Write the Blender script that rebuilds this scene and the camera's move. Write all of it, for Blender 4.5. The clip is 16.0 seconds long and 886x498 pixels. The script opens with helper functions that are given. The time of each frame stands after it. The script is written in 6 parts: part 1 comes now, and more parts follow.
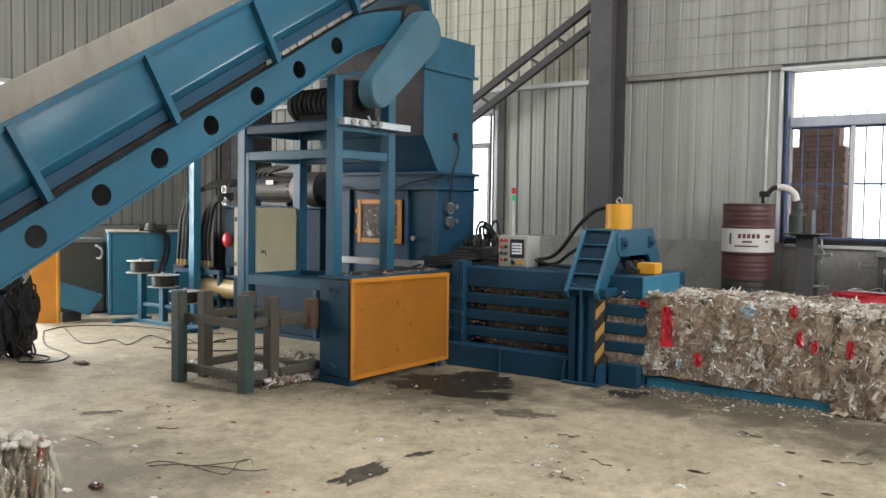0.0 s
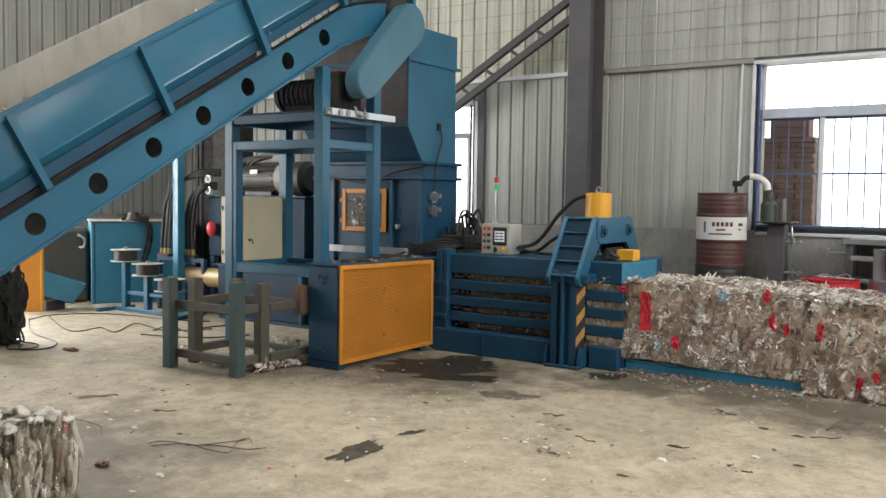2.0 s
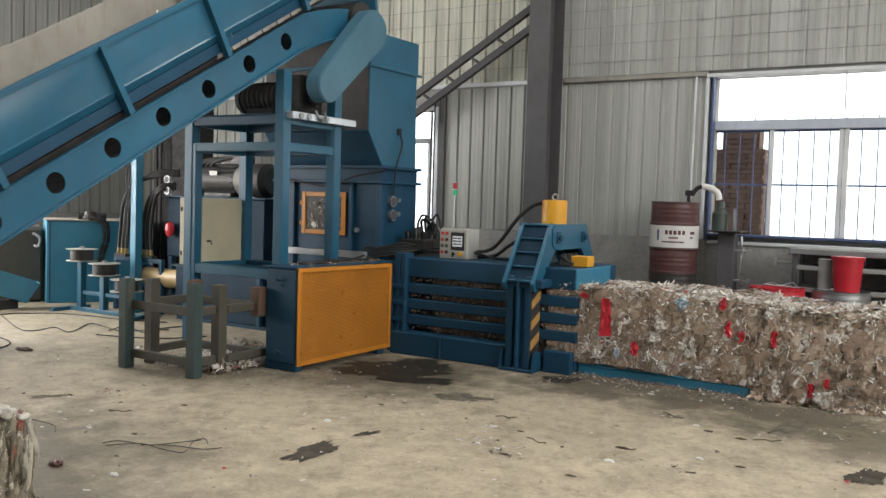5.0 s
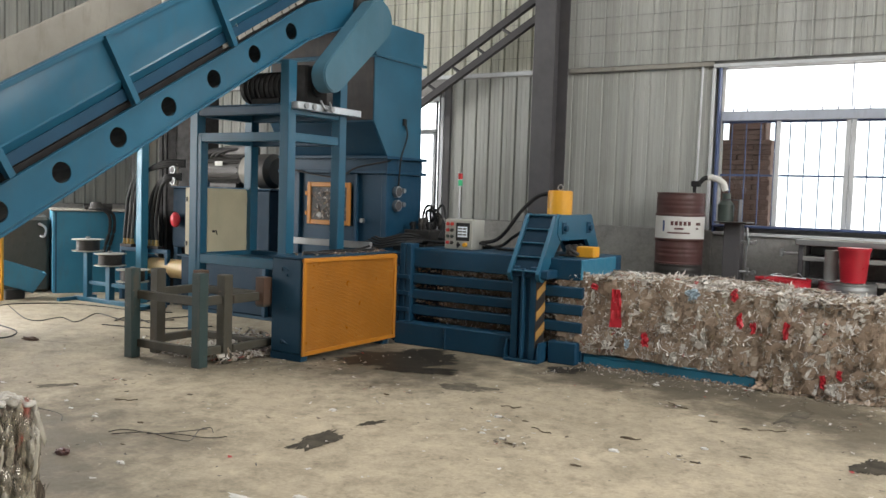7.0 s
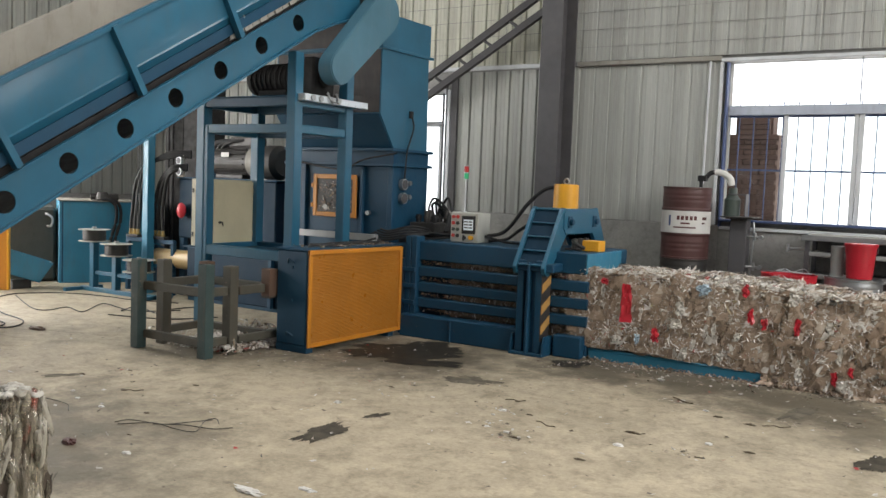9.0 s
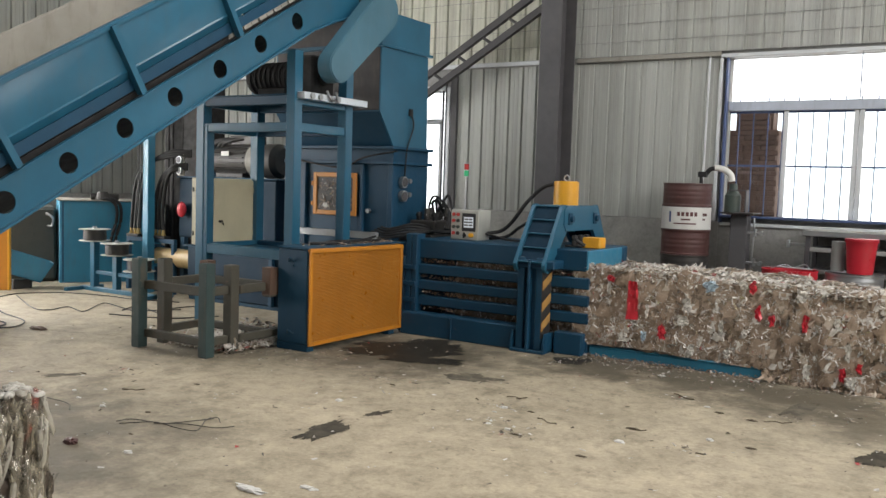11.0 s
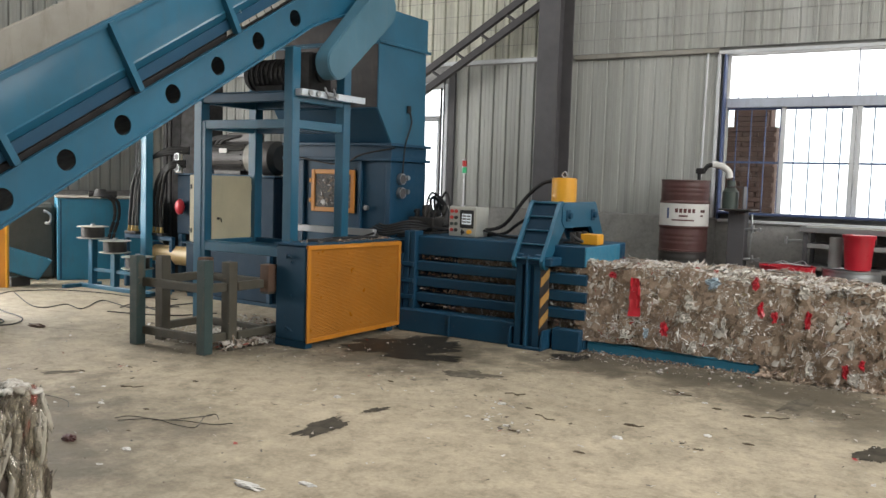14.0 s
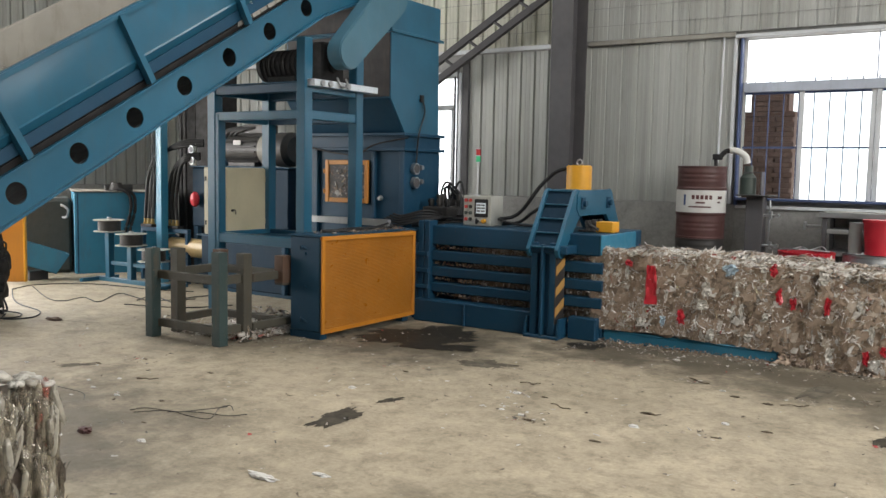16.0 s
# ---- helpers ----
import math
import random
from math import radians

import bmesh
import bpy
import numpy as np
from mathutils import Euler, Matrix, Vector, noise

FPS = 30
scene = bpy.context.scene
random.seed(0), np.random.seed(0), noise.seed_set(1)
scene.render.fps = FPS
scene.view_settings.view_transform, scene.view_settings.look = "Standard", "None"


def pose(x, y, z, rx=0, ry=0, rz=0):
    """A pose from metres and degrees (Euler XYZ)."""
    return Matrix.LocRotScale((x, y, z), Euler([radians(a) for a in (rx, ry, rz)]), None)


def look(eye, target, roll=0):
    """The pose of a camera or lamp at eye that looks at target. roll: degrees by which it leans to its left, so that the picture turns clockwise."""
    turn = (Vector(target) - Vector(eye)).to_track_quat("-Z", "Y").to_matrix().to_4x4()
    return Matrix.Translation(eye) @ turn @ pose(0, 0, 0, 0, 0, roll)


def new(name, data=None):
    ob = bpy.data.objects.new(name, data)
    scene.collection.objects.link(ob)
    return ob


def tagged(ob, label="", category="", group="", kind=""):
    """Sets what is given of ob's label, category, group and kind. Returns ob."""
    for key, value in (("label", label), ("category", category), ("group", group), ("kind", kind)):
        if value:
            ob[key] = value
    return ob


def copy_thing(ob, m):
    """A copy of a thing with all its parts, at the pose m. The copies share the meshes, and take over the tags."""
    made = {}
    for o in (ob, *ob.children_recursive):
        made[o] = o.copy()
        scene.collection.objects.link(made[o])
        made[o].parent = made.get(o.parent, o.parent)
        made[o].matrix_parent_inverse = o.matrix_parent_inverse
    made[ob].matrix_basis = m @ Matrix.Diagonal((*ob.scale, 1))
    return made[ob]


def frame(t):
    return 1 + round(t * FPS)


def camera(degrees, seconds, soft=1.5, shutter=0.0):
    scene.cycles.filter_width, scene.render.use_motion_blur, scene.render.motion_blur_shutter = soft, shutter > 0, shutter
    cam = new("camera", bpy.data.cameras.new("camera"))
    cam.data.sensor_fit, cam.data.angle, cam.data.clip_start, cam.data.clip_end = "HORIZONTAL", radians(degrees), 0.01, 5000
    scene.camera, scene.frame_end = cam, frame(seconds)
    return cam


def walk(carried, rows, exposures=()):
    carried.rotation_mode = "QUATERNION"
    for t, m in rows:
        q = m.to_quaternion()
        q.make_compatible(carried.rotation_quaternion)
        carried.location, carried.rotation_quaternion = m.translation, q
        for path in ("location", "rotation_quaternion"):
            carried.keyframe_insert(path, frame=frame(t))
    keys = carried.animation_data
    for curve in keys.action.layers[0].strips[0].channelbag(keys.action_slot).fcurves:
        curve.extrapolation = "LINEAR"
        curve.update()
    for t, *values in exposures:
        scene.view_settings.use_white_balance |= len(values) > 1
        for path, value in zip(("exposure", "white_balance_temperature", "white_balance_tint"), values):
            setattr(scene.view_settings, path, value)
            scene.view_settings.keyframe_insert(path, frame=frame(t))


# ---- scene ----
cam = camera(54.2, 16.0)
PATH = [
    (0, (5.277, -5.868, 1.648), (4.106, -4.249, 1.554), 0.8),
    (0.5, (5.295, -5.865, 1.642), (4.105, -4.263, 1.524), 0.8),
    (1, (5.31, -5.871, 1.631), (4.086, -4.295, 1.486), 0.6),
    (1.5, (5.311, -5.97, 1.642), (4.126, -4.363, 1.529), 1.6),
    (2, (5.306, -6.125, 1.629), (4.188, -4.471, 1.514), 0.8),
    (2.5, (5.333, -6.201, 1.644), (4.294, -4.494, 1.557), 2.3),
    (3, (5.369, -6.187, 1.636), (4.324, -4.484, 1.55), 2.6),
    (3.5, (5.382, -6.184, 1.639), (4.328, -4.487, 1.533), 1.9),
    (4, (5.391, -6.197, 1.642), (4.352, -4.491, 1.54), 1.7),
    (6.5, (5.394, -6.206, 1.633), (4.342, -4.51, 1.516), 1.8),
    (7, (5.393, -6.202, 1.629), (4.341, -4.506, 1.505), 1.8),
    (7.5, (5.401, -6.199, 1.629), (4.348, -4.504, 1.498), 1.8),
    (8, (5.4, -6.196, 1.634), (4.345, -4.503, 1.495), 2.0),
    (8.5, (5.394, -6.208, 1.636), (4.336, -4.516, 1.495), 2.1),
    (9, (5.388, -6.208, 1.639), (4.327, -4.518, 1.496), 2.2),
    (11.5, (5.391, -6.205, 1.639), (4.33, -4.517, 1.489), 1.8),
    (12, (5.388, -6.21, 1.637), (4.328, -4.521, 1.485), 1.8),
    (12.5, (5.393, -6.204, 1.633), (4.333, -4.515, 1.478), 1.8),
    (13, (5.39, -6.212, 1.642), (4.332, -4.522, 1.485), 1.8),
    (13.5, (5.394, -6.208, 1.634), (4.335, -4.519, 1.48), 1.9),
    (14, (5.395, -6.208, 1.636), (4.337, -4.518, 1.481), 1.8),
    (14.5, (5.392, -6.206, 1.632), (4.332, -4.518, 1.474), 1.5),
    (15, (5.392, -6.199, 1.629), (4.328, -4.514, 1.46), 1.5),
    (15.5, (5.39, -6.188, 1.63), (4.319, -4.508, 1.453), 1.4),
    (16, (5.399, -6.159, 1.624), (4.309, -4.492, 1.446), 1.1),
]
walk(cam, [(t, look(e, g, r)) for t, e, g, r in PATH], exposures=[(0.0, 0.12), (0.5, 0.10), (1.0, 0.19), (2.0, 0.19), (2.4, 0.03), (3.0, -0.02), (4.0, 0.0), (12.5, 0.01), (16.0, -0.03)])

# ---- world, sun and large lights ----
world = bpy.data.worlds.new("overcast_sky")
scene.world = world
world.use_nodes = True
_n = world.node_tree.nodes
_sky = _n.new("ShaderNodeTexSky")
_sky.sky_type = "NISHITA"
_sky.sun_disc = False
_sky.sun_elevation = radians(50)
_sky.sun_rotation = radians(60)
_sky.air_density, _sky.dust_density = 1.0, 4.0
world.node_tree.links.new(_sky.outputs[0], _n["Background"].inputs[0])
_n["Background"].inputs[1].default_value = 0.12

sun = new("sun", bpy.data.lights.new("sun", "SUN"))
sun.data.energy, sun.data.angle, sun.data.color = 0.8, radians(15), (1.0, 0.96, 0.9)
sun.matrix_world = look((20, 8, 26), (0, 0, 0))


def opening_light(x, y, z, tx, ty, tz, w, h, watts, colour=(1.0, 0.98, 0.95)):
    lamp = new("opening_light", bpy.data.lights.new("opening_light", "AREA"))
    lamp.data.shape, lamp.data.size, lamp.data.size_y = "RECTANGLE", w, h
    lamp.data.energy, lamp.data.color = watts, colour
    lamp.matrix_world = look((x, y, z), (tx, ty, tz))
    return lamp


# daylight lamps at added, unseen openings: high east opening, roof lights, south gate
opening_light(12.8, -2.0, 5.3, 0, -2.0, 3.6, 9.6, 3.4, 900)
opening_light(3.4, 0.0, 7.35, 3.4, 0.0, 0, 15.2, 1.4, 400)
opening_light(2.0, -7.2, 7.35, 2.0, -7.2, 0, 18.0, 1.4, 130)
opening_light(4.0, -16.8, 2.3, 4.0, 0, 2.3, 8.0, 4.0, 12)
opening_light(-8.35, -1.5, 2.2, -3.0, -1.5, 0, 6.0, 3.0, 700)

# ---- materials ----


def _mat(name):
    m = bpy.data.materials.new(name)
    m.use_nodes = True
    nt = m.node_tree
    return m, nt, nt.nodes["Principled BSDF"]


def _noise(nt, scale, detail=6, rough=0.6, coord="Object", stretch=(1, 1, 1)):
    tc = nt.nodes.new("ShaderNodeTexCoord")
    mp = nt.nodes.new("ShaderNodeMapping")
    mp.inputs["Scale"].default_value = stretch
    nt.links.new(tc.outputs[coord], mp.inputs[0])
    tx = nt.nodes.new("ShaderNodeTexNoise")
    tx.inputs["Scale"].default_value, tx.inputs["Detail"].default_value, tx.inputs["Roughness"].default_value = scale, detail, rough
    nt.links.new(mp.outputs[0], tx.inputs["Vector"])
    return tx.outputs[0]


def _ramp(nt, fac, stops, constant=False):
    r = nt.nodes.new("ShaderNodeValToRGB")
    e = r.color_ramp.elements
    while len(e) < len(stops):
        e.new(0.5)
    for el, (p, c) in zip(e, stops):
        el.position, el.color = p, (*c, 1)
    if constant:
        r.color_ramp.interpolation = "CONSTANT"
    nt.links.new(fac, r.inputs[0])
    return r.outputs[0]


def _mix(nt, fac, a, b, mode="MIX"):
    m = nt.nodes.new("ShaderNodeMix")
    m.data_type, m.blend_type = "RGBA", mode
    for sock, v in ((m.inputs[0], fac), (m.inputs[6], a), (m.inputs[7], b)):
        if hasattr(v, "is_linked"):
            nt.links.new(v, sock)
        elif isinstance(v, (int, float)):
            sock.default_value = v
        else:
            sock.default_value = (*v, 1)
    return m.outputs[2]


def _bump(nt, bsdf, height, strength=0.2, dist=0.01):
    b = nt.nodes.new("ShaderNodeBump")
    b.inputs["Strength"].default_value, b.inputs["Distance"].default_value = strength, dist
    nt.links.new(height, b.inputs["Height"])
    nt.links.new(b.outputs[0], bsdf.inputs["Normal"])


def painted(name, colour, rough=0.42, dirt=(0.10, 0.085, 0.065), amount=0.5, metal=0.0, wear=0.0, patchy=1.0, scuffs=0.0, gloss=0.5):
    """Painted or bare metal with dust, streaks and small scratches."""
    m, nt, b = _mat(name)
    tone = _ramp(nt, _noise(nt, 2.2), [(0.3, tuple(c * 0.86 for c in colour)), (0.7, tuple(min(1, c * 1.10) for c in colour))])
    streak = _ramp(nt, _noise(nt, 3.0, 8, 0.7, stretch=(3, 3, 0.7)), [(0.52, (0, 0, 0)), (0.8, (amount,) * 3)])
    col = _mix(nt, streak, tone, dirt)
    if wear:
        chips = _ramp(nt, _noise(nt, 26, 4, 0.7), [(0.66, (0, 0, 0)), (0.70, (wear,) * 3)])
        col = _mix(nt, chips, col, (0.16, 0.11, 0.08))
    if scuffs:
        rub = _ramp(nt, _noise(nt, 5, 5, 0.6, stretch=(1, 0.35, 14)), [(0.60, (0, 0, 0)), (0.69, (scuffs,) * 3)])
        col = _mix(nt, rub, col, (0.60, 0.32, 0.10))
    nt.links.new(col, b.inputs["Base Color"])
    rr = _ramp(nt, _noise(nt, 9, 5), [(0.3, (max(0.05, rough - 0.1 * patchy),) * 3), (0.75, (min(1, rough + 0.2 * patchy),) * 3)])
    nt.links.new(rr, b.inputs["Roughness"])
    b.inputs["Metallic"].default_value = metal
    b.inputs["Specular IOR Level"].default_value = gloss
    _bump(nt, b, _noise(nt, 60, 3), 0.06, 0.004)
    return m


BLUE = painted("blue_machine_paint", (0.019, 0.105, 0.175), 0.30, amount=0.22, patchy=0.2)
BLUE_DK = painted("dark_blue_paint_with_shade", (0.0092, 0.052, 0.100), 0.45, dirt=(0.035, 0.04, 0.045), amount=0.25, wear=0.3, gloss=0.3)
BLUE_SHADED = painted("deep_blue_with_shade", (0.006, 0.027, 0.052), 0.6, dirt=(0.025, 0.028, 0.03), amount=0.2, gloss=0.2)
DUSTYBLUE = painted("dusty_blue_paint", (0.060, 0.150, 0.205), 0.34, dirt=(0.14, 0.18, 0.20), amount=0.35, patchy=0.3)
BLUE_LT = painted("light_blue_paint", (0.03, 0.19, 0.30), 0.4, amount=0.3)
GUARD = painted("orange_guard_sheet", (0.37, 0.145, 0.018), 0.34, dirt=(0.22, 0.095, 0.025), amount=0.5, scuffs=0.45)
ORANGE = painted("orange_yellow_paint", (0.50, 0.195, 0.018), 0.40, dirt=(0.24, 0.12, 0.03), amount=0.6)
YELLOW = painted("yellow_paint", (0.70, 0.34, 0.025), 0.38, amount=0.2)
CREAM = painted("cream_cabinet_paint", (0.52, 0.47, 0.32), 0.45, dirt=(0.3, 0.27, 0.2), amount=0.3)
GREYBOX = painted("grey_beige_plastic", (0.42, 0.42, 0.38), 0.5, amount=0.2)
STEEL = painted("galvanised_steel", (0.42, 0.43, 0.44), 0.40, amount=0.35, metal=0.9)
BRIGHTSTEEL = painted("bright_steel", (0.66, 0.70, 0.74), 0.34, amount=0.2, metal=0.7)
BRASS = painted("dull_brass", (0.42, 0.30, 0.12), 0.35, amount=0.3, metal=0.8)
DARKSTEEL = painted("dark_oily_steel", (0.045, 0.042, 0.04), 0.5, amount=0.35, metal=0.3)
COLUMN = painted("dark_grey_column_paint", (0.078, 0.075, 0.080), 0.6, amount=0.3)
BRACE = painted("dark_brace_paint", (0.048, 0.046, 0.050), 0.6, amount=0.3)
GREENSTEEL = painted("worn_grey_green_steel", (0.058, 0.054, 0.040), 0.62, dirt=(0.10, 0.068, 0.042), amount=0.9, wear=0.8)
TEALSTEEL = painted("worn_teal_steel", (0.030, 0.054, 0.052), 0.6, dirt=(0.10, 0.07, 0.042), amount=1.0, wear=0.9)
DUST_SHADE = painted("brown_black_dust_and_shade", (0.034, 0.030, 0.030), 0.6, dirt=(0.10, 0.07, 0.055), amount=0.5)
NEAR_BLACK = painted("near_black_with_shade", (0.006, 0.005, 0.005), 0.75, dirt=(0.02, 0.014, 0.01), amount=0.4)
PALEBLUE = painted("pale_blue_plastic", (0.36, 0.46, 0.54), 0.4, amount=0.3)
RUST = painted("rusty_brown_steel", (0.10, 0.055, 0.035), 0.75, amount=0.5)
TANKEND = painted("dark_grey_green_steel", (0.040, 0.046, 0.040), 0.6, dirt=(0.07, 0.06, 0.045), amount=0.6)
LEAF = painted("dry_brown_scrap", (0.105, 0.08, 0.052), 0.8, amount=0.4)
RUBBER = painted("black_rubber", (0.009, 0.009, 0.010), 0.6, dirt=(0.03, 0.027, 0.024), amount=0.3)
MAROON = painted("maroon_drum_paint", (0.080, 0.032, 0.029), 0.5, amount=0.45, wear=0.5)
BAG = painted("dirty_white_plastic", (0.56, 0.53, 0.48), 0.5, dirt=(0.3, 0.25, 0.19), amount=0.7)
RED = painted("red_plastic", (0.47, 0.018, 0.032), 0.34, amount=0.35)
WHITE = painted("white_label_paint", (0.66, 0.65, 0.62), 0.5, dirt=(0.35, 0.3, 0.24), amount=0.4)


def cladding(name, colour):
    m, nt, b = _mat(name)
    lines = _noise(nt, 1.0, 6, 0.7, stretch=(14, 14, 0.12))
    col = _ramp(nt, lines, [(0.30, tuple(c * 0.72 for c in colour)), (0.5, colour), (0.72, tuple(c * 1.13 for c in colour))])
    o = nt.nodes.new("ShaderNodeObjectInfo")
    col = _mix(nt, 1.0, col, _ramp(nt, o.outputs["Random"], [(0.0, (0.90, 0.90, 0.88)), (1.0, (1.0, 1.0, 1.0))]), "MULTIPLY")
    col = _mix(nt, _ramp(nt, _noise(nt, 1.3, 9, 0.7, stretch=(1, 1, 0.5)), [(0.5, (0, 0, 0)), (0.78, (0.55,) * 3)]), col, (0.22, 0.21, 0.17))
    nt.links.new(col, b.inputs["Base Color"])
    b.inputs["Roughness"].default_value = 0.45
    _bump(nt, b, _noise(nt, 5, 4, 0.5, stretch=(1, 1, 0.3)), 0.08, 0.01)
    return m, nt, b, col


CLADDING = cladding("pale_grey_green_cladding", (0.40, 0.41, 0.388))[0]
ROOFLIGHT, _nt, _b, _c = cladding("translucent_wall_sheet", (0.60, 0.60, 0.52))
_tr = _nt.nodes.new("ShaderNodeBsdfTranslucent")
_nt.links.new(_c, _tr.inputs[0])
_ms = _nt.nodes.new("ShaderNodeMixShader")
_ms.inputs[0].default_value = 0.13
_nt.links.new(_b.outputs[0], _ms.inputs[1])
_nt.links.new(_tr.outputs[0], _ms.inputs[2])
_nt.links.new(_ms.outputs[0], _nt.nodes["Material Output"].inputs[0])
FRAMEBLUE = painted("blue_grey_window_frame", (0.06, 0.09, 0.20), 0.5, amount=0.3)
FRAMEGREY = painted("grey_blue_transom", (0.46, 0.50, 0.58), 0.5, amount=0.3)
FRAMEPALE = painted("pale_window_frame", (0.62, 0.64, 0.66), 0.45, amount=0.25)
GREENP = painted("dull_grey_green_paint", (0.05, 0.068, 0.06), 0.4, amount=0.4)
NETTING = painted("dull_grey_wire", (0.27, 0.27, 0.26), 0.6, amount=0.2)
LINER = painted("dusty_grey_liner", (0.30, 0.285, 0.25), 0.6, amount=0.5)
INK = painted("dark_ink", (0.10, 0.03, 0.03), 0.6, amount=0.1)
CREAMROLL = painted("tan_cylinder_paint", (0.50, 0.36, 0.17), 0.4, amount=0.3)


def emitter(name, colour, strength):
    m, nt, b = _mat(name)
    b.inputs["Base Color"].default_value = (*colour, 1)
    b.inputs["Emission Color"].default_value = (*colour, 1)
    b.inputs["Emission Strength"].default_value = strength
    return m


SKYGLOW = emitter("bright_overcast_sky", (0.96, 0.98, 1.0), 2.2)
RED_LAMP = emitter("red_signal_lamp", (0.35, 0.012, 0.012), 0.12)
GREEN_LAMP = emitter("green_signal_lamp", (0.02, 0.30, 0.12), 0.35)
SCREEN = emitter("pale_screen", (0.6, 0.65, 0.68), 0.3)
BUTTON_RED = emitter("red_button", (0.42, 0.04, 0.035), 0.05)


def glass(name):
    m, nt, b = _mat(name)
    b.inputs["Base Color"].default_value = (0.9, 0.95, 0.95, 1)
    b.inputs["Roughness"].default_value = 0.03
    b.inputs["Transmission Weight"].default_value = 1.0
    b.inputs["IOR"].default_value = 1.45
    return m


GLASS = glass("window_glass")


def concrete(name, lo, hi, dust, soil_shade=()):
    m, nt, b = _mat(name)
    big = _noise(nt, 0.55, 10, 0.66)
    mid = _noise(nt, 2.3, 10, 0.68)
    fine = _noise(nt, 34, 6, 0.7)
    base = _ramp(nt, mid, [(0.42, lo), (0.58, hi)])
    base = _mix(nt, _ramp(nt, big, [(0.42, (0, 0, 0)), (0.70, (0.75,) * 3)]), base, dust)
    blot = _ramp(nt, _noise(nt, 3.6, 9, 0.72), [(0.52, (0, 0, 0)), (0.64, (0.66,) * 3)])
    base = _mix(nt, blot, base, tuple(c * 0.55 for c in lo))
    patch_ = _ramp(nt, _noise(nt, 1.1, 12, 0.8), [(0.40, (0.0,) * 3), (0.48, (0.5,) * 3), (0.62, (0.0,) * 3)])
    base = _mix(nt, patch_, base, tuple(min(1, c * 1.18) for c in hi))
    fleck = _ramp(nt, _noise(nt, 7.5, 8, 0.75), [(0.50, (0, 0, 0)), (0.62, (0.45,) * 3)])
    base = _mix(nt, fleck, base, tuple(c * 0.72 for c in lo))
    pale = _ramp(nt, _noise(nt, 10, 6, 0.7), [(0.60, (0, 0, 0)), (0.68, (0.5,) * 3)])
    base = _mix(nt, pale, base, tuple(min(1, c * 1.12) for c in hi))
    base = _mix(nt, 0.26, base, _ramp(nt, fine, [(0.35, tuple(c * 0.7 for c in lo)), (0.65, hi)]))
    for x, y, r, dark in soil_shade:
        tc = nt.nodes.new("ShaderNodeTexCoord")
        d = nt.nodes.new("ShaderNodeVectorMath")
        d.operation = "DISTANCE"
        nt.links.new(tc.outputs["Object"], d.inputs[0])
        d.inputs[1].default_value = (x, y, 0)
        k = nt.nodes.new("ShaderNodeMath")
        k.operation, k.inputs[1].default_value, k.inputs[2].default_value = "MULTIPLY_ADD", -0.5 / r, 0.5
        nt.links.new(d.outputs["Value"], k.inputs[0])
        s = nt.nodes.new("ShaderNodeMath")
        s.operation = "ADD"
        nt.links.new(k.outputs[0], s.inputs[0])
        nt.links.new(_noise(nt, 2.6, 10, 0.72), s.inputs[1])
        base = _mix(nt, _ramp(nt, s.outputs[0], [(0.46, (0, 0, 0)), (0.78, (dark,) * 3)]), base, tuple(c * 0.42 for c in lo))
    nt.links.new(base, b.inputs["Base Color"])
    nt.links.new(_ramp(nt, mid, [(0.3, (0.55,) * 3), (0.7, (0.85,) * 3)]), b.inputs["Roughness"])
    _bump(nt, b, _noise(nt, 14, 8, 0.7), 0.25, 0.01)
    return m


CONCRETE = concrete("worn_concrete_floor", (0.195, 0.163, 0.111), (0.470, 0.402, 0.294), (0.240, 0.201, 0.139),
                    ((0.3, -3.4, 1.7, 0.75), (-0.8, -0.3, 1.0, 0.7), (0.7, 0.7, 1.3, 0.9), (2.4, 1.4, 0.8, 0.9), (3.3, 1.35, 0.8, 0.85), (4.2, 1.2, 0.9, 0.85), (4.9, 0.7, 0.8, 0.6), (3.3, -3.2, 0.8, 0.4)))
RENDERWALL = concrete("grey_cement_render", (0.22, 0.22, 0.21), (0.32, 0.315, 0.30), (0.26, 0.25, 0.24))


def wet(name, k=1.0):
    m, nt, b = _mat(name)
    nt.links.new(_ramp(nt, _noise(nt, 7, 6), [(0.3, (0.014 * k, 0.0125 * k, 0.010 * k)), (0.7, (0.040 * k, 0.035 * k, 0.027 * k))]), b.inputs["Base Color"])
    b.inputs["Roughness"].default_value = 0.55 if k == 1.0 else 0.85
    b.inputs["Specular IOR Level"].default_value = 0.25 if k == 1.0 else 0.1
    _bump(nt, b, _noise(nt, 20, 6), 0.2, 0.006)
    return m


OIL = wet("oil_soaked_concrete")
DAMP = wet("faintly_stained_concrete", 5.0)
OLD_OIL = wet("old_oil_soaked_concrete", 2.4)


def scraps(name, stops, rough=0.6, solid_share=1.0, grime=0.6, coat=0.0, crinkle=0.5):
    m, nt, b = _mat(name)
    g = nt.nodes.new("ShaderNodeNewGeometry")
    col = _ramp(nt, g.outputs["Random Per Island"], stops, True)
    col = _mix(nt, _ramp(nt, _noise(nt, 30, 5), [(0.40, (0, 0, 0)), (0.75, (grime,) * 3)]), col, (0.17, 0.13, 0.098))
    nt.links.new(col, b.inputs["Base Color"])
    b.inputs["Roughness"].default_value = rough
    b.inputs["Alpha"].default_value = solid_share
    b.inputs["Coat Weight"].default_value = coat
    b.inputs["Coat Roughness"].default_value = 0.06
    _bump(nt, b, _noise(nt, 45, 5, 0.7), crinkle, 0.012)
    return m


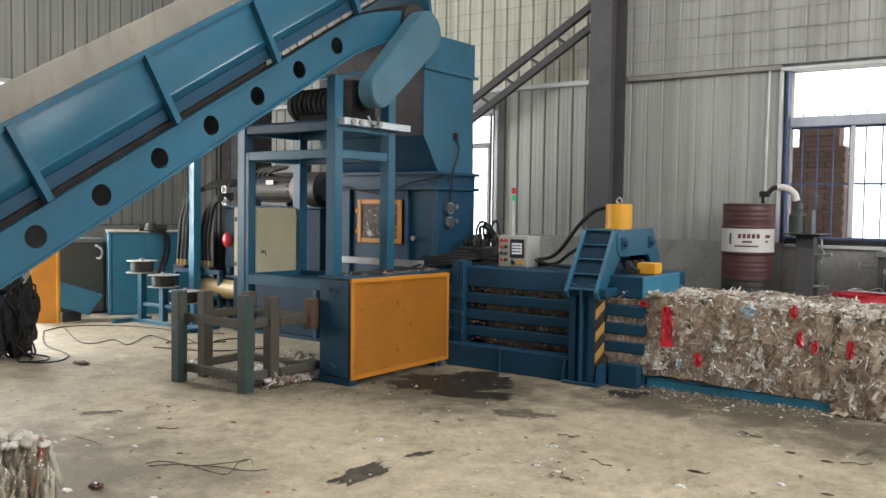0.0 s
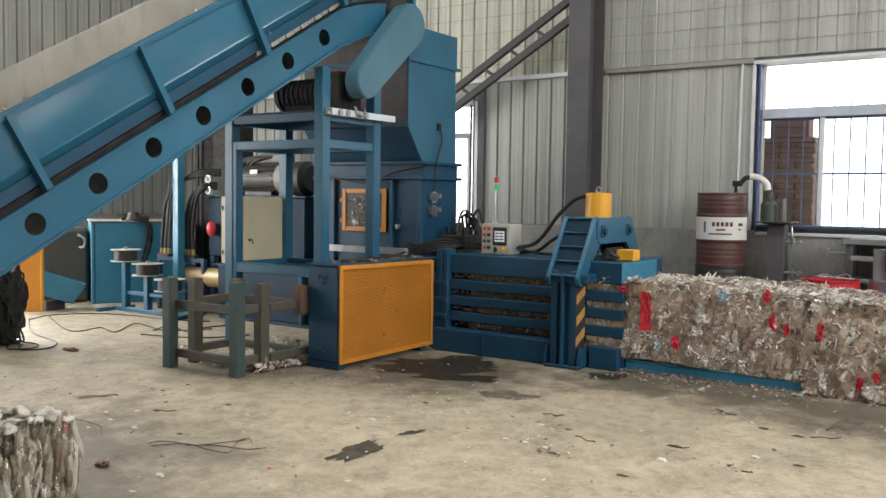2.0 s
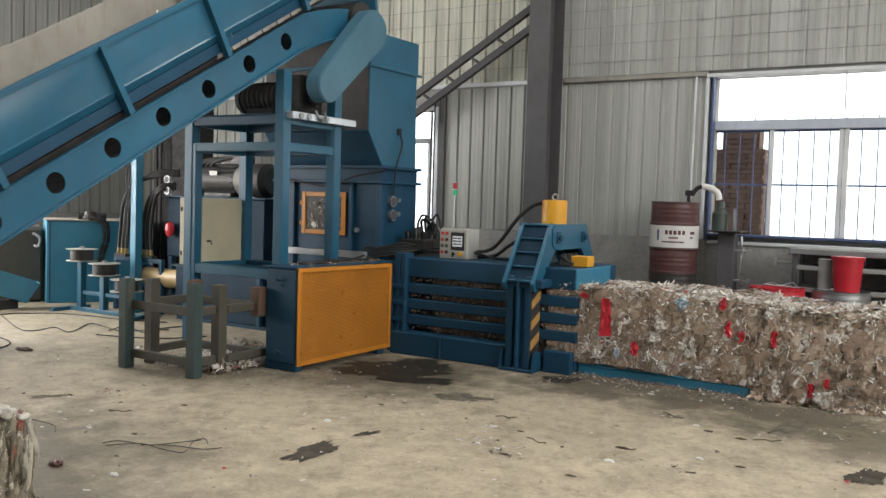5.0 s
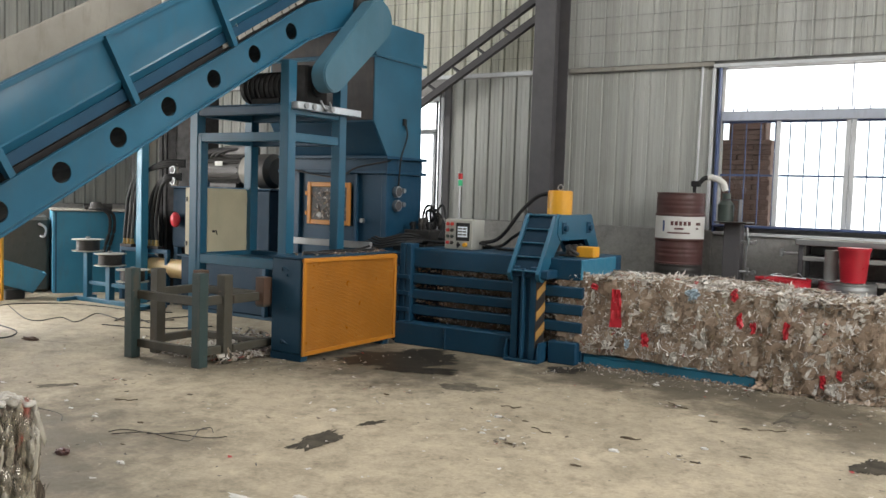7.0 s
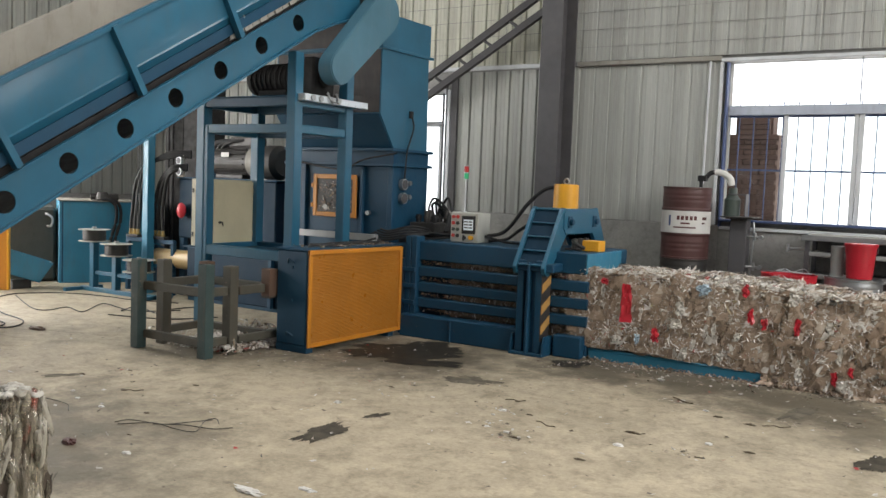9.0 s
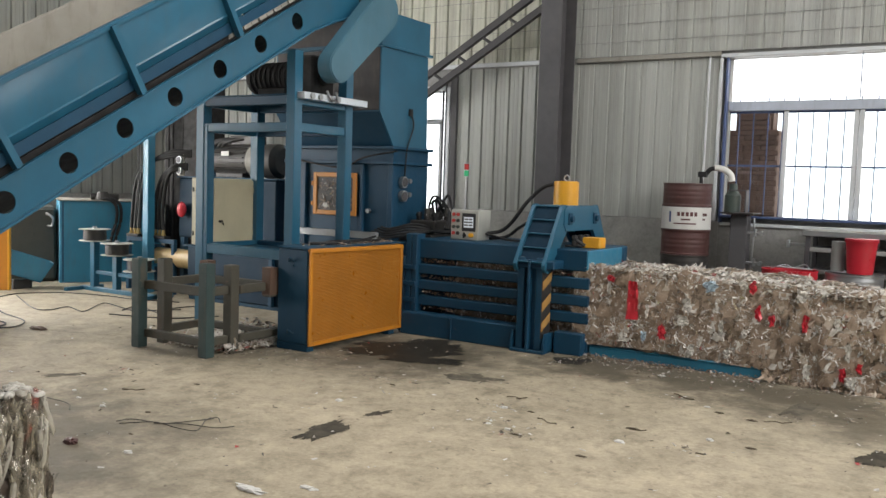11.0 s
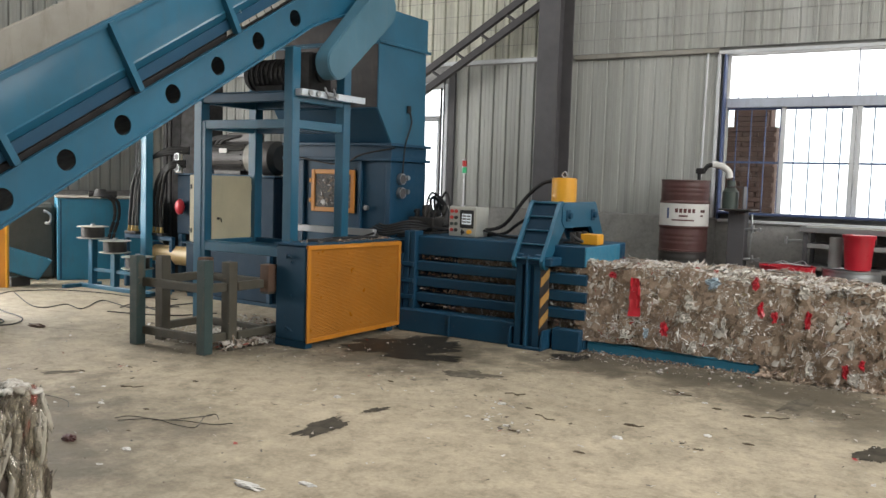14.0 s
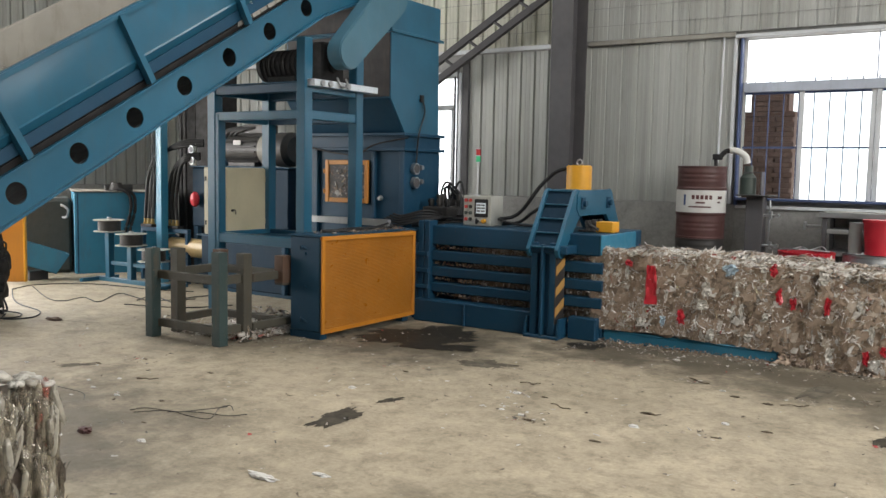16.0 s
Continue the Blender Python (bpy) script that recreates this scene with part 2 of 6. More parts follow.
BROWN = (0.21, 0.15, 0.105)
SCRAP = scraps("mixed_waste_paper", [(0.0, BROWN), (0.26, (0.165, 0.12, 0.085)), (0.46, (0.26, 0.195, 0.14)), (0.64, (0.32, 0.255, 0.195)),
                                     (0.76, (0.40, 0.355, 0.31)), (0.84, (0.52, 0.50, 0.47)), (0.91, (0.66, 0.65, 0.63)), (0.965, (0.36, 0.07, 0.06)),
                                     (0.975, (0.22, 0.27, 0.30)), (0.982, (0.38, 0.33, 0.16)), (0.99, (0.09, 0.07, 0.06))])
BOARD = scraps("pressed_brown_board", [(0.0, (0.42, 0.315, 0.235)), (0.2, (0.35, 0.26, 0.19)), (0.4, (0.46, 0.355, 0.27)), (0.6, (0.39, 0.295, 0.22)), (0.76, (0.54, 0.455, 0.37)), (0.86, (0.25, 0.185, 0.135)),
                                       (0.93, (0.70, 0.66, 0.61))], 0.6, 1.0, 0.45)
SHREDS = scraps("white_paper_shreds", [(0.0, (0.84, 0.82, 0.79)), (0.25, (0.62, 0.58, 0.53)), (0.45, (0.88, 0.87, 0.85)), (0.64, (0.38, 0.31, 0.25)), (0.75, (0.60, 0.56, 0.51)), (0.93, (0.42, 0.05, 0.045)), (0.955, (0.26, 0.30, 0.30)),
                                       (0.975, (0.40, 0.36, 0.20))], 0.35, 1.0, 0.25)
PALE_SCRAP = scraps("pale_loose_paper", [(0.0, (0.48, 0.43, 0.36)), (0.25, (0.64, 0.61, 0.56)), (0.5, (0.74, 0.71, 0.66)), (0.8, (0.32, 0.25, 0.18)), (0.985, (0.4, 0.06, 0.05))])
FILM = scraps("dirty_plastic_film", [(0.0, (0.40, 0.38, 0.33)), (0.22, (0.16, 0.145, 0.12)), (0.40, (0.55, 0.53, 0.48)), (0.62, (0.11, 0.095, 0.075)), (0.80, (0.62, 0.60, 0.55)), (0.93, (0.05, 0.043, 0.037)), (0.975, (0.36, 0.06, 0.05))], 0.10, 0.50, 0.4, 1.0, 0.12)
PET = scraps("crushed_clear_plastic", [(0.0, (0.36, 0.32, 0.24)), (0.22, (0.16, 0.138, 0.10)), (0.42, (0.48, 0.44, 0.34)), (0.62, (0.08, 0.068, 0.052)), (0.78, (0.60, 0.57, 0.48)), (0.92, (0.26, 0.22, 0.16)), (0.985, (0.45, 0.09, 0.06))], 0.10, 0.50, 0.4, 1.0, 0.12)
PET_END = scraps("pale_bottle_ends", [(0.0, (0.60, 0.57, 0.50)), (0.3, (0.45, 0.42, 0.35)), (0.55, (0.68, 0.66, 0.60)), (0.85, (0.26, 0.235, 0.19)), (0.985, (0.40, 0.08, 0.06))], 0.3, 0.9)
LITTER = scraps("floor_litter", [(0.0, (0.60, 0.58, 0.55)), (0.3, (0.16, 0.13, 0.10)), (0.55, (0.40, 0.34, 0.27)), (0.8, (0.09, 0.08, 0.07)), (0.97, (0.4, 0.05, 0.05))])


def bale_core(name, dim=1.0):
    m, nt, b = _mat(name)
    v = nt.nodes.new("ShaderNodeTexVoronoi")
    v.inputs["Scale"].default_value = 13
    tc = nt.nodes.new("ShaderNodeTexCoord")
    mp = nt.nodes.new("ShaderNodeMapping")
    mp.inputs["Scale"].default_value = (1.5, 1.0, 0.8)
    nt.links.new(tc.outputs["Object"], mp.inputs[0])
    nt.links.new(mp.outputs[0], v.inputs["Vector"])
    sep = nt.nodes.new("ShaderNodeSeparateColor")
    nt.links.new(v.outputs["Color"], sep.inputs[0])
    col = _ramp(nt, sep.outputs[0], [(0.0, (0.27, 0.20, 0.145)), (0.3, (0.19, 0.14, 0.10)), (0.55, (0.34, 0.26, 0.19)), (0.75, (0.25, 0.185, 0.135)), (0.9, (0.44, 0.38, 0.32))], True)
    col = _mix(nt, 1.0, col, (dim, dim, dim), "MULTIPLY")
    nt.links.new(_mix(nt, _noise(nt, 40, 5), col, (0.10 * dim, 0.075 * dim, 0.055 * dim)), b.inputs["Base Color"])
    b.inputs["Roughness"].default_value = 0.75
    _bump(nt, b, _noise(nt, 35, 8, 0.75), 0.6, 0.02)
    return m


CORE = bale_core("compressed_waste_paper")
FILM_CORE = bale_core("compressed_dark_film", 0.35)


def brickmat():
    m, nt, b = _mat("brown_red_brick")
    o = nt.nodes.new("ShaderNodeObjectInfo")
    nt.links.new(_mix(nt, 0.4, _ramp(nt, o.outputs["Random"], [(0.0, (0.108, 0.061, 0.05)), (1.0, (0.144, 0.083, 0.065))]),
                      _ramp(nt, _noise(nt, 20), [(0.3, (0.086, 0.054, 0.045)), (0.7, (0.158, 0.097, 0.076))])), b.inputs["Base Color"])
    b.inputs["Roughness"].default_value = 0.9
    return m


BRICK = brickmat()

# ---- building helpers ----


def box(bm, x0, x1, y0, y1, z0, z1, bev=0.0, m=None):
    r = bmesh.ops.create_cube(bm, size=1, matrix=Matrix.Translation(((x0 + x1) / 2, (y0 + y1) / 2, (z0 + z1) / 2)) @ Matrix.Diagonal((abs(x1 - x0), abs(y1 - y0), abs(z1 - z0), 1)))
    vs = r["verts"]
    if bev:
        es = list({e for v in vs for e in v.link_edges})
        g = bmesh.ops.bevel(bm, geom=es, offset=bev, segments=1, affect="EDGES")
        vs = list({v for f in g["faces"] for v in f.verts} | {v for v in vs if v.is_valid})
    if m is not None:
        bmesh.ops.transform(bm, matrix=m, verts=[v for v in vs if v.is_valid])
    return vs


def cyl(bm, a, b, r, seg=20, r2=None):
    a, b = Vector(a), Vector(b)
    d = b - a
    q = d.to_track_quat("Z", "Y").to_matrix().to_4x4()
    return bmesh.ops.create_cone(bm, cap_ends=True, segments=seg, radius1=r, radius2=r if r2 is None else r2, depth=d.length,
                                 matrix=Matrix.Translation((a + b) / 2) @ q)["verts"]


def prism(bm, pts, lift):
    """A flat outline (3D points) pushed along lift into a solid."""
    lift = Vector(lift)
    a = [bm.verts.new(p) for p in pts]
    b = [bm.verts.new(Vector(p) + lift) for p in pts]
    n = len(pts)
    fs = [bm.faces.new(a), bm.faces.new(b[::-1])]
    fs += [bm.faces.new((a[i], b[i], b[(i + 1) % n], a[(i + 1) % n])) for i in range(n)]
    bmesh.ops.recalc_face_normals(bm, faces=fs)


def smooth_path(pts, n=6):
    p = [Vector(q) for q in pts]
    p = [2 * p[0] - p[1]] + p + [2 * p[-1] - p[-2]]
    out = []
    for i in range(1, len(p) - 2):
        for k in range(n):
            t = k / n
            out.append(0.5 * (2 * p[i] + (p[i + 1] - p[i - 1]) * t + (2 * p[i - 1] - 5 * p[i] + 4 * p[i + 1] - p[i + 2]) * t * t
                              + (3 * p[i] - p[i - 1] - 3 * p[i + 1] + p[i + 2]) * t ** 3))
    return out + [p[-2]]


def tube(bm, pts, r, seg=8, n=6):
    path = smooth_path(pts, n)
    rings = []
    for i, p in enumerate(path):
        d = (path[min(i + 1, len(path) - 1)] - path[max(i - 1, 0)]).normalized()
        s = d.cross(Vector((0.13, 0.21, 1))).normalized()
        u = s.cross(d)
        rings.append([bm.verts.new(p + r * (math.cos(2 * math.pi * k / seg) * s + math.sin(2 * math.pi * k / seg) * u)) for k in range(seg)])
    for a, b in zip(rings, rings[1:]):
        for k in range(seg):
            bm.faces.new((a[k], a[(k + 1) % seg], b[(k + 1) % seg], b[k]))
    bm.faces.new(rings[0][::-1]), bm.faces.new(rings[-1])


def thing(name, at, label, category, group="", kind=""):
    """An empty at the base of a thing, which carries its parts."""
    ob = new(name)
    ob.empty_display_size = 0.1
    ob.location = at
    return tagged(ob, label, category, group, kind)


def base_of(ob):
    p = Vector((0, 0, 0))
    while ob:
        p += ob.location
        ob = ob.parent
    return p


def finish(name, bm, material, at=(0, 0, 0), smooth=True):
    me = bpy.data.meshes.new(name)
    bm.to_mesh(me)
    bm.free()
    me.transform(Matrix.Translation(-Vector(at)))
    me.materials.append(material)
    if smooth:
        me.shade_smooth()
        me.set_sharp_from_angle(angle=radians(28))
    return me


def part(name, bm, material, parent, label="", kind=""):
    """One mesh, given in world metres, as a part of parent."""
    ob = new(name, finish(name, bm, material, base_of(parent)))
    ob.parent = parent
    return tagged(ob, label, kind=kind)


def solid(name, bm, material, label, category, at=(0, 0, 0), group="", kind=""):
    """One mesh, given in world metres, as a top-level thing."""
    ob = new(name, finish(name, bm, material, at))
    ob.location = at
    return tagged(ob, label, category, group, kind)


def B(*boxes, bev=0.006):
    bm = bmesh.new()
    for b in boxes:
        box(bm, *b, bev=bev)
    return bm


def flakes(rng, n, place, size, flat=0.5, grain=None, slim=(0.3, 0.9), curl=0.22):
    """n crumpled scraps; place(rng, n) gives points and normals."""
    p, nrm = place(rng, n)
    up = rng.normal(size=(n, 3))
    nrm = nrm + rng.normal(size=(n, 3)) * flat
    nrm /= np.linalg.norm(nrm, axis=1)[:, None]
    if grain is not None:
        up = np.array(grain, float) + rng.normal(size=(n, 3)) * 0.35
    s = np.cross(nrm, up)
    s /= np.linalg.norm(s, axis=1)[:, None]
    u = np.cross(nrm, s)
    a = size[0] + (size[1] - size[0]) * rng.random(n) ** 2.2
    k = slim[0] + slim[1] * rng.random(n) ** 1.5
    w, h = (a * k)[:, None], (a / np.sqrt(k))[:, None]
    k = rng.normal(size=(n, 4, 1)) * a[:, None, None] * curl
    c = np.stack([p - s * w - u * h, p + s * w - u * h * 0.7, p + s * w * 0.8 + u * h, p - s * w * 0.7 + u * h * 0.9], 1)
    c = c + nrm[:, None, :] * k
    mid = c.mean(1, keepdims=True) + nrm[:, None, :] * (rng.normal(size=(n, 1, 1)) * a[:, None, None] * curl)
    v = np.concatenate([c, mid], 1).reshape(-1, 3)
    i = np.arange(n)[:, None] * 5
    f = np.concatenate([i + np.array([[0, 1, 4]]), i + np.array([[1, 2, 4]]), i + np.array([[2, 3, 4]]), i + np.array([[3, 0, 4]])], 0)
    return v, f


def crumples(rng, n, place, size, stretch, top=9.0):
    """n crushed bottles: dented, fluted long bodies, standing or lying as stretch says. place(rng, n) gives points and normals."""
    ball = bmesh.new()
    bmesh.ops.create_icosphere(ball, subdivisions=3, radius=1)
    bv = np.array([v.co for v in ball.verts])
    bf = np.array([[v.index for v in fc.verts] for fc in ball.faces])
    ball.free()
    p, _ = place(rng, n)
    a = size[0] + (size[1] - size[0]) * rng.random(n)
    dent = 1 + 0.24 * np.sin(bv @ rng.normal(size=(3, n)) * 3.2 + rng.uniform(0, 6, n)).T + 0.10 * np.sin(bv @ rng.normal(size=(3, n)) * 8.0 + rng.uniform(0, 6, n)).T
    shape = np.sign(bv)[None] * np.abs(bv)[None] ** 0.75 * dent[:, :, None] * a[:, None, None]
    tall = stretch * rng.uniform(0.7, 1.25, n)
    neck = np.clip((bv[:, 2] - 0.55) / 0.45, 0, 1)
    shape[:, :, :2] *= (1 - 0.6 * neck)[None, :, None]
    shape[:, :, 2] *= tall[:, None]
    lean = rng.normal(size=(n, 2)) * 0.17
    shape[:, :, :2] += shape[:, :, 2:3] * lean[:, None, :]
    p[:, 2] = np.minimum(p[:, 2], top - 0.75 * a * tall)
    v = (shape + p[:, None]).reshape(-1, 3)
    f = (bf[None] + (np.arange(n) * len(bv))[:, None, None]).reshape(-1, 3)
    return v, f


def flake_mesh(name, v, f, material):
    me = bpy.data.meshes.new(name)
    me.from_pydata(v.tolist(), [], f.tolist())
    me.materials.append(material)
    return me

# ---- the hall ----
WX0, WX1, WY0, WY1, TOP = -8.5, 13.0, -17.0, 5.0, 7.5


PITCH, RIB = 0.219, -1.246                 # rib spacing, and the end of one rib along the north wall


def sheet(name, width, z0, z1, material, offset=0.0, depth=0.04):
    """A ribbed cladding sheet: pans with narrow folded ribs between them, in its own x and z, face at y = 0."""
    bm = bmesh.new()
    prof, x = [], -offset
    while x < width:
        e = x + PITCH
        prof += [(x + 0.055, 0.0), (x + 0.060, 0.004), (x + 0.066, 0.0), (x + 0.118, 0.0), (x + 0.123, 0.004), (x + 0.129, 0.0), (e - 0.040, 0.0), (e - 0.032, depth), (e - 0.010, depth), (e - 0.002, 0.0)]
        x = e
    prof = [(0.0, 0.0)] + [p for p in prof if 0.004 < p[0] < width - 0.004] + [(width, 0.0)]
    lo = [bm.verts.new((px, py, z0)) for px, py in prof]
    hi = [bm.verts.new((px, py, z1)) for px, py in prof]
    for i in range(len(prof) - 1):
        bm.faces.new((lo[i], lo[i + 1], hi[i + 1], hi[i]))
    r = bmesh.ops.extrude_face_region(bm, geom=bm.faces[:])
    bmesh.ops.translate(bm, vec=(0, 0.006, 0), verts=[v for v in r["geom"] if isinstance(v, bmesh.types.BMVert)])
    bmesh.ops.recalc_face_normals(bm, faces=bm.faces[:])
    return finish(name, bm, material, smooth=False)


def clad(wall, m, spans, material=None, depth=0.04):
    """Sheets side by side along a wall: spans of (start, end, z0, z1); m places the wall's own x, y, z."""
    made = {}
    for a, b, z0, z1 in spans:
        edge = RIB + 4 * PITCH * math.floor((a - RIB) / (4 * PITCH))
        k = 0
        while edge < b - 0.01:
            lo, hi = max(a, edge), min(b, edge + 4 * PITCH)
            key = (round(lo - edge, 3), round(hi - lo, 3), z0, z1)
            if hi - lo > 0.03:
                if key not in made:
                    made[key] = sheet("cladding_sheet", hi - lo - 0.002, z0, z1, material or CLADDING, lo - edge, depth)
                ob = new("cladding_sheet", made[key])
                ob.parent = wall
                ob.matrix_parent_inverse = Matrix.Identity(4)
                ob.matrix_basis = m @ Matrix.Translation((lo, 0.002 * (k % 2), 0))
            edge += 4 * PITCH
            k += 1


def structure(name, bm, material, label, category):
    return solid(name, bm, material, label, category, kind="structure")


floor = structure("floor", B((WX0 - 0.2, WX1 + 0.2, WY0 - 0.2, WY1 + 0.2, -0.2, 0.0), bev=0), CONCRETE, "worn grey concrete factory floor, stained and littered", "floor")
structure("ground", B((-60, 60, -60, 60, -0.35, -0.205), bev=0), CONCRETE, "plain grey yard ground outside the hall", "ground")

DX0, DX1, DZ = -3.4, -1.66, 3.05          # doorway in the north wall
VX0, VX1, VZ0, VZ1 = 2.51, 6.6, 1.37, 3.34  # window in the north wall
Y = WY1
wall_n = structure("wall_north", B((WX0 - 0.2, DX0, Y + 0.05, Y + 0.2, 0, TOP), (DX0, DX1, Y + 0.05, Y + 0.2, DZ, 3.42), (DX1, 0.3, Y + 0.05, Y + 0.2, 0, 3.42), (0.3, VX0, Y + 0.05, Y + 0.2, 0, TOP),
                                   (VX0, VX1, Y + 0.05, Y + 0.2, 0, VZ0), (VX0, VX1, Y + 0.05, Y + 0.2, VZ1, TOP), (VX1, WX1 + 0.2, Y + 0.05, Y + 0.2, 0, TOP), bev=0),
                   RENDERWALL, "factory wall of grey-green ribbed sheet over cement dado", "wall")
clad(wall_n, Matrix.Translation((0, Y, 0)), [(WX0, DX0, 1.29, 3.35), (DX1 + 0.08, 0.3, 1.29, 3.35), (WX0, -3.45, 3.435, TOP)])
clad(wall_n, Matrix.Translation((0, Y, 0)), [(0.3, VX0 - 0.11, 1.29, 3.35), (VX1, WX1, 1.29, 3.35), (0.3, WX1, 3.435, TOP)], depth=0.012)
clad(wall_n, Matrix.Translation((0, Y, 0)), [(-3.45, 0.3, 3.435, TOP)], material=ROOFLIGHT)
structure("dado_north", B((DX1 + 0.1, VX0 - 0.02, Y - 0.07, Y + 0.048, 0, 1.285), (VX0 - 0.02, WX1, Y - 0.07, Y + 0.048, 0, 1.27), (WX0, DX0 - 0.1, Y - 0.07, Y + 0.048, 0, 1.285)), RENDERWALL,
          "grey cement dado wall below the cladding", "wall base")
structure("girt_rail", B((WX0, 0.1, Y - 0.05, Y - 0.006, 3.37, 3.43)), FRAMEPALE, "pale steel girt rail along the cladding", "rail")
structure("girt_rail", B((0.45, VX0 - 0.1, Y - 0.05, Y - 0.006, 3.36, 3.42)), LINER, "dull grey steel girt rail beside the window", "rail")

conduit = bmesh.new()
cyl(conduit, (2.272, Y - 0.04, 3.36), (2.259, Y - 0.04, 1.80), 0.014, 10)
structure("wall_conduit", conduit, FRAMEPALE, "thin white conduit running down the cladding", "conduit")

# wire netting that holds the roof-side insulation against the upper sheets
bm = bmesh.new()
for k in range(14):
    z = 3.62 + 0.235 * k
    box(bm, WX0 + 0.1, WX1 - 0.1, Y - 0.012, Y - 0.006, z - 0.0025, z + 0.0025)
for k in range(34):
    x = -7.9 + 0.6 * k
    box(bm, x - 0.0015, x + 0.0015, Y - 0.012, Y - 0.006, 3.45, TOP - 0.1)
structure("wall_netting", bm, NETTING, "thin wire netting over the upper cladding", "netting")

wall_w = structure("wall_west", B((WX0 - 0.2, WX0 - 0.05, WY0, -4.6, 0, TOP), (WX0 - 0.2, WX0 - 0.05, -4.6, 1.45, 3.56, TOP), (WX0 - 0.2, WX0 - 0.05, 1.45, WY1 + 0.05, 0, TOP), bev=0),
                   RENDERWALL, "factory side wall of ribbed sheet with a wide gateway", "wall")
clad(wall_w, Matrix.Translation((WX0, 0, 0)) @ Matrix.Rotation(radians(90), 4, "Z"), [(1.50, WY1, 1.28, 3.55), (WY0, -4.65, 1.28, 3.55), (WY0, WY1, 3.62, TOP)])
structure("dado_west", B((WX0 - 0.045, WX0 + 0.08, 1.45, WY1 - 0.08, 0, 1.27), (WX0 - 0.045, WX0 + 0.08, WY0, -4.6, 0, 1.27)), RENDERWALL, "grey cement dado with a pale top edge", "wall base")
structure("gate_frame", B((WX0 - 0.06, WX0 + 0.06, 1.40, 1.48, 0, 3.54), (WX0 - 0.06, WX0 + 0.06, -4.66, -4.58, 0, 3.54), (WX0 - 0.06, WX0 + 0.06, -4.66, 1.48, 3.54, 3.61)), FRAMEPALE,
          "pale steel frame round the open gateway", "gate frame")
structure("wall_south", B((WX0 - 0.2, 0, WY0 - 0.2, WY0, 0, TOP), (8, WX1 + 0.2, WY0 - 0.2, WY0, 0, TOP), (0, 8, WY0 - 0.2, WY0, 4.6, TOP), bev=0), RENDERWALL, "plain grey unseen rear wall, open gate added for light", "wall")
structure("wall_east", B((WX1, WX1 + 0.2, WY0, -7.0, 0, TOP), (WX1, WX1 + 0.2, 3.0, WY1, 0, TOP), (WX1, WX1 + 0.2, -7.0, 3.0, 7.1, TOP), (WX1, WX1 + 0.2, -7.0, 3.0, 0, 3.5), bev=0), RENDERWALL,
          "plain grey unseen end wall, high opening added for light", "wall")
rb = []
for y0, y1 in ((WY0 - 0.2, -7.95), (-6.45, -0.45), (1.05, WY1 + 0.2)):
    rb.append((WX0 - 0.2, WX1 + 0.2, y0, y1, TOP, TOP + 0.12))
for y0, y1 in ((-7.95, -6.45), (-0.45, 1.05)):
    rb += [(WX0 - 0.2, -7.2, y0, y1, TOP, TOP + 0.12), (11.2, WX1 + 0.2, y0, y1, TOP, TOP + 0.12)]
structure("ceiling", B(*rb, bev=0), CLADDING, "grey sheet roof out of view, skylight strips added for light", "ceiling")


def column(x, y):
    bm = B((x - 0.155, x + 0.155, y, y + 0.022, 0, TOP - 0.02), (x - 0.155, x + 0.155, y + 0.45, y + 0.472, 0, TOP - 0.02), (x - 0.008, x + 0.008, y + 0.022, y + 0.45, 0, TOP - 0.02), bev=0.002)
    box(bm, x - 0.22, x + 0.22, y - 0.06, y + 0.465, 0.0, 0.025)
    return structure("column", bm, COLUMN, "dark grey steel H-section column against the wall", "column")


column(0.275, 4.46)
column(-7.2, 4.50)
column(8.4, 4.50)

# lattice brace that climbs to the column in front of the wall
brace = thing("lattice_brace", (-1.7, 4.62, 2.5), "dark steel lattice brace of two rails and short rungs", "brace", kind="structure")
A0, A1 = Vector((-3.7, 4.62, 2.10)), Vector((0.115, 4.62, 4.37))
dirv = (A1 - A0).normalized()
low = Vector((0.0, 0, -0.27))
for off in (Vector((0, 0, 0)), low):
    bm = bmesh.new()
    q = dirv.to_track_quat("X", "Z").to_matrix().to_4x4()
    L = (A1 - A0).length
    box(bm, 0, L, -0.04, 0.04, -0.048, 0.048, 0.004, Matrix.Translation(A0 + off) @ q)
    part("rail", bm, BRACE, brace)
for k in range(8):
    p = A0 + dirv * ((3.2 - 0.405 * k) / dirv.x)
    bm = bmesh.new()
    cyl(bm, p, p + Vector((0.22, 0, -0.14)), 0.022, 8)
    part("rung", bm, BRACE, brace)

# ---- window and doorway in the north wall ----
win = thing("window_1", ((VX0 + VX1) / 2, Y, VZ0), "wide factory window with security bars and pale frames", "window", kind="structure")
part("window_frame", B((VX0 - 0.032, VX0 - 0.006, Y - 0.05, Y + 0.12, 1.2, VZ1 + 0.0)), FRAMEBLUE, win, "dark blue steel jamb")
part("window_head", B((VX0 - 0.1, VX1 + 0.05, Y - 0.06, Y + 0.12, VZ1, VZ1 + 0.045)), FRAMEPALE, win, "pale steel head rail")
part("window_jamb", B((VX0 - 0.115, VX0 - 0.072, Y - 0.045, Y + 0.02, 1.29, VZ1)), FRAMEPALE, win, "pale jamb strip")
part("window_sill", B((VX0, VX1, Y - 0.08, Y + 0.16, VZ0 - 0.03, VZ0)), FRAMEBLUE, win, "blue-grey sill rail")
part("ledge", B((VX0 + 0.0, VX1, Y - 0.10, Y - 0.002, VZ0 - 0.13, VZ0 - 0.09)), FRAMEPALE, win, "pale ledge")
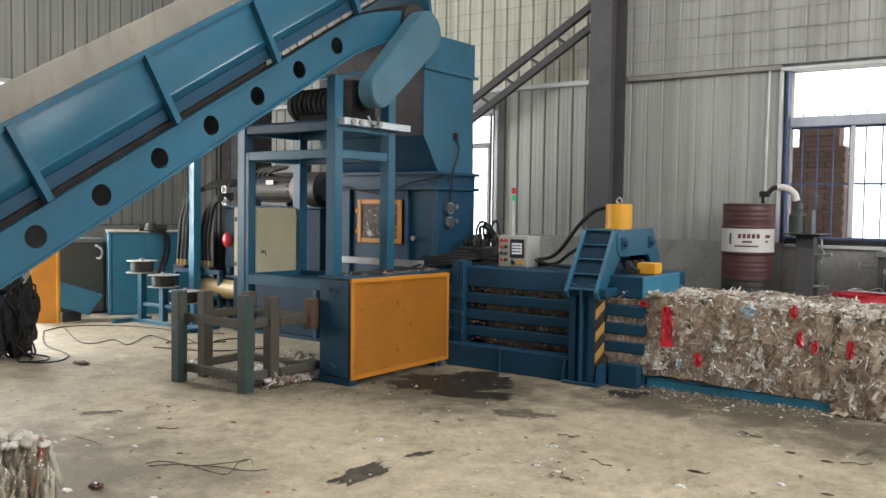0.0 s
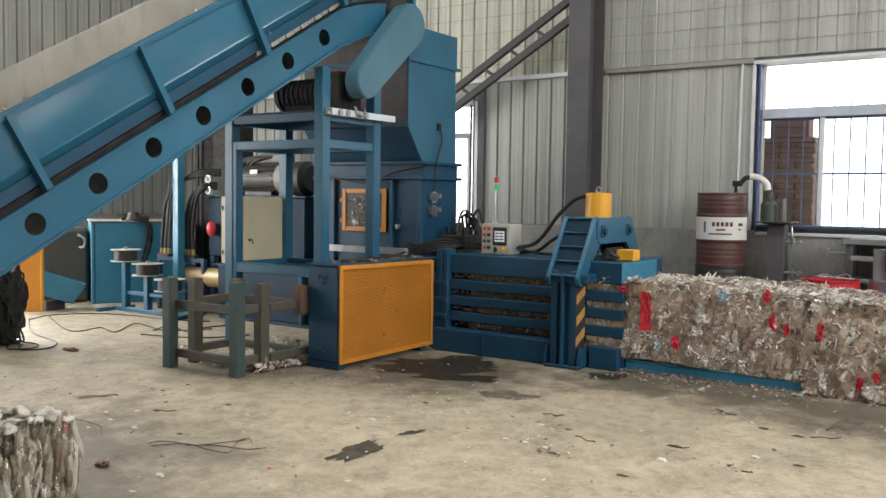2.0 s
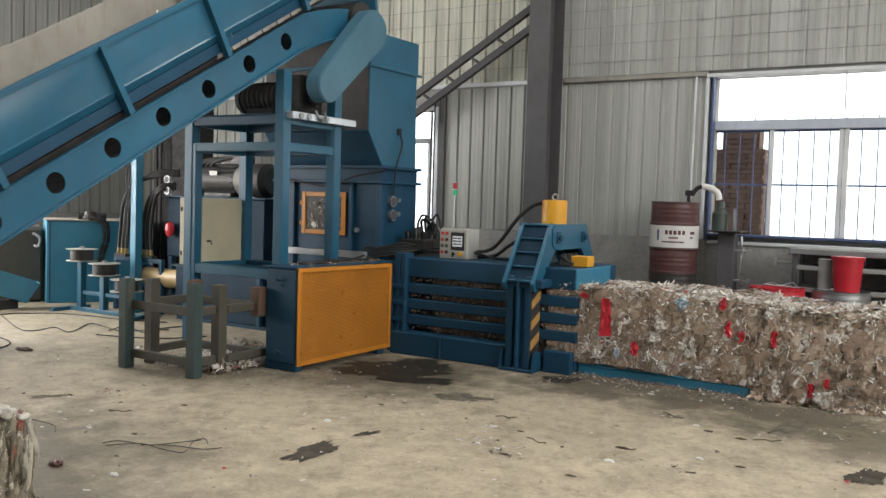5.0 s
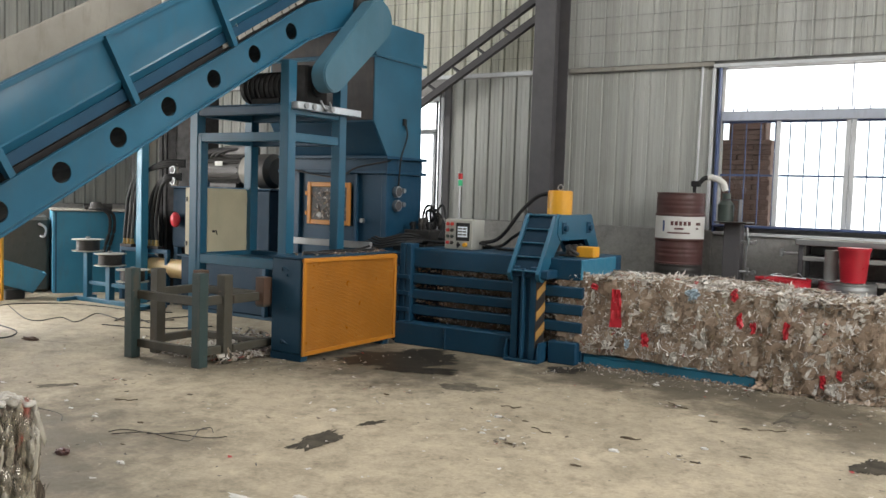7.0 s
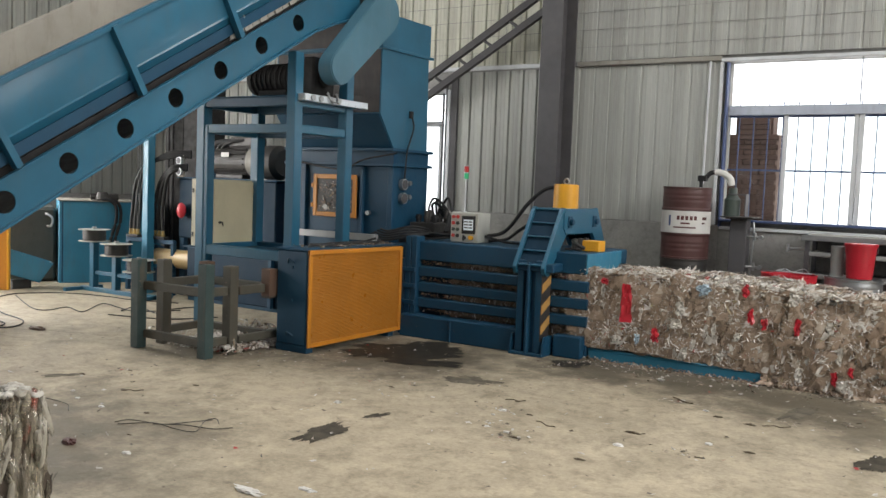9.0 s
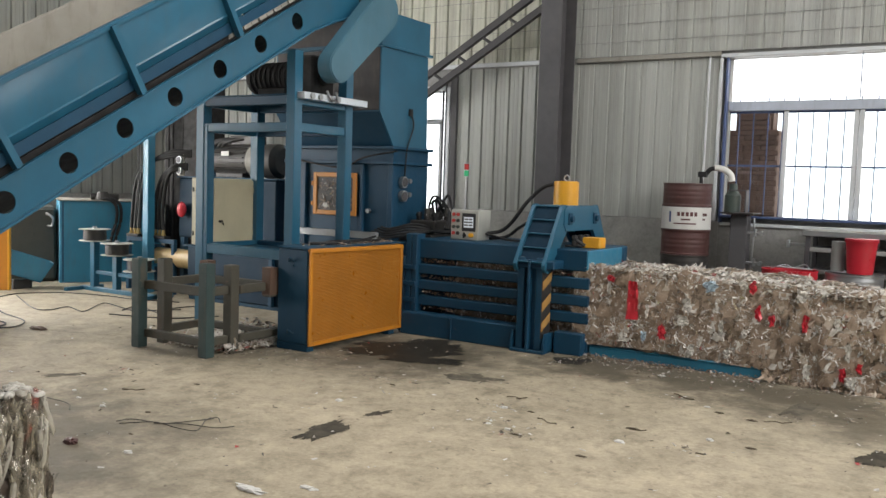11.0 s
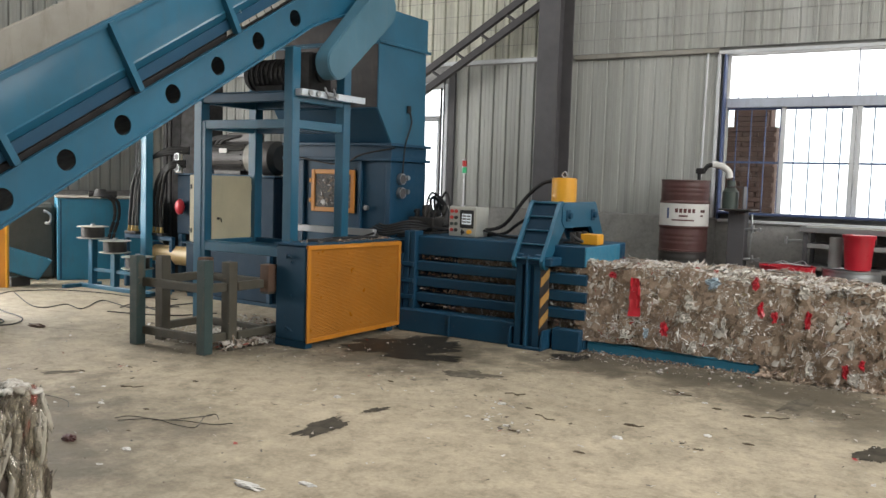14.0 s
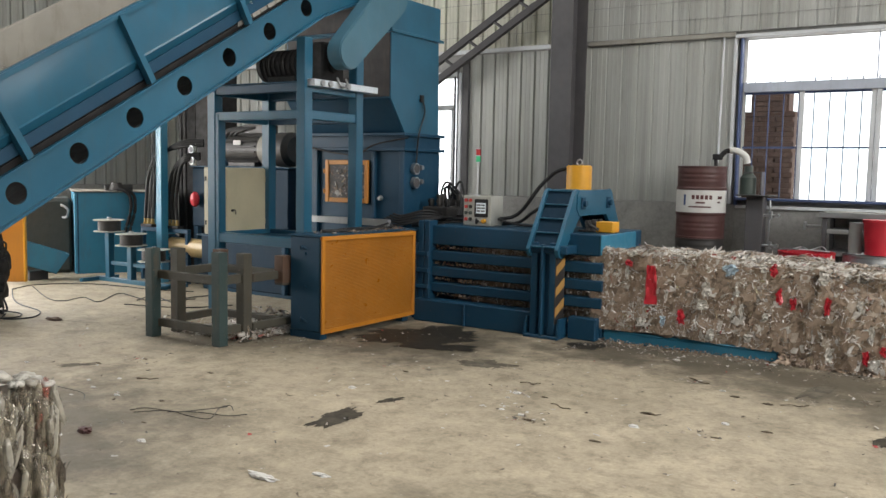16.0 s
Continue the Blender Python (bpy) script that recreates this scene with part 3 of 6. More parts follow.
part("transom", B((VX0, VX1, Y + 0.06, Y + 0.12, 2.68, 2.80)), FRAMEGREY, win, "grey-blue horizontal transom")
part("transom_rail", B((VX0, VX1, Y + 0.125, Y + 0.16, 2.655, 2.685)), FRAMEBLUE, win, "dark blue rail under the transom")
for x in (3.20, 3.99, 4.05, 4.84, 5.66):
    part("mullion", B((x - 0.028, x + 0.028, Y + 0.085 - 0.01 * (x == 4.05), Y + 0.115, VZ0, 2.68)), FRAMEPALE, win)
part("hanger_wire", B((4.01, 4.026, Y + 0.03, Y + 0.04, 2.80, VZ1), bev=0), FRAMEGREY, win)
for z in (2.0,):
    part("security_rail", B((VX0, VX1, Y + 0.135, Y + 0.16, z - 0.012, z + 0.012), bev=0), FRAMEBLUE, win)
x = VX0 + 0.12
while x < VX1:
    bm = bmesh.new()
    cyl(bm, (x, Y + 0.147, VZ0), (x, Y + 0.147, 2.85), 0.008, 6)
    part("security_bar", bm, FRAMEBLUE, win)
    x += 0.175
for a, b in ((VX0 + 0.01, 3.16), (3.24, 3.945), (4.095, 4.80), (4.88, 5.62), (5.70, 6.58)):
    pn = part("pane", B((a, b, Y + 0.085, Y + 0.091, VZ0 + 0.01, 2.65), bev=0), GLASS, win)
    pn.visible_shadow = False

door = thing("door_1", (-2.5, Y, 0), "tall glazed steel doorway with pale frame, lit from outside", "door", kind="structure")
part("door_frame", B((DX1, DX1 + 0.07, Y - 0.04, Y + 0.2, 0, DZ + 0.05), (DX0 - 0.07, DX0, Y - 0.04, Y + 0.2, 0, DZ + 0.05), (DX0, DX1, Y - 0.04, Y + 0.2, DZ, DZ + 0.07)), FRAMEPALE, door)
part("door_leaf", B((-1.85, -1.79, Y + 0.08, Y + 0.13, 0, 2.6), (-2.6, -1.79, Y + 0.08, Y + 0.13, 2.56, 2.64), (-2.6, -1.79, Y + 0.08, Y + 0.13, 1.0, 1.08)), FRAMEPALE, door, "pale metal leaf frame")
bm = bmesh.new()
cyl(bm, (DX1 - 0.06, Y - 0.02, 0.6), (DX1 - 0.06, Y - 0.02, 3.2), 0.018, 8)
cyl(bm, (DX1 - 0.0, Y - 0.03, 0.6), (DX1 - 0.0, Y - 0.03, 3.2), 0.018, 8)
part("conduit", bm, COLUMN, door, "two dark metal conduits")
part("shade_strip", B((DX1 + 0.085, DX1 + 0.19, Y - 0.055, Y - 0.004, 0, 3.34)), COLUMN, door, "dark strip for the shaded band at the wall edge")

# pale sky behind the openings
for nm, bx in (("backdrop_north", (-14, 20, 14.0, 14.1, -1, 12)), ("backdrop_west", (-18.1, -18.0, -16, 8, -1, 10))):
    structure(nm, B(bx, bev=0), SKYGLOW, "plain bright overcast sky", "backdrop")

# brick pier outside the window
pier = thing("brick_pier", (2.71, 5.75, 0), "brown brick pier standing outside the window", "pier")
part("mortar_core", B((2.40, 3.02, 5.60, 5.87, 0, 2.48), (2.48, 2.95, 5.60, 5.87, 2.48, 2.78), bev=0), BRICK, pier)
bm = bmesh.new()
box(bm, -0.098, 0.098, -0.05, 0.05, -0.029, 0.029, 0.004)
me_brick = finish("brick", bm, BRICK)
for r in range(41):
    for c in range(3 + r % 2 if r < 38 else 2):
        ob = new("brick", me_brick)
        ob.parent = pier
        xx = 2.505 + 0.205 * c - (0.10 if r % 2 else 0) if r < 38 else 2.615 + 0.205 * c
        ob.location = Vector((min(max(xx, 2.48), 2.94), 5.60 - 0.006 * ((r * 7 + c * 3) % 3), 0.035 + 0.065 * r)) - pier.location

# ---- baler: chamber, portal and tying unit ----
CY0, CY1 = 1.69, 2.81
baler = thing("horizontal_baler", (1.0, 2.2, 0), "blue horizontal waste baler with slotted chamber and pressing portal", "baler")
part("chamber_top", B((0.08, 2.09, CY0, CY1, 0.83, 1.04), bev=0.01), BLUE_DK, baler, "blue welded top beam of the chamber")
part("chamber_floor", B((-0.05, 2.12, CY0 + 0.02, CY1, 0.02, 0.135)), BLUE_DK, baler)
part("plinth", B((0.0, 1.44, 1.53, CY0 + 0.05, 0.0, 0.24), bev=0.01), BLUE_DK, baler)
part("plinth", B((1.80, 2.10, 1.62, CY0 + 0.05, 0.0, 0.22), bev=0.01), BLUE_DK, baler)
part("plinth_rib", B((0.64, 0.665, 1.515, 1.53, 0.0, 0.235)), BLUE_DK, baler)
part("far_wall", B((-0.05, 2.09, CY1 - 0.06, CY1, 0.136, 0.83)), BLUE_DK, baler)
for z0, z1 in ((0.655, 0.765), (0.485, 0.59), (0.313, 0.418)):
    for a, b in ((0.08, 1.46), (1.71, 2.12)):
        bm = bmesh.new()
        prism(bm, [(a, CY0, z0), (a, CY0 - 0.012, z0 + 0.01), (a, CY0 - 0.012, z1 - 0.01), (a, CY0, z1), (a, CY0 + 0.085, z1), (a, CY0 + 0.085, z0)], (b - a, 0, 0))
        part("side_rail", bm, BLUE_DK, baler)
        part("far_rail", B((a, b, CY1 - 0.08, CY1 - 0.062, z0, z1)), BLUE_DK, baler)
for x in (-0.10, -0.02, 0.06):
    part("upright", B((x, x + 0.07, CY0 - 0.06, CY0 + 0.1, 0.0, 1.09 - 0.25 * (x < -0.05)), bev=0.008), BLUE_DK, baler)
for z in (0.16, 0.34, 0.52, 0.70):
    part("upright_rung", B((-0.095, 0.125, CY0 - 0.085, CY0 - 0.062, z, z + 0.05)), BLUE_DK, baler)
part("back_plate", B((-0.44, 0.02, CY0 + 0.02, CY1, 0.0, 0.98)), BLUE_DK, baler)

# rough sediment of paper caught on the rails
rng = np.random.default_rng(5)


def on_ledges(rng, n):
    z = rng.choice([0.80, 0.625, 0.455, 0.285], n) + rng.normal(size=n) * 0.010
    x = rng.uniform(0.1, 2.1, n)
    x = np.where((x > 1.43) & (x < 1.73), x - 1.0, x)
    return np.stack([x, CY0 + 0.012 + rng.random(n) * 0.05, z], 1), np.tile([0, -0.6, 0.8], (n, 1))


v, f = flakes(rng, 1300, on_ledges, (0.004, 0.016), 0.8)
residue = new("paper_residue", flake_mesh("paper_residue", v - np.array(baler.location), f, SCRAP))
residue.parent = baler
tagged(residue, "bits of brown and white paper caught in the slots", kind="stuff")

# portal
PX0, PX1 = 1.45, 1.725
for yy, s in ((CY0, -1), (CY1, 1)):
    lo, hi = sorted((yy, yy + s * 0.215))
    post = part("portal_post", B((PX0, PX0 + 0.075, lo, hi, 0.0, 0.95), (PX1 - 0.075, PX1, lo, hi, 0.0, 0.95), bev=0.008), BLUE_DK, baler)
    part("post_web", B((PX0 + 0.076, PX1 - 0.076, *sorted((yy + s * 0.13, yy + s * 0.18)), 0.03, 0.95)), BLUE_DK, post)
    part("post_foot", B((PX0 - 0.05, PX1 + 0.05, *sorted((yy + s * 0.012, yy + s * 0.25)), 0.0, 0.03)), BLUE_DK, post)
    part("collar", B((PX0 - 0.03, PX1 + 0.12, *sorted((yy - s * 0.015, yy + s * 0.225)), 0.84, 0.925), bev=0.01), BLUE_DK, post)
    y0, y1 = yy + s * 0.27, yy - s * 0.20
    for xx in (PX0 - 0.03, PX1 + 0.005):
        bm = bmesh.new()
        foot = [(xx, y0 - s * (0.085 - 0.085 * math.cos(a)), 0.885 - 0.085 * math.sin(a)) for a in np.linspace(0, math.pi, 9)]
        prism(bm, foot + [(xx, y1 - s * 0.12, 1.30), (xx, y1 - s * 0.05, 1.455), (xx, y1 + s * 0.06, 1.475), (xx, y1 + s * 0.10, 1.455)], (0.04, 0, 0))
        part("arm_plate", bm, BLUE, baler, "blue inclined arm plate")
    bm = bmesh.new()
    xa, xb = PX0 + 0.011, PX1 + 0.004
    prism(bm, [(xa, y0 - s * 0.028, 0.86), (xa, y0 - s * 0.07, 0.86), (xa, y1 + s * 0.03, 1.455), (xa, y1 + s * 0.072, 1.455)], (xb - xa, 0, 0))
    part("arm_back", bm, BLUE_SHADED, baler, "recessed arm plate, colour darkened for the recess's shade")
    for k in range(5):
        t = (k + 0.12) / 4.2
        yk, zk = y0 + (y1 + s * 0.10 - y0) * t, 0.885 + 0.575 * t
        part("arm_rib", B((xa, xb, *sorted((yk - s * 0.04, yk - s * 0.006)), zk, zk + 0.012), bev=0.002), BLUE, baler)
    bm = bmesh.new()
    cyl(bm, (PX0 - 0.045, y0 - s * 0.085, 0.885), (PX1 + 0.062, y0 - s * 0.085, 0.885), 0.035, 18)
    part("arm_pivot", bm, BLUE_DK, baler, "dark pivot pin of the arm")
    for xx in (PX0 - 0.05, PX1 + 0.03):
        bm = bmesh.new()
        prism(bm, [(xx, yy + s * 0.02, 0.031), (xx, yy + s * 0.24, 0.031), (xx, yy + s * 0.24, 0.10), (xx, yy + s * 0.20, 0.20), (xx, yy + s * 0.02, 0.20)], (0.02, 0, 0))
        part("foot_lug", bm, BLUE_DK, post)
    part("post_rib", B((PX0 + 0.125, PX0 + 0.15, *sorted((yy + s * 0.07, yy + s * 0.25)), 0.031, 0.93), bev=0.004), BLUE_DK, post)
HY0, HY1 = 1.815, 2.72
bm = bmesh.new()
c = 0.06
prism(bm, [(PX0 + 0.01, HY0 + c, 1.205), (PX0 + 0.01, HY0, 1.27), (PX0 + 0.01, HY0, 1.42), (PX0 + 0.01, HY0 + c, 1.465), (PX0 + 0.01, HY1 - c, 1.465), (PX0 + 0.01, HY1, 1.42),
           (PX0 + 0.01, HY1, 1.27), (PX0 + 0.01, HY1 - c, 1.205)], (PX1 - PX0 + 0.045, 0, 0))
head = part("portal_head", bm, BLUE, baler, "blue head block")
for yy in (HY0 + 0.13, HY1 - 0.13):
    bm = bmesh.new()
    cyl(bm, (PX1 + 0.05, yy, 1.33), (PX1 + 0.10, yy, 1.33), 0.032, 12)
    box(bm, PX1 + 0.056, PX1 + 0.07, yy - 0.045, yy + 0.045, 1.27, 1.39, 0.005)
    part("pin", bm, BLUE_DK, head)
bm = bmesh.new()
cyl(bm, (1.59, 2.25, 1.465), (1.59, 2.25, 1.71), 0.132, 32)
cyl(bm, (1.59, 2.25, 1.70), (1.59, 2.25, 1.716), 0.12, 32)
cylinder = part("press_cylinder", bm, YELLOW, baler, "yellow vertical hydraulic cylinder")
bm = bmesh.new()
tube(bm, [(1.59, 2.25, 1.71), (1.62, 2.25, 1.745), (1.59, 2.25, 1.78), (1.56, 2.25, 1.745), (1.59, 2.25, 1.713)], 0.008, 8)
part("eye_bolt", bm, STEEL, cylinder)
bm = bmesh.new()
for yy in (2.05, 2.2, 2.35):
    cyl(bm, (1.80, yy, 1.04), (1.80, yy, 1.16), 0.03, 12)
box(bm, 1.72, 1.90, 1.98, 2.44, 1.041, 1.06, 0.004)
tube(bm, [(1.80, 2.0, 1.14), (1.88, 1.93, 1.11), (1.96, 1.94, 1.07)], 0.018)
part("valve_block", bm, DARKSTEEL, baler, "dark clamp with bolts under the head")
part("marker_box", B((1.905, 2.085, 2.0, 2.18, 1.042, 1.15), bev=0.006), YELLOW, baler, "yellow painted box on the chamber top")
part("end_plate", B((2.09, 2.108, CY0 - 0.005, 2.60, 0.84, 1.035)), BLUE_LT, baler, "lighter blue chamber end plate")
STRIPE = painted("worn_tan_stripe_paint", (0.42, 0.24, 0.07), 0.5, amount=0.6, wear=0.6)
for k, z in enumerate((0.63, 0.42, 0.22)):
    bm = bmesh.new()
    prism(bm, [(PX1 + 0.002, CY0 - 0.21, z), (PX1 + 0.002, CY0 - 0.21, z + 0.085), (PX1 + 0.002, CY0 - 0.02, z + 0.175), (PX1 + 0.002, CY0 - 0.02, z + 0.09)], (0.006, 0, 0))
    part("hazard_stripe", bm, STRIPE, baler, "yellow hazard stripe")
part("stripe_plate", B((PX1 - 0.004, PX1 + 0.001, CY0 - 0.214, CY0 - 0.01, 0.15, 0.82), bev=0), DARKSTEEL, baler)
part("discharge_skid", B((2.13, 3.765, 1.75, 1.85, 0.0, 0.09), (2.13, 3.765, 2.55, 2.67, 0.0, 0.09), (2.13, 3.765, 1.74, 2.70, 0.091, 0.108), bev=0.008), BLUE_LT, baler, "blue low discharge skid under the bales")

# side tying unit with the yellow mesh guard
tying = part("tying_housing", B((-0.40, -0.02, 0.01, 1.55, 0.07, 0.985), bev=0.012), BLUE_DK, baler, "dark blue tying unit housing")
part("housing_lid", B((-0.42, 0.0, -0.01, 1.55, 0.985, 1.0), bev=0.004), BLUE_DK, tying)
for y in (0.02, 1.35):
    part("foot", B((-0.41, -0.02, y, y + 0.1, 0.0, 0.07)), BLUE_DK, tying)
part("guard_frame", B((0.0, 0.02, 0.0, 0.045, 0.06, 0.995), (0.0, 0.02, 1.48, 1.525, 0.06, 0.965), (0.0, 0.02, 0.045, 1.48, 0.06, 0.10), bev=0.004), ORANGE, tying, "orange-yellow guard frame")
bm = bmesh.new()
prism(bm, [(0.0, 0.0, 0.955), (0.022, 0.0, 0.955), (0.018, 0.0, 0.99), (-0.02, 0.0, 1.0)], (0, 1.525, -0.018))
part("guard_edge", bm, ORANGE, tying, "rolled top edge of the guard")
bm = bmesh.new()
nz = 62
for k in range(nz):
    z = 0.10 + 0.86 * k / nz
    prism(bm, [(0.002, 0.045, z), (0.006, 0.045, z + 0.003), (0.006, 0.045, z + 0.009), (0.002, 0.045, z + 0.0138)], (0, 1.435, -0.006))
part("guard_panel", bm, GUARD, tying, "orange-yellow louvred guard sheet", kind="stuff")
for z in (0.82, 0.50):
    bm = bmesh.new()
    cyl(bm, (-0.2, 0.012, z), (-0.2, -0.006, z), 0.012, 8)
    part("bolt", bm, BLUE_DK, tying)
for z in (0.86, 0.16):
    bm = bmesh.new()
    tube(bm, [(-0.26, 0.008, z), (-0.22, -0.03, z + 0.04), (-0.18, 0.008, z)], 0.007)
    part("lifting_handle", bm, BLUE_DK, tying)

# black hose and dirt lying on the tying unit
bm = bmesh.new()
tube(bm, [(-0.30, 1.50, 1.03), (-0.16, 1.30, 1.018), (-0.22, 0.95, 1.018), (-0.13, 0.62, 1.018), (-0.26, 0.30, 1.018)], 0.016, 10, 8)
tube(bm, [(-0.36, 1.52, 1.04), (-0.30, 1.20, 1.016), (-0.33, 0.80, 1.016), (-0.24, 0.48, 1.016)], 0.013, 10, 8)
part("lid_hose", bm, RUBBER, tying, "black hoses lying on the lid")


def on_lid(rng, n):
    return np.stack([rng.uniform(-0.40, -0.02, n), 0.1 + 1.4 * rng.random(n) ** 0.6, 1.004 + rng.random(n) * 0.010], 1), np.tile([0, 0, 1.0], (n, 1))


rng = np.random.default_rng(6)
v, f = flakes(rng, 500, on_lid, (0.004, 0.018), 0.5)
v[:, 2] = np.maximum(v[:, 2], 1.002)
dirt = new("lid_dirt", flake_mesh("lid_dirt", v - np.array(baler.location), f, SCRAP))
dirt.parent = tying
tagged(dirt, "brown paper dirt on the lid", kind="stuff")

# ram housing behind the tying unit
ram = thing("ram_housing", (-1.6, 1.9, 0), "long blue ram housing of the baler", "machine housing")
part("body", B((-3.62, -0.45, 1.72, 2.75, 0.05, 0.72), bev=0.015), BLUE_SHADED, ram)
part("rib", B((-2.1, -2.04, 1.66, 1.72, 0.05, 0.74)), BLUE_DK, ram)
part("rib", B((-1.2, -1.14, 1.66, 1.72, 0.05, 0.74)), BLUE_DK, ram)
part("skid", B((-3.62, -0.45, 1.75, 1.9, 0.0, 0.05), (-3.62, -0.45, 2.5, 2.65, 0.0, 0.05)), BLUE_DK, ram)
bm = bmesh.new()
cyl(bm, (-4.5, 1.98, 0.50), (-3.62, 1.98, 0.50), 0.13, 28)
part("main_cylinder", bm, CREAMROLL, ram, "tan hydraulic cylinder barrel")
bm = bmesh.new()
cyl(bm, (-4.62, 1.98, 0.50), (-4.5, 1.98, 0.50), 0.17, 28)
part("cylinder_flange", bm, BLUE_DK, ram)
part("cylinder_cradle", B((-4.58, -4.5, 1.82, 2.14, 0.0, 0.42)), BLUE_DK, ram)

# ---- feed hopper ----
HX0, HX1 = -1.95, -0.40
hopper = thing("feed_hopper", (-1.25, 2.0, 0.72), "tall blue steel feed hopper on the baler", "hopper")
bm = bmesh.new()
box(bm, HX0, HX1, 1.87, 2.60, 0.72, 1.85, 0.008)
lower = part("lower_housing", bm, BLUE_DK, hopper)
for x in (-1.72, -0.84):
    part("stiffener", B((x, x + 0.05, 1.83, 1.87, 0.75, 1.85)), BLUE_DK, lower)
part("corner_plate", B((-0.46, HX1 + 0.012, 1.855, 1.92, 0.75, 1.85)), BLUE_DK, lower)
for z in (1.85, 2.02):
    part("flange", B((HX0 - 0.05, HX1 + 0.05, 1.80, 2.63, z, z + 0.035), bev=0.004), BLUE_DK, hopper)
part("flange_body", B((HX0, HX1, 1.88, 2.60, 1.886, 2.02), bev=0), BLUE_DK, hopper)
bm = bmesh.new()
prism(bm, [(HX0, 1.87, 2.056), (HX0, 1.595, 2.43), (HX0, 1.595, 3.14), (HX0, 2.53, 3.14), (HX0, 2.56, 2.056)], (HX1 - HX0, 0, 0))
upper = part("chute", bm, BLUE, hopper, "blue upper chute")
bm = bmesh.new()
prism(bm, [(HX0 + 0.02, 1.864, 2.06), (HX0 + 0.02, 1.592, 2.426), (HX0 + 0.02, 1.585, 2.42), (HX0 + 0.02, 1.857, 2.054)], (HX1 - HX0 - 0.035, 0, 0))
part("slope_plate", bm, BLUE_DK, upper, "sloping front, blue darkened for its shade")
bm = bmesh.new()
prism(bm, [(HX0 - 0.02, 1.58, 3.172), (HX0 - 0.02, 1.58, 3.50), (HX0 - 0.02, 1.64, 3.53), (HX0 - 0.02, 2.53, 3.53), (HX0 - 0.02, 2.53, 3.172)], (HX1 - HX0 + 0.04, 0, 0))
part("top_section", bm, BLUE, upper)
part("front_plate", B((HX0 + 0.02, HX1 - 0.012, 1.586, 1.594, 2.44, 3.13), bev=0.002), DUST_SHADE, upper, "brown-black front sheet, dust and conveyor shade in its colour")
part("top_front", B((HX0 - 0.015, HX1 - 0.012, 1.571, 1.579, 3.18, 3.49), bev=0.002), DUST_SHADE, upper, "dark sheet on the top section, for dust and shade")
part("band", B((HX0 - 0.03, HX1 + 0.03, 1.57, 2.60, 3.14, 3.171), bev=0.003), BLUE, upper)
idoor = part("inspection_door", B((-1.535, -1.48, 1.815, 1.842, 1.235, 1.74), (-0.935, -0.88, 1.815, 1.842, 1.235, 1.74), (-1.48, -0.935, 1.815, 1.842, 1.685, 1.74), (-1.48, -0.935, 1.815, 1.842, 1.235, 1.29)), ORANGE, hopper,
             "orange framed inspection door")
part("door_mesh", B((-1.48, -0.935, 1.83, 1.84, 1.29, 1.685), bev=0), DARKSTEEL, idoor, "dark dusty inspection pane")
rng = np.random.default_rng(8)
v, f = flakes(rng, 160, lambda r, n: (np.stack([r.uniform(-1.46, -0.955, n), np.full(n, 1.828), r.uniform(1.31, 1.665, n)], 1), np.tile([0, -1.0, 0], (n, 1))), (0.006, 0.028), 0.25)
ob = new("seen_paper", flake_mesh("seen_paper", v - np.array(hopper.location), f, SCRAP))
ob.parent = idoor
tagged(ob, "dim waste paper pressed behind the pane", kind="stuff")
for z in (1.34, 1.58):
    part("hinge", B((-1.56, -1.53, 1.805, 1.83, z, z + 0.05)), ORANGE, idoor)
for z in (1.65, 1.49):
    bm = bmesh.new()
    cyl(bm, (HX1 + 0.012, 2.04, z), (HX1 + 0.06, 2.04, z), 0.065, 24)
    g = part("pressure_gauge", bm, STEEL, hopper, "round steel pressure gauge")
    bm = bmesh.new()
    cyl(bm, (HX1 + 0.06, 2.04, z), (HX1 + 0.063, 2.04, z), 0.052, 24)
    part("dial", bm, COLUMN, g)
    bm = bmesh.new()
    cyl(bm, (HX1 + 0.01, 2.13, z + 0.015), (HX1 + 0.08, 2.13, z + 0.015), 0.028, 12)
    part("knob", bm, STEEL, g)
bm = bmesh.new()
cyl(bm, (-0.72, 1.87, 1.305), (-0.72, 1.83, 1.305), 0.028, 16)
part("button", bm, STEEL, hopper)
bm = bmesh.new()
tube(bm, [(HX1 + 0.02, 2.18, 2.46), (HX1 + 0.05, 2.19, 2.3), (HX1 + 0.06, 2.06, 2.03), (HX1 + 0.05, 2.04, 1.70)], 0.010)
tube(bm, [(HX1 + 0.06, 1.86, 2.0), (-0.75, 1.78, 1.92), (-1.1, 1.78, 1.80), (-1.85, 1.78, 1.90)], 0.010)
box(bm, HX1, HX1 + 0.03, 2.15, 2.21, 2.42, 2.50, 0.004)
part("cable", bm, RUBBER, hopper, "thin black cable on the hopper")
part("support_channel", B((-1.75, -0.42, 1.60, 1.66, 1.0, 1.075), bev=0.004), STEEL, hopper, "bare steel channel across the front")

# ---- inclined conveyor ----
SL = 0.592                                  # rise per metre along y
conveyor = thing("inclined_conveyor", (-1.25, -5.0, 0), "long inclined blue conveyor feeding the hopper", "conveyor")
CX0, CX1 = -2.0, -0.5


def zc(y, off):
    return off + SL * (y + 2.65)


def strip(bm, x0, x1, y0, y1, lo, hi):
    prism(bm, [(x0, y0, zc(y0, lo)), (x0, y1, zc(y1, lo)), (x0, y1, zc(y1, hi)), (x0, y0, zc(y0, hi))], (x1 - x0, 0, 0))


YB, YT = -5.1, 1.05


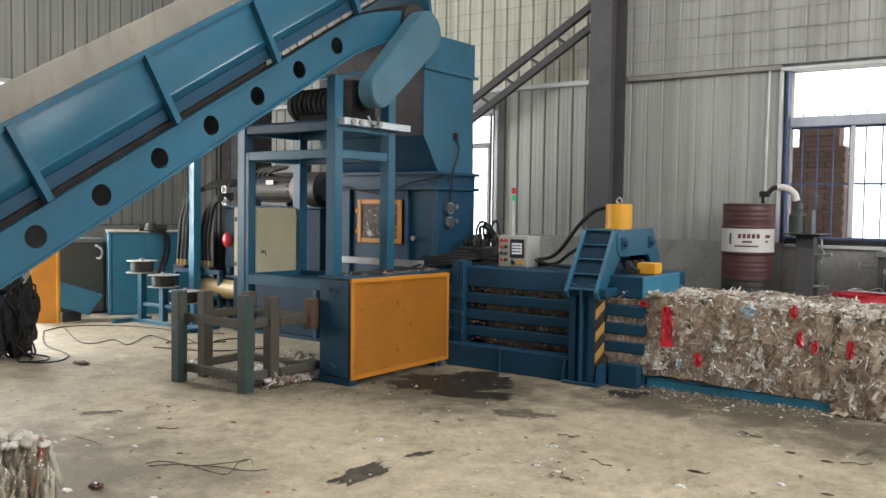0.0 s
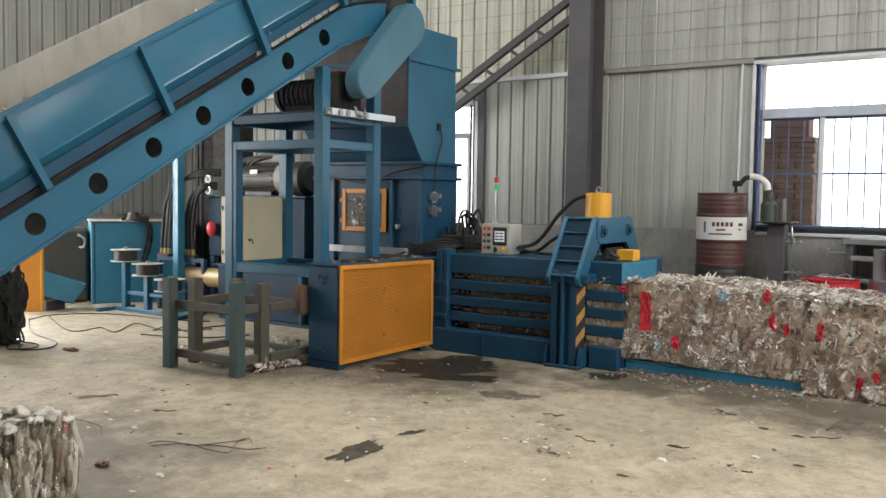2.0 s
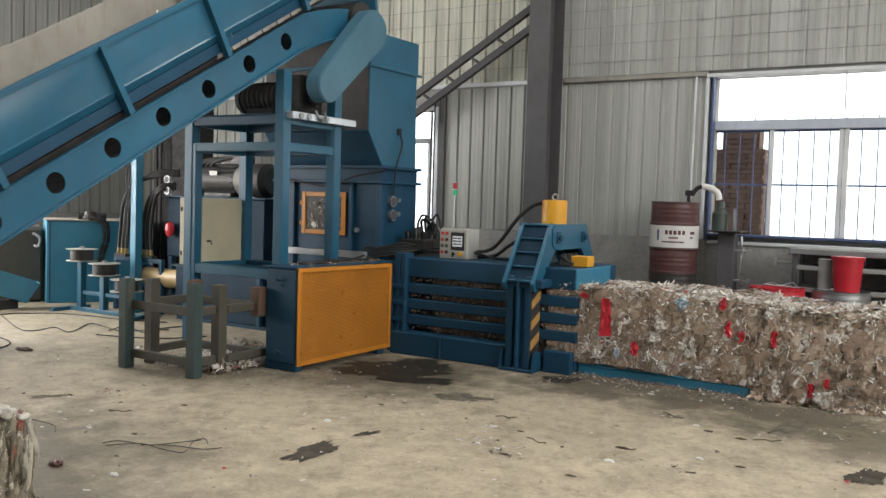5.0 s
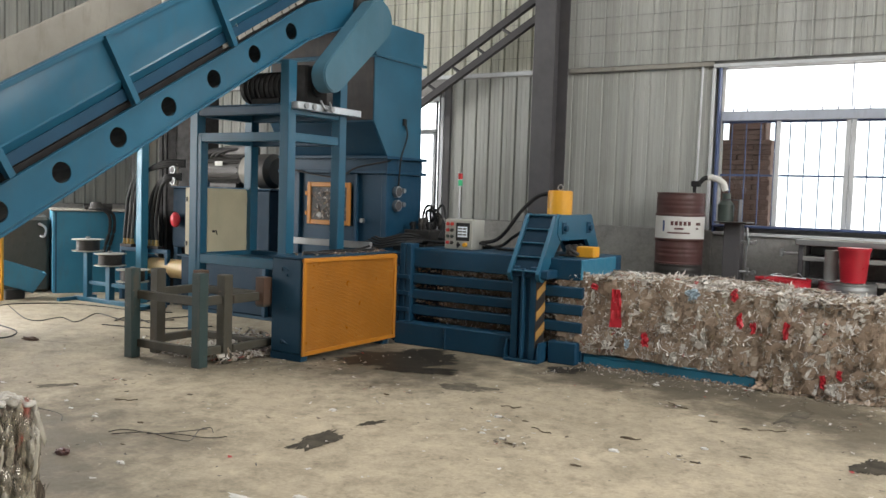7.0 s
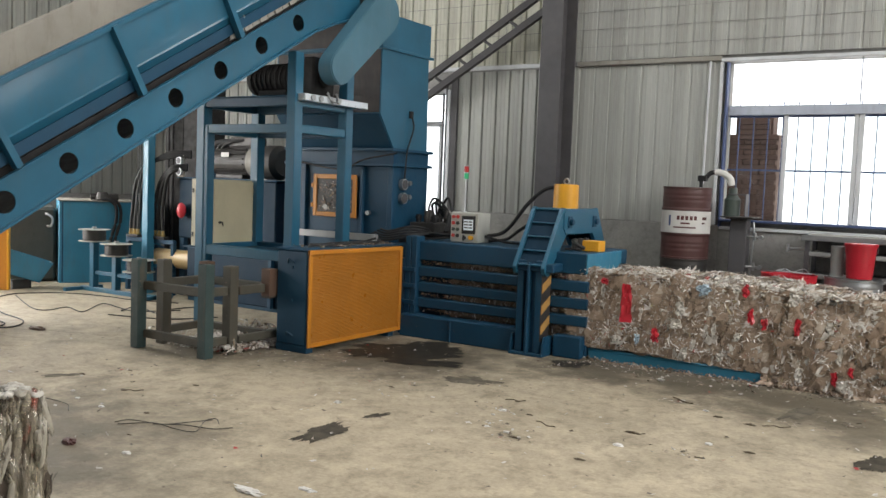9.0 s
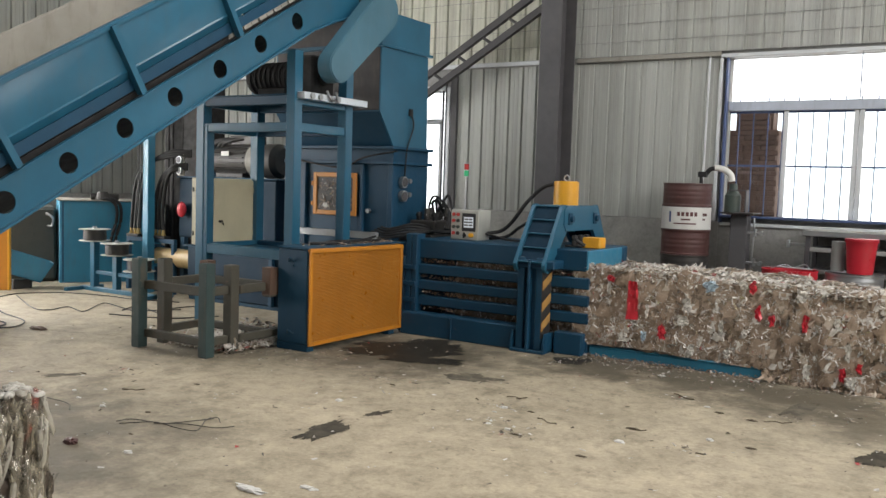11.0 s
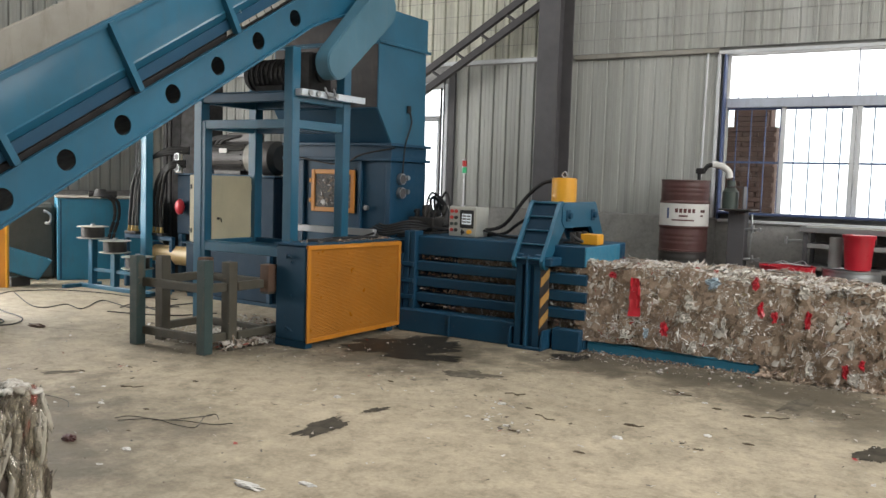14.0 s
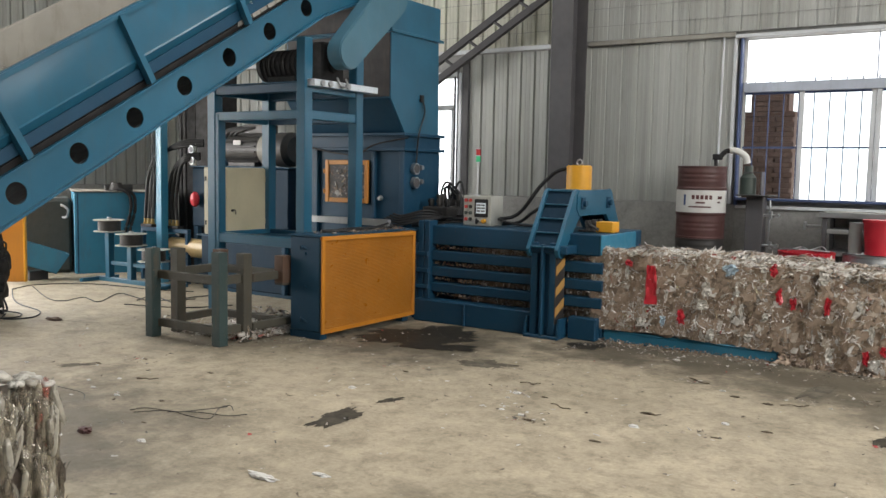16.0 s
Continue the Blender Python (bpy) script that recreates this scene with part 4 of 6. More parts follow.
def sprung_panel(xs, s):
    """The upper side sheet, sprung a little outward between its ribs."""
    bm = bmesh.new()
    ny, nz = 92, 8
    faces = []
    for side in (0.0, -0.010 * s):
        g = []
        for i in range(ny + 1):
            y = YB + (YT - YB) * i / ny
            u = ((y + 5.016) / 1.065) % 1.0
            row = []
            for j in range(nz + 1):
                v = j / nz
                swell = 0.016 * math.sin(math.pi * u) * math.sin(math.pi * v) + 0.012 * u * u * (1 - u) * 4 * (1 - v) * v * 4
                row.append(bm.verts.new((xs + side + s * swell, y, zc(y, 1.87 + 0.43 * v))))
            g.append(row)
        faces.append(g)
    for g in faces:
        for i in range(ny):
            for j in range(nz):
                bm.faces.new((g[i][j], g[i + 1][j], g[i + 1][j + 1], g[i][j + 1]))
    f, k = faces
    rim = [(i, 0) for i in range(ny)] + [(ny, j) for j in range(nz)] + [(i, nz) for i in range(ny, 0, -1)] + [(0, j) for j in range(nz, 0, -1)]
    for (i, j), (p, q) in zip(rim, rim[1:] + rim[:1]):
        bm.faces.new((f[i][j], f[p][q], k[p][q], k[i][j]))
    bmesh.ops.recalc_face_normals(bm, faces=bm.faces[:])
    return bm


for xs, s in ((CX1, 1), (CX0, -1)):
    side = part("side_panel", sprung_panel(xs, s), BLUE, conveyor, "blue upper side panel")
    bm = bmesh.new()
    strip(bm, min(xs - s * 0.02, xs + s * 0.04), max(xs - s * 0.02, xs + s * 0.04), YB, YT, 2.268, 2.325)
    bmesh.ops.bevel(bm, geom=bm.edges[:], offset=0.010, segments=2, affect="EDGES")
    part("top_rim", bm, BLUE if s > 0 else LINER, side)
    bm = bmesh.new()
    prism(bm, [(xs + s * 0.012, YB, zc(YB, 1.868)), (xs, YB, zc(YB, 1.885)), (xs - s * 0.075, YB, zc(YB, 1.752)), (xs - s * 0.068, YB, zc(YB, 1.738))], (0, YT - YB, SL * (YT - YB)))
    part("lower_lip", bm, BLUE, side, "inward sloping lower skirt")
    for k in range(6):
        y = -5.044 + 1.065 * k
        ang = math.atan(SL)
        bm = bmesh.new()
        zt = zc(y, 2.30)
        n = Vector((0, math.sin(ang), -math.cos(ang)))
        t = Vector((0, math.cos(ang), math.sin(ang)))
        p = Vector((xs + s * 0.001, y, zt))
        q = p + n * 0.575
        prism(bm, [p, p + t * 0.055, q + t * 0.055, q], (s * 0.065, 0, 0))
        part("panel_rib", bm, BLUE, side)
bm = bmesh.new()
strip(bm, CX0 + 0.004, CX0 + 0.014, YB, YT, 1.79, 2.33)
part("liner", bm, LINER, conveyor, "dusty grey liner inside the trough")
# lower beams with round holes; the near beam bends level at the head


def beam_with_holes(x0, x1):
    """A plate beam along the slope, with round holes cut through it and flanged edges."""
    bm = bmesh.new()
    step = 0.5018
    ys = [-2.174 + step * k for k in range(-5, 6)]
    for y in ys:
        cz = zc(y, 1.428 + 0.0)
        seg = 24
        dz0, dz1, hw = -0.185, 0.18, step / 2
        outer, inner = [], []
        for k in range(seg):
            a = 2 * math.pi * k / seg
            inner.append((y + 0.082 * math.cos(a), cz + 0.082 * math.sin(a)))
            u, w = math.cos(a), math.sin(a)
            sc = 1 / max(abs(u), abs(w))
            oy = hw * max(-1, min(1, u * sc))
            oz = (dz1 if w > 0 else -dz0) * max(-1, min(1, w * sc))
            outer.append((y + oy, cz + oz + SL * oy))
        rings = [[bm.verts.new((x, *p)) for p in ring] for x in (x0, x1) for ring in (inner, outer)]
        for k in range(seg):
            j = (k + 1) % seg
            i0, o0, i1, o1 = rings
            bm.faces.new((i0[k], i0[j], o0[j], o0[k]))
            bm.faces.new((i1[k], o1[k], o1[j], i1[j]))
            bm.faces.new((i0[k], i1[k], i1[j], i0[j]))
            bm.faces.new((o0[k], o0[j], o1[j], o1[k]))
    bmesh.ops.remove_doubles(bm, verts=bm.verts[:], dist=0.0005)
    bmesh.ops.recalc_face_normals(bm, faces=bm.faces[:])
    y1 = ys[-1] + step / 2
    pts = [(y1, zc(y1, 1.428)), (0.85, 3.445), (1.15, 3.535), (1.5, 3.60), (1.72, 3.60)]
    hs = [0.18, 0.165, 0.15, 0.14, 0.13]
    up = [(x0, y, z + h) for (y, z), h in zip(pts, hs)]
    dn = [(x0, y, z - h) for (y, z), h in zip(pts, hs)]
    prism(bm, up + dn[::-1], (x1 - x0, 0, 0))
    for (ya, za), (yb, zb) in zip([(p[1], p[2]) for p in dn[:4]], [(p[1], p[2]) for p in dn[1:4]]):
        prism(bm, [(x0, ya, za - 0.014), (x0, yb, zb - 0.014), (x0, yb, zb + 0.002), (x0, ya, za + 0.002)], (x1 + 0.045 - x0, 0, 0))
    strip(bm, x0 - 0.0, x1 + 0.045, -4.9, y1, 1.243, 1.262)
    strip(bm, x0 - 0.0, x1 + 0.03, -4.9, y1, 1.595, 1.612)
    return bm


slotted = part("slotted_beam", beam_with_holes(CX1 - 0.012, CX1), BLUE, conveyor, "blue lower beam with round holes")
slotted.data.shade_flat()
bm = bmesh.new()
strip(bm, CX0, CX0 + 0.012, -5.0, 0.9, 1.243, 1.61)
part("far_beam", bm, BLUE, conveyor)
bm = bmesh.new()
strip(bm, CX0 + 0.06, CX1 - 0.06, -4.95, 0.95, 1.30, 1.33)
part("under_tray", bm, DARKSTEEL, conveyor, "dark underside tray")
bm = bmesh.new()
strip(bm, CX0 + 0.02, CX1 - 0.06, YB, 1.0, 1.76, 1.785)
belt = part("belt", bm, RUBBER, conveyor, "black ribbed conveyor belt")
bm = bmesh.new()
for k in range(22):
    y = -5.0 + 0.27 * k
    prism(bm, [(CX0 + 0.03, y, zc(y, 1.785)), (CX0 + 0.03, y + 0.03, zc(y + 0.03, 1.785)), (CX0 + 0.03, y + 0.01, zc(y, 1.785) + 0.06)], (CX1 - CX0 - 0.1, 0, 0))
part("cleat", bm, RUBBER, belt)
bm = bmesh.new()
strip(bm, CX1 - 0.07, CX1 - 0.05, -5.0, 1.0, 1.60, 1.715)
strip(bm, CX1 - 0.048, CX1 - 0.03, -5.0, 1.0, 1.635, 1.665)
part("chain_guide", bm, NEAR_BLACK, conveyor, "chain guide, near-black for the side slot's shade")
bm = bmesh.new()
for k in range(17):
    y = -0.55 + 0.098 * k
    strip(bm, CX1 - 0.028 - 0.010 * (k % 2), CX1 - 0.018 - 0.010 * (k % 2), y, y + 0.085, 1.640, 1.690)
    cyl(bm, (CX1 - 0.045, y + 0.09, zc(y + 0.09, 1.665)), (CX1 - 0.010, y + 0.09, zc(y + 0.09, 1.665)), 0.016, 10)
part("drive_chain", bm, LINER, conveyor, "dusty drive chain links", kind="stuff")
bm = bmesh.new()
strip(bm, CX1 - 0.075, CX1 - 0.05, -5.0, 1.0, 1.716, 1.78)
part("belt_guide", bm, BLUE_DK, conveyor, "belt edge guide, dark for the shade under the lip")
bm = bmesh.new()
cyl(bm, (CX0 - 0.06, 1.50, 3.62), (CX1 + 0.05, 1.50, 3.62), 0.20, 28)
part("head_drum", bm, DARKSTEEL, conveyor)
bm = bmesh.new()
prism(bm, [(CX0, 1.05, 4.15), (CX0, 1.45, 4.25), (CX0, 1.80, 4.1), (CX0, 1.90, 3.54), (CX0, 1.86, 3.54), (CX0, 1.76, 4.06), (CX0, 1.43, 4.2), (CX0, 1.05, 4.1)], (CX1 - CX0, 0, 0))
part("head_hood", bm, BLUE, conveyor)
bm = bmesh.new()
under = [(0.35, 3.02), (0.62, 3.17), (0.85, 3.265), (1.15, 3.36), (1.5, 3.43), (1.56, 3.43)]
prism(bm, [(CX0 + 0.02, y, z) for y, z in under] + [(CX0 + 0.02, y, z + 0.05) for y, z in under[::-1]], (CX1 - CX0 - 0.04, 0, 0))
part("head_underside", bm, DUST_SHADE, conveyor, "curved underside of the conveyor head, dark with dust and shade")
part("leg", B((CX0 - 0.01, CX0 + 0.09, -3.4, -3.3, 0, 0.86), (CX1 - 0.13, CX1 - 0.03, -3.4, -3.3, 0, 0.86), bev=0.006), BLUE, conveyor)
part("leg", B((CX0 - 0.01, CX0 + 0.09, -4.9, -4.8, 0, 0.02), (CX1 - 0.13, CX1 - 0.03, -4.9, -4.8, 0, 0.02)), BLUE, conveyor)
bm = bmesh.new()
ga, gb = Vector((-0.24, 0.71, 2.80)), Vector((-0.24, 1.46, 3.49))
gd = (gb - ga).normalized()
gn = Vector((0, -gd.z, gd.y))
pts = []
for k in range(13):
    a = math.pi * k / 12
    pts.append(ga - gd * 0.17 * math.sin(a) + gn * 0.17 * math.cos(a))
for k in range(13):
    a = math.pi * k / 12
    pts.append(gb + gd * 0.22 * math.sin(a) - gn * 0.22 * math.cos(a))
prism(bm, pts, (-0.18, 0, 0))
bmesh.ops.bevel(bm, geom=[e for e in bm.edges if abs(e.verts[0].co.x - e.verts[1].co.x) < 0.001], offset=0.012, segments=2, affect="EDGES")
part("drive_guard", bm, DUSTYBLUE, conveyor, "dusty pale blue rounded chain guard")
bm = bmesh.new()
strip(bm, CX1 - 0.03, CX1 - 0.012, -5.0, 1.0, 1.685, 1.79)
part("skirt", bm, BLUE_DK, conveyor, "skirt below the side panel, dark for the lip's shadow")


# waste paper lying in the trough, seen over the rim
def in_trough(rng, n):
    y = rng.uniform(-4.9, 0.6, n)
    x = rng.uniform(CX0 + 0.05, CX1 - 0.06, n)
    lump = 0.30 + 0.16 * np.sin(y * 2.1 + 0.6) + 0.10 * np.sin(y * 5.3)
    lump = np.where(y < -2.6, lump * 0.75, lump * 0.45)
    return np.stack([x, y, 1.80 + SL * (y + 2.65) + rng.random(n) * np.clip(lump, 0.1, 0.6)], 1), np.tile([0, -0.4, 0.9], (n, 1))


rng = np.random.default_rng(11)
v, f = flakes(rng, 6000, in_trough, (0.015, 0.06), 0.7)
tagged(new("loose_waste_paper", flake_mesh("loose_waste_paper", v, f, PALE_SCRAP)), "loose pale waste paper riding on the conveyor", "waste paper", kind="stuff")

# ---- steel stand under the conveyor head ----
stand = thing("steel_stand", (-1.25, 0.7, 0), "blue square-tube stand carrying the cabinet and drive", "stand")
SA, SB, SY0, SY1 = -1.83, -0.545, 0.36, 1.17
T = 0.058
for x in (SA, SB):
    for y, ztop in ((SY0, 2.92), (SY1, 3.0)):
        part("post", B((x - T, x + T, y - T, y + T, 0.82 if x < -1 and y > 1 else 0.0, ztop if x > -1 else 2.75), bev=0.006), BLUE, stand)
for z0, z1 in ((0.82, 0.925), (2.12, 2.21), (2.39, 2.48)):
    for y in (SY0, SY1):
        part("cross_beam", B((SA + T, SB - T, y - 0.045, y + 0.045, z0, z1)), BLUE_DK if z0 > 2.3 or y > 1 else BLUE, stand)
    for x in (SA, SB):
        part("side_beam", B((x - 0.045, x + 0.045, SY0 + T, SY1 - T, z0, z1)), BLUE, stand)
part("deck", B((SA - 0.05, SB + 0.0, SY0 - 0.05, SY1 + 0.05, 2.481, 2.495)), BLUE_DK, stand)
part("cabinet_deck", B((SA - 0.40, SB - 0.3, SY0 + 0.06, SY1 - 0.0, 0.86, 0.876)), BLUE_DK, stand)
part("post", B((SA + 0.02, SA + 0.11, SY0 - 0.05, SY0 + 0.05, 0.0, 2.2)), BLUE, stand)
part("drive_shelf", B((SB + 0.062, SB + 0.16, 0.33, 1.35, 2.44, 2.51), bev=0.004), BRIGHTSTEEL, stand, "bare steel shelf angle")
bm = bmesh.new()
for y in (0.44, 0.56, 0.74, 0.84):
    cyl(bm, (SB + 0.16, y, 2.475), (SB + 0.18, y, 2.475), 0.03, 10)
tube(bm, [(SB + 0.15, 0.68, 2.55), (SB + 0.19, 0.70, 2.47), (SB + 0.19, 0.80, 2.47), (SB + 0.15, 0.82, 2.55)], 0.012)
part("bolt_row", bm, STEEL, stand, kind="stuff")
bm = bmesh.new()
cyl(bm, (-1.5, 0.80, 2.72), (-0.75, 0.80, 2.72), 0.16, 28)
cyl(bm, (-0.75, 0.80, 2.72), (-0.52, 0.80, 2.72), 0.10, 24)
box(bm, -1.35, -0.95, 0.66, 0.94, 2.496, 2.60, 0.01)
gear = solid("drive_motor", bm, NEAR_BLACK, "conveyor drive motor on the stand deck, near-black for its shade", "motor", (-1.2, 0.80, 2.496))
part("gearbox", B((-0.80, -0.55, 0.63, 0.98, 2.496, 2.92), bev=0.02), NEAR_BLACK, gear, "gearbox, near-black for its shade")
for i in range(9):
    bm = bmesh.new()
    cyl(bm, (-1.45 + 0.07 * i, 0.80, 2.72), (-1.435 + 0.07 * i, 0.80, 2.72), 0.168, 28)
    part("cooling_fin", bm, NEAR_BLACK, gear)

# electrical cabinet on the stand
cab = thing("electrical_cabinet", (-2.0, 0.8, 0.877), "cream steel electrical cabinet standing on the blue frame", "electrical cabinet")
part("body", B((-2.17, -1.85, 0.50, 1.13, 0.877, 1.625), bev=0.006), CREAM, cab)
cdoor = part("door", B((-1.848, -1.83, 0.515, 1.115, 0.895, 1.61), bev=0.005), CREAM, cab, "cream cabinet door")
bm = bmesh.new()
cyl(bm, (-1.83, 0.60, 1.15), (-1.815, 0.60, 1.15), 0.014, 12)
tube(bm, [(-1.815, 0.60, 1.15), (-1.805, 0.62, 1.155), (-1.805, 0.635, 1.11)], 0.006)
part("door_handle", bm, DARKSTEEL, cdoor, "black turn handle")
for z in (0.98, 1.47):
    part("hinge", B((-1.835, -1.822, 1.095, 1.11, z, z + 0.06), bev=0.002), CREAM, cdoor)
    part("side_hinge", B((-2.15, -2.13, 0.49, 0.50, z, z + 0.05), bev=0.002), DARKSTEEL, cab)

# ---- bales ----


def bale(x0, x1, y0, y1, z0, z1, seed, n, label, core=CORE, scrap=BOARD, curl=0.09, fall=0.0, twist=0.0, rough=0.035, sizes=(0.007, 0.050), group="bales", pale=PALE_SCRAP, top_share=0.34, name="paper_bale", flat=0.07, slim=(0.35, 0.9), shreds=SHREDS, share=1.15, folds=0):
    """A pressed bale: a lumpy core, scraps all over its faces, loose paper on top and tie wires."""
    at = Vector(((x0 + x1) / 2, (y0 + y1) / 2, z0))
    hx, hy, h = (x1 - x0) / 2, (y1 - y0) / 2, z1 - z0
    bm = bmesh.new()
    bmesh.ops.create_cube(bm, size=1, matrix=Matrix.Translation((0, 0, 0.5)))
    bmesh.ops.subdivide_edges(bm, edges=bm.edges[:], cuts=17, use_grid_fill=True)

    def shape(p):
        x, y, z = p
        # soft corners
        q = Vector((x * 2, y * 2, (z - 0.5) * 2))
        k = sum(max(0, abs(c) - 0.86) ** 2 for c in q) ** 0.5
        q *= 1 - 0.22 * max(0.0, k - 0.14)
        w = Vector((q.x * hx, q.y * hy, (q.z * 0.5 + 0.5) * h))
        d = Vector((noise.noise((w + Vector((seed, 0, 0))) * 3.1), noise.noise((w + Vector((0, seed, 0))) * 3.1), noise.noise((w + Vector((0, 0, seed))) * 3.1)))
        e = noise.noise((w + Vector((seed, seed, 0))) * 11.0)
        crease = sum(math.exp(-(((z - (i + 0.6) / 4.4) * h) / 0.014) ** 2) for i in range(4))
        d.z *= min(1.0, 5.0 * z)
        w += d * rough * 1.5 + q.normalized() * (e * rough - 0.028 * crease)
        w.z = max(w.z, 0.0)
        w.z -= fall * (w.x + hx) * min(1.0, max(0.0, w.z / h))
        return w

    for v in bm.verts:
        v.co = shape(v.co)
    ob = new(name, finish(name, bm, core))
    ob.location = at
    ob.rotation_euler = (0, 0, radians(twist))
    tagged(ob, label, "bale", group)
    rng = np.random.default_rng(seed)
    area = {"front": 2 * hx * h, "right": 2 * hy * h, "left": 2 * hy * h, "top": 4 * hx * hy * 0.8}
    tot = sum(area.values())

    def place(side):
        def g(rng, m):
            a, b = rng.uniform(-0.5, 0.5, m), rng.uniform(0.0, 1.0, m)
            if side == "front":
                c, nn = np.stack([a, np.full(m, -0.5), b], 1), (0, -1, 0)
            elif side == "right":
                c, nn = np.stack([np.full(m, 0.5), a, b], 1), (1, 0, 0)
            elif side == "left":
                c, nn = np.stack([np.full(m, -0.5), a, b], 1), (-1, 0, 0)
            else:
                c, nn = np.stack([a, b - 0.5, np.full(m, 1.0)], 1), (0, 0, 1)
            w = np.array([shape(p) for p in c]) + np.array(nn) * rng.uniform(-0.006, 0.009, m)[:, None]
            return w, np.tile(np.array(nn, float), (m, 1))
        return g

    def banked(g):
        # shreds gather in nests and along the tie lines
        def h2(rng, m):
            w, nn = g(rng, m * 2)
            gain = np.array([noise.noise(Vector(q) * 6.5 + Vector((seed, 0, 0))) for q in w])
            zz = (w[:, 2] / h * 4.4 - 0.6) % 1.0
            gain += 0.45 * np.exp(-(np.minimum(zz, 1 - zz) / 0.10) ** 2) + rng.normal(size=2 * m) * 0.22
            keep = np.argsort(-gain)[:m]
            return w[keep], nn[keep]
        return h2

    vs, fs, k = [], [], 0
    for side in ("front", "right", "left", "top"):
        v, f = flakes(rng, int(n * area[side] / tot), place(side), sizes, flat, grain=(0.25, 0.25, 1.0) if side != "top" else (1.0, 0.4, 0.1), slim=slim, curl=curl)
        v[:, 2] = np.maximum(v[:, 2], 0.004 - fall * (v[:, 0] + hx))
        vs.append(v), fs.append(f + k)
        k += len(v)
    c = new("pressed_scrap", flake_mesh("pressed_scrap", np.concatenate(vs), np.concatenate(fs), scrap))
    c.parent = ob
    tagged(c, "crumpled scraps of brown board and paper", kind="stuff")
    vs, fs, k = [], [], 0
    for side in ("front", "right", "left", "top"):
        v, f = flakes(rng, int(n * share * area[side] / tot), banked(place(side)), (0.0025, 0.026), 0.30, slim=(0.08, 0.42), curl=0.24)
        v[:, 2] = np.maximum(v[:, 2], 0.004 - fall * (v[:, 0] + hx))
        vs.append(v), fs.append(f + k)
        k += len(v)
    c = new("paper_shred", flake_mesh("paper_shred", np.concatenate(vs), np.concatenate(fs), shreds))
    c.parent = ob
    tagged(c, "thin white and coloured shreds standing out", kind="stuff")
    # loose strips hanging over the top edge and on the upper face
    def rim(rng, m):
        a = rng.uniform(-0.5, 0.5, m)
        b = np.abs(rng.normal(size=m)) * 0.22
        w = np.array([shape((p, -0.5 + min(q, 0.98), 1.0)) for p, q in zip(a, b)])
        w[:, 2] += rng.uniform(-0.03, 0.022, m)
        return w, np.tile([0, -0.45, 0.9], (m, 1))
    v, f = flakes(rng, int(n * top_share), rim, (0.010, 0.042), 0.45, grain=(1.0, 0.3, 0.2), slim=(0.15, 0.7))
    c = new("loose_paper", flake_mesh("loose_paper", v, f, pale))
    c.parent = ob
    tagged(c, "pale loose paper along the upper edge", kind="stuff")
    if folds:
        v, f = crumples(rng, 700, place("top"), (0.016, 0.034), 0.55, h + 0.06)
        me = flake_mesh("bottle_end", v, f, PET_END)
        me.shade_smooth()
        c = new("bottle_end", me)
        c.parent = ob
        tagged(c, "pale flattened bottle ends on the upper face", kind="stuff")
        vs, fs, k = [], [], 0
        for side in ("front", "right", "left"):
            v, f = crumples(rng, int(folds * area[side] / tot), place(side), (0.008, 0.018), 5.4 if side != "top" else 0.7, h + (0.02 if side != "top" else 0.06))
            v[:, 2] = np.maximum(v[:, 2], 0.004)
            vs.append(v), fs.append(f + k)
            k += len(v)
        me = flake_mesh("crushed_bottle", np.concatenate(vs), np.concatenate(fs), PET)
        me.shade_smooth()
        c = new("crushed_bottle", me)
        c.parent = ob
        tagged(c, "crushed clear plastic bottles pressed side by side", kind="stuff")
    for k in range(4):
        zz = (k + 0.6) / 4.4
        bm = bmesh.new()
        pts = [shape((-0.5 + i / 12, -0.5, zz)) + Vector((0, -0.012, 0)) for i in range(13)]
        tube(bm, pts, 0.0022, 5, 3)
        w = new("tie_wire", finish("tie_wire", bm, DARKSTEEL))
        w.parent = ob
    return ob


BALE_LABEL = "pressed waste-paper bale, brown with white and red scraps"
bale_in = bale(0.60, 1.99, 1.79, 2.72, 0.14, 0.80, 3, 7000, "waste-paper bale still inside the slotted chamber", sizes=(0.004, 0.018), curl=0.2, scrap=SCRAP, share=0.4)
bale_a = bale(2.0, 3.02, 1.73, 2.75, 0.109, 0.835, 14, 12500, BALE_LABEL, fall=-0.03)
bale_b = bale(3.022, 4.03, 1.73, 2.75, 0.112, 0.865, 25, 12500, BALE_LABEL, fall=0.03)
bale_c = bale(4.02, 5.25, 1.70, 2.72, 0.032, 0.828, 36, 14000, BALE_LABEL, fall=0.027, rough=0.05)


def patch(parent, x, y, z, w, h, material, name, label, seed, ragged=1.0):
    """A crumpled sheet caught in a bale's face."""
    bm = bmesh.new()
    bmesh.ops.create_grid(bm, x_segments=6, y_segments=9, size=0.5)
    for v in bm.verts:
        px, pz = v.co.x, v.co.y
        taper = (0.85 + 0.55 * ragged * noise.noise((pz * 3, seed, 0))) * (1.0 - 0.7 * pz * pz) * (1.0 - (1.0 - ragged) * 0.5 * pz)
        v.co = Vector((x + px * w * taper + 0.2 * ragged * w * noise.noise((seed, pz * 2.5, 0)), y + 0.03 * noise.noise((px * 5, pz * 5, seed)), z + pz * h + 0.22 * ragged * h * noise.noise((px * 3, seed, pz))))
    r = bmesh.ops.extrude_face_region(bm, geom=bm.faces[:])
    bmesh.ops.translate(bm, vec=(0, 0.004, 0), verts=[v for v in r["geom"] if isinstance(v, bmesh.types.BMVert)])
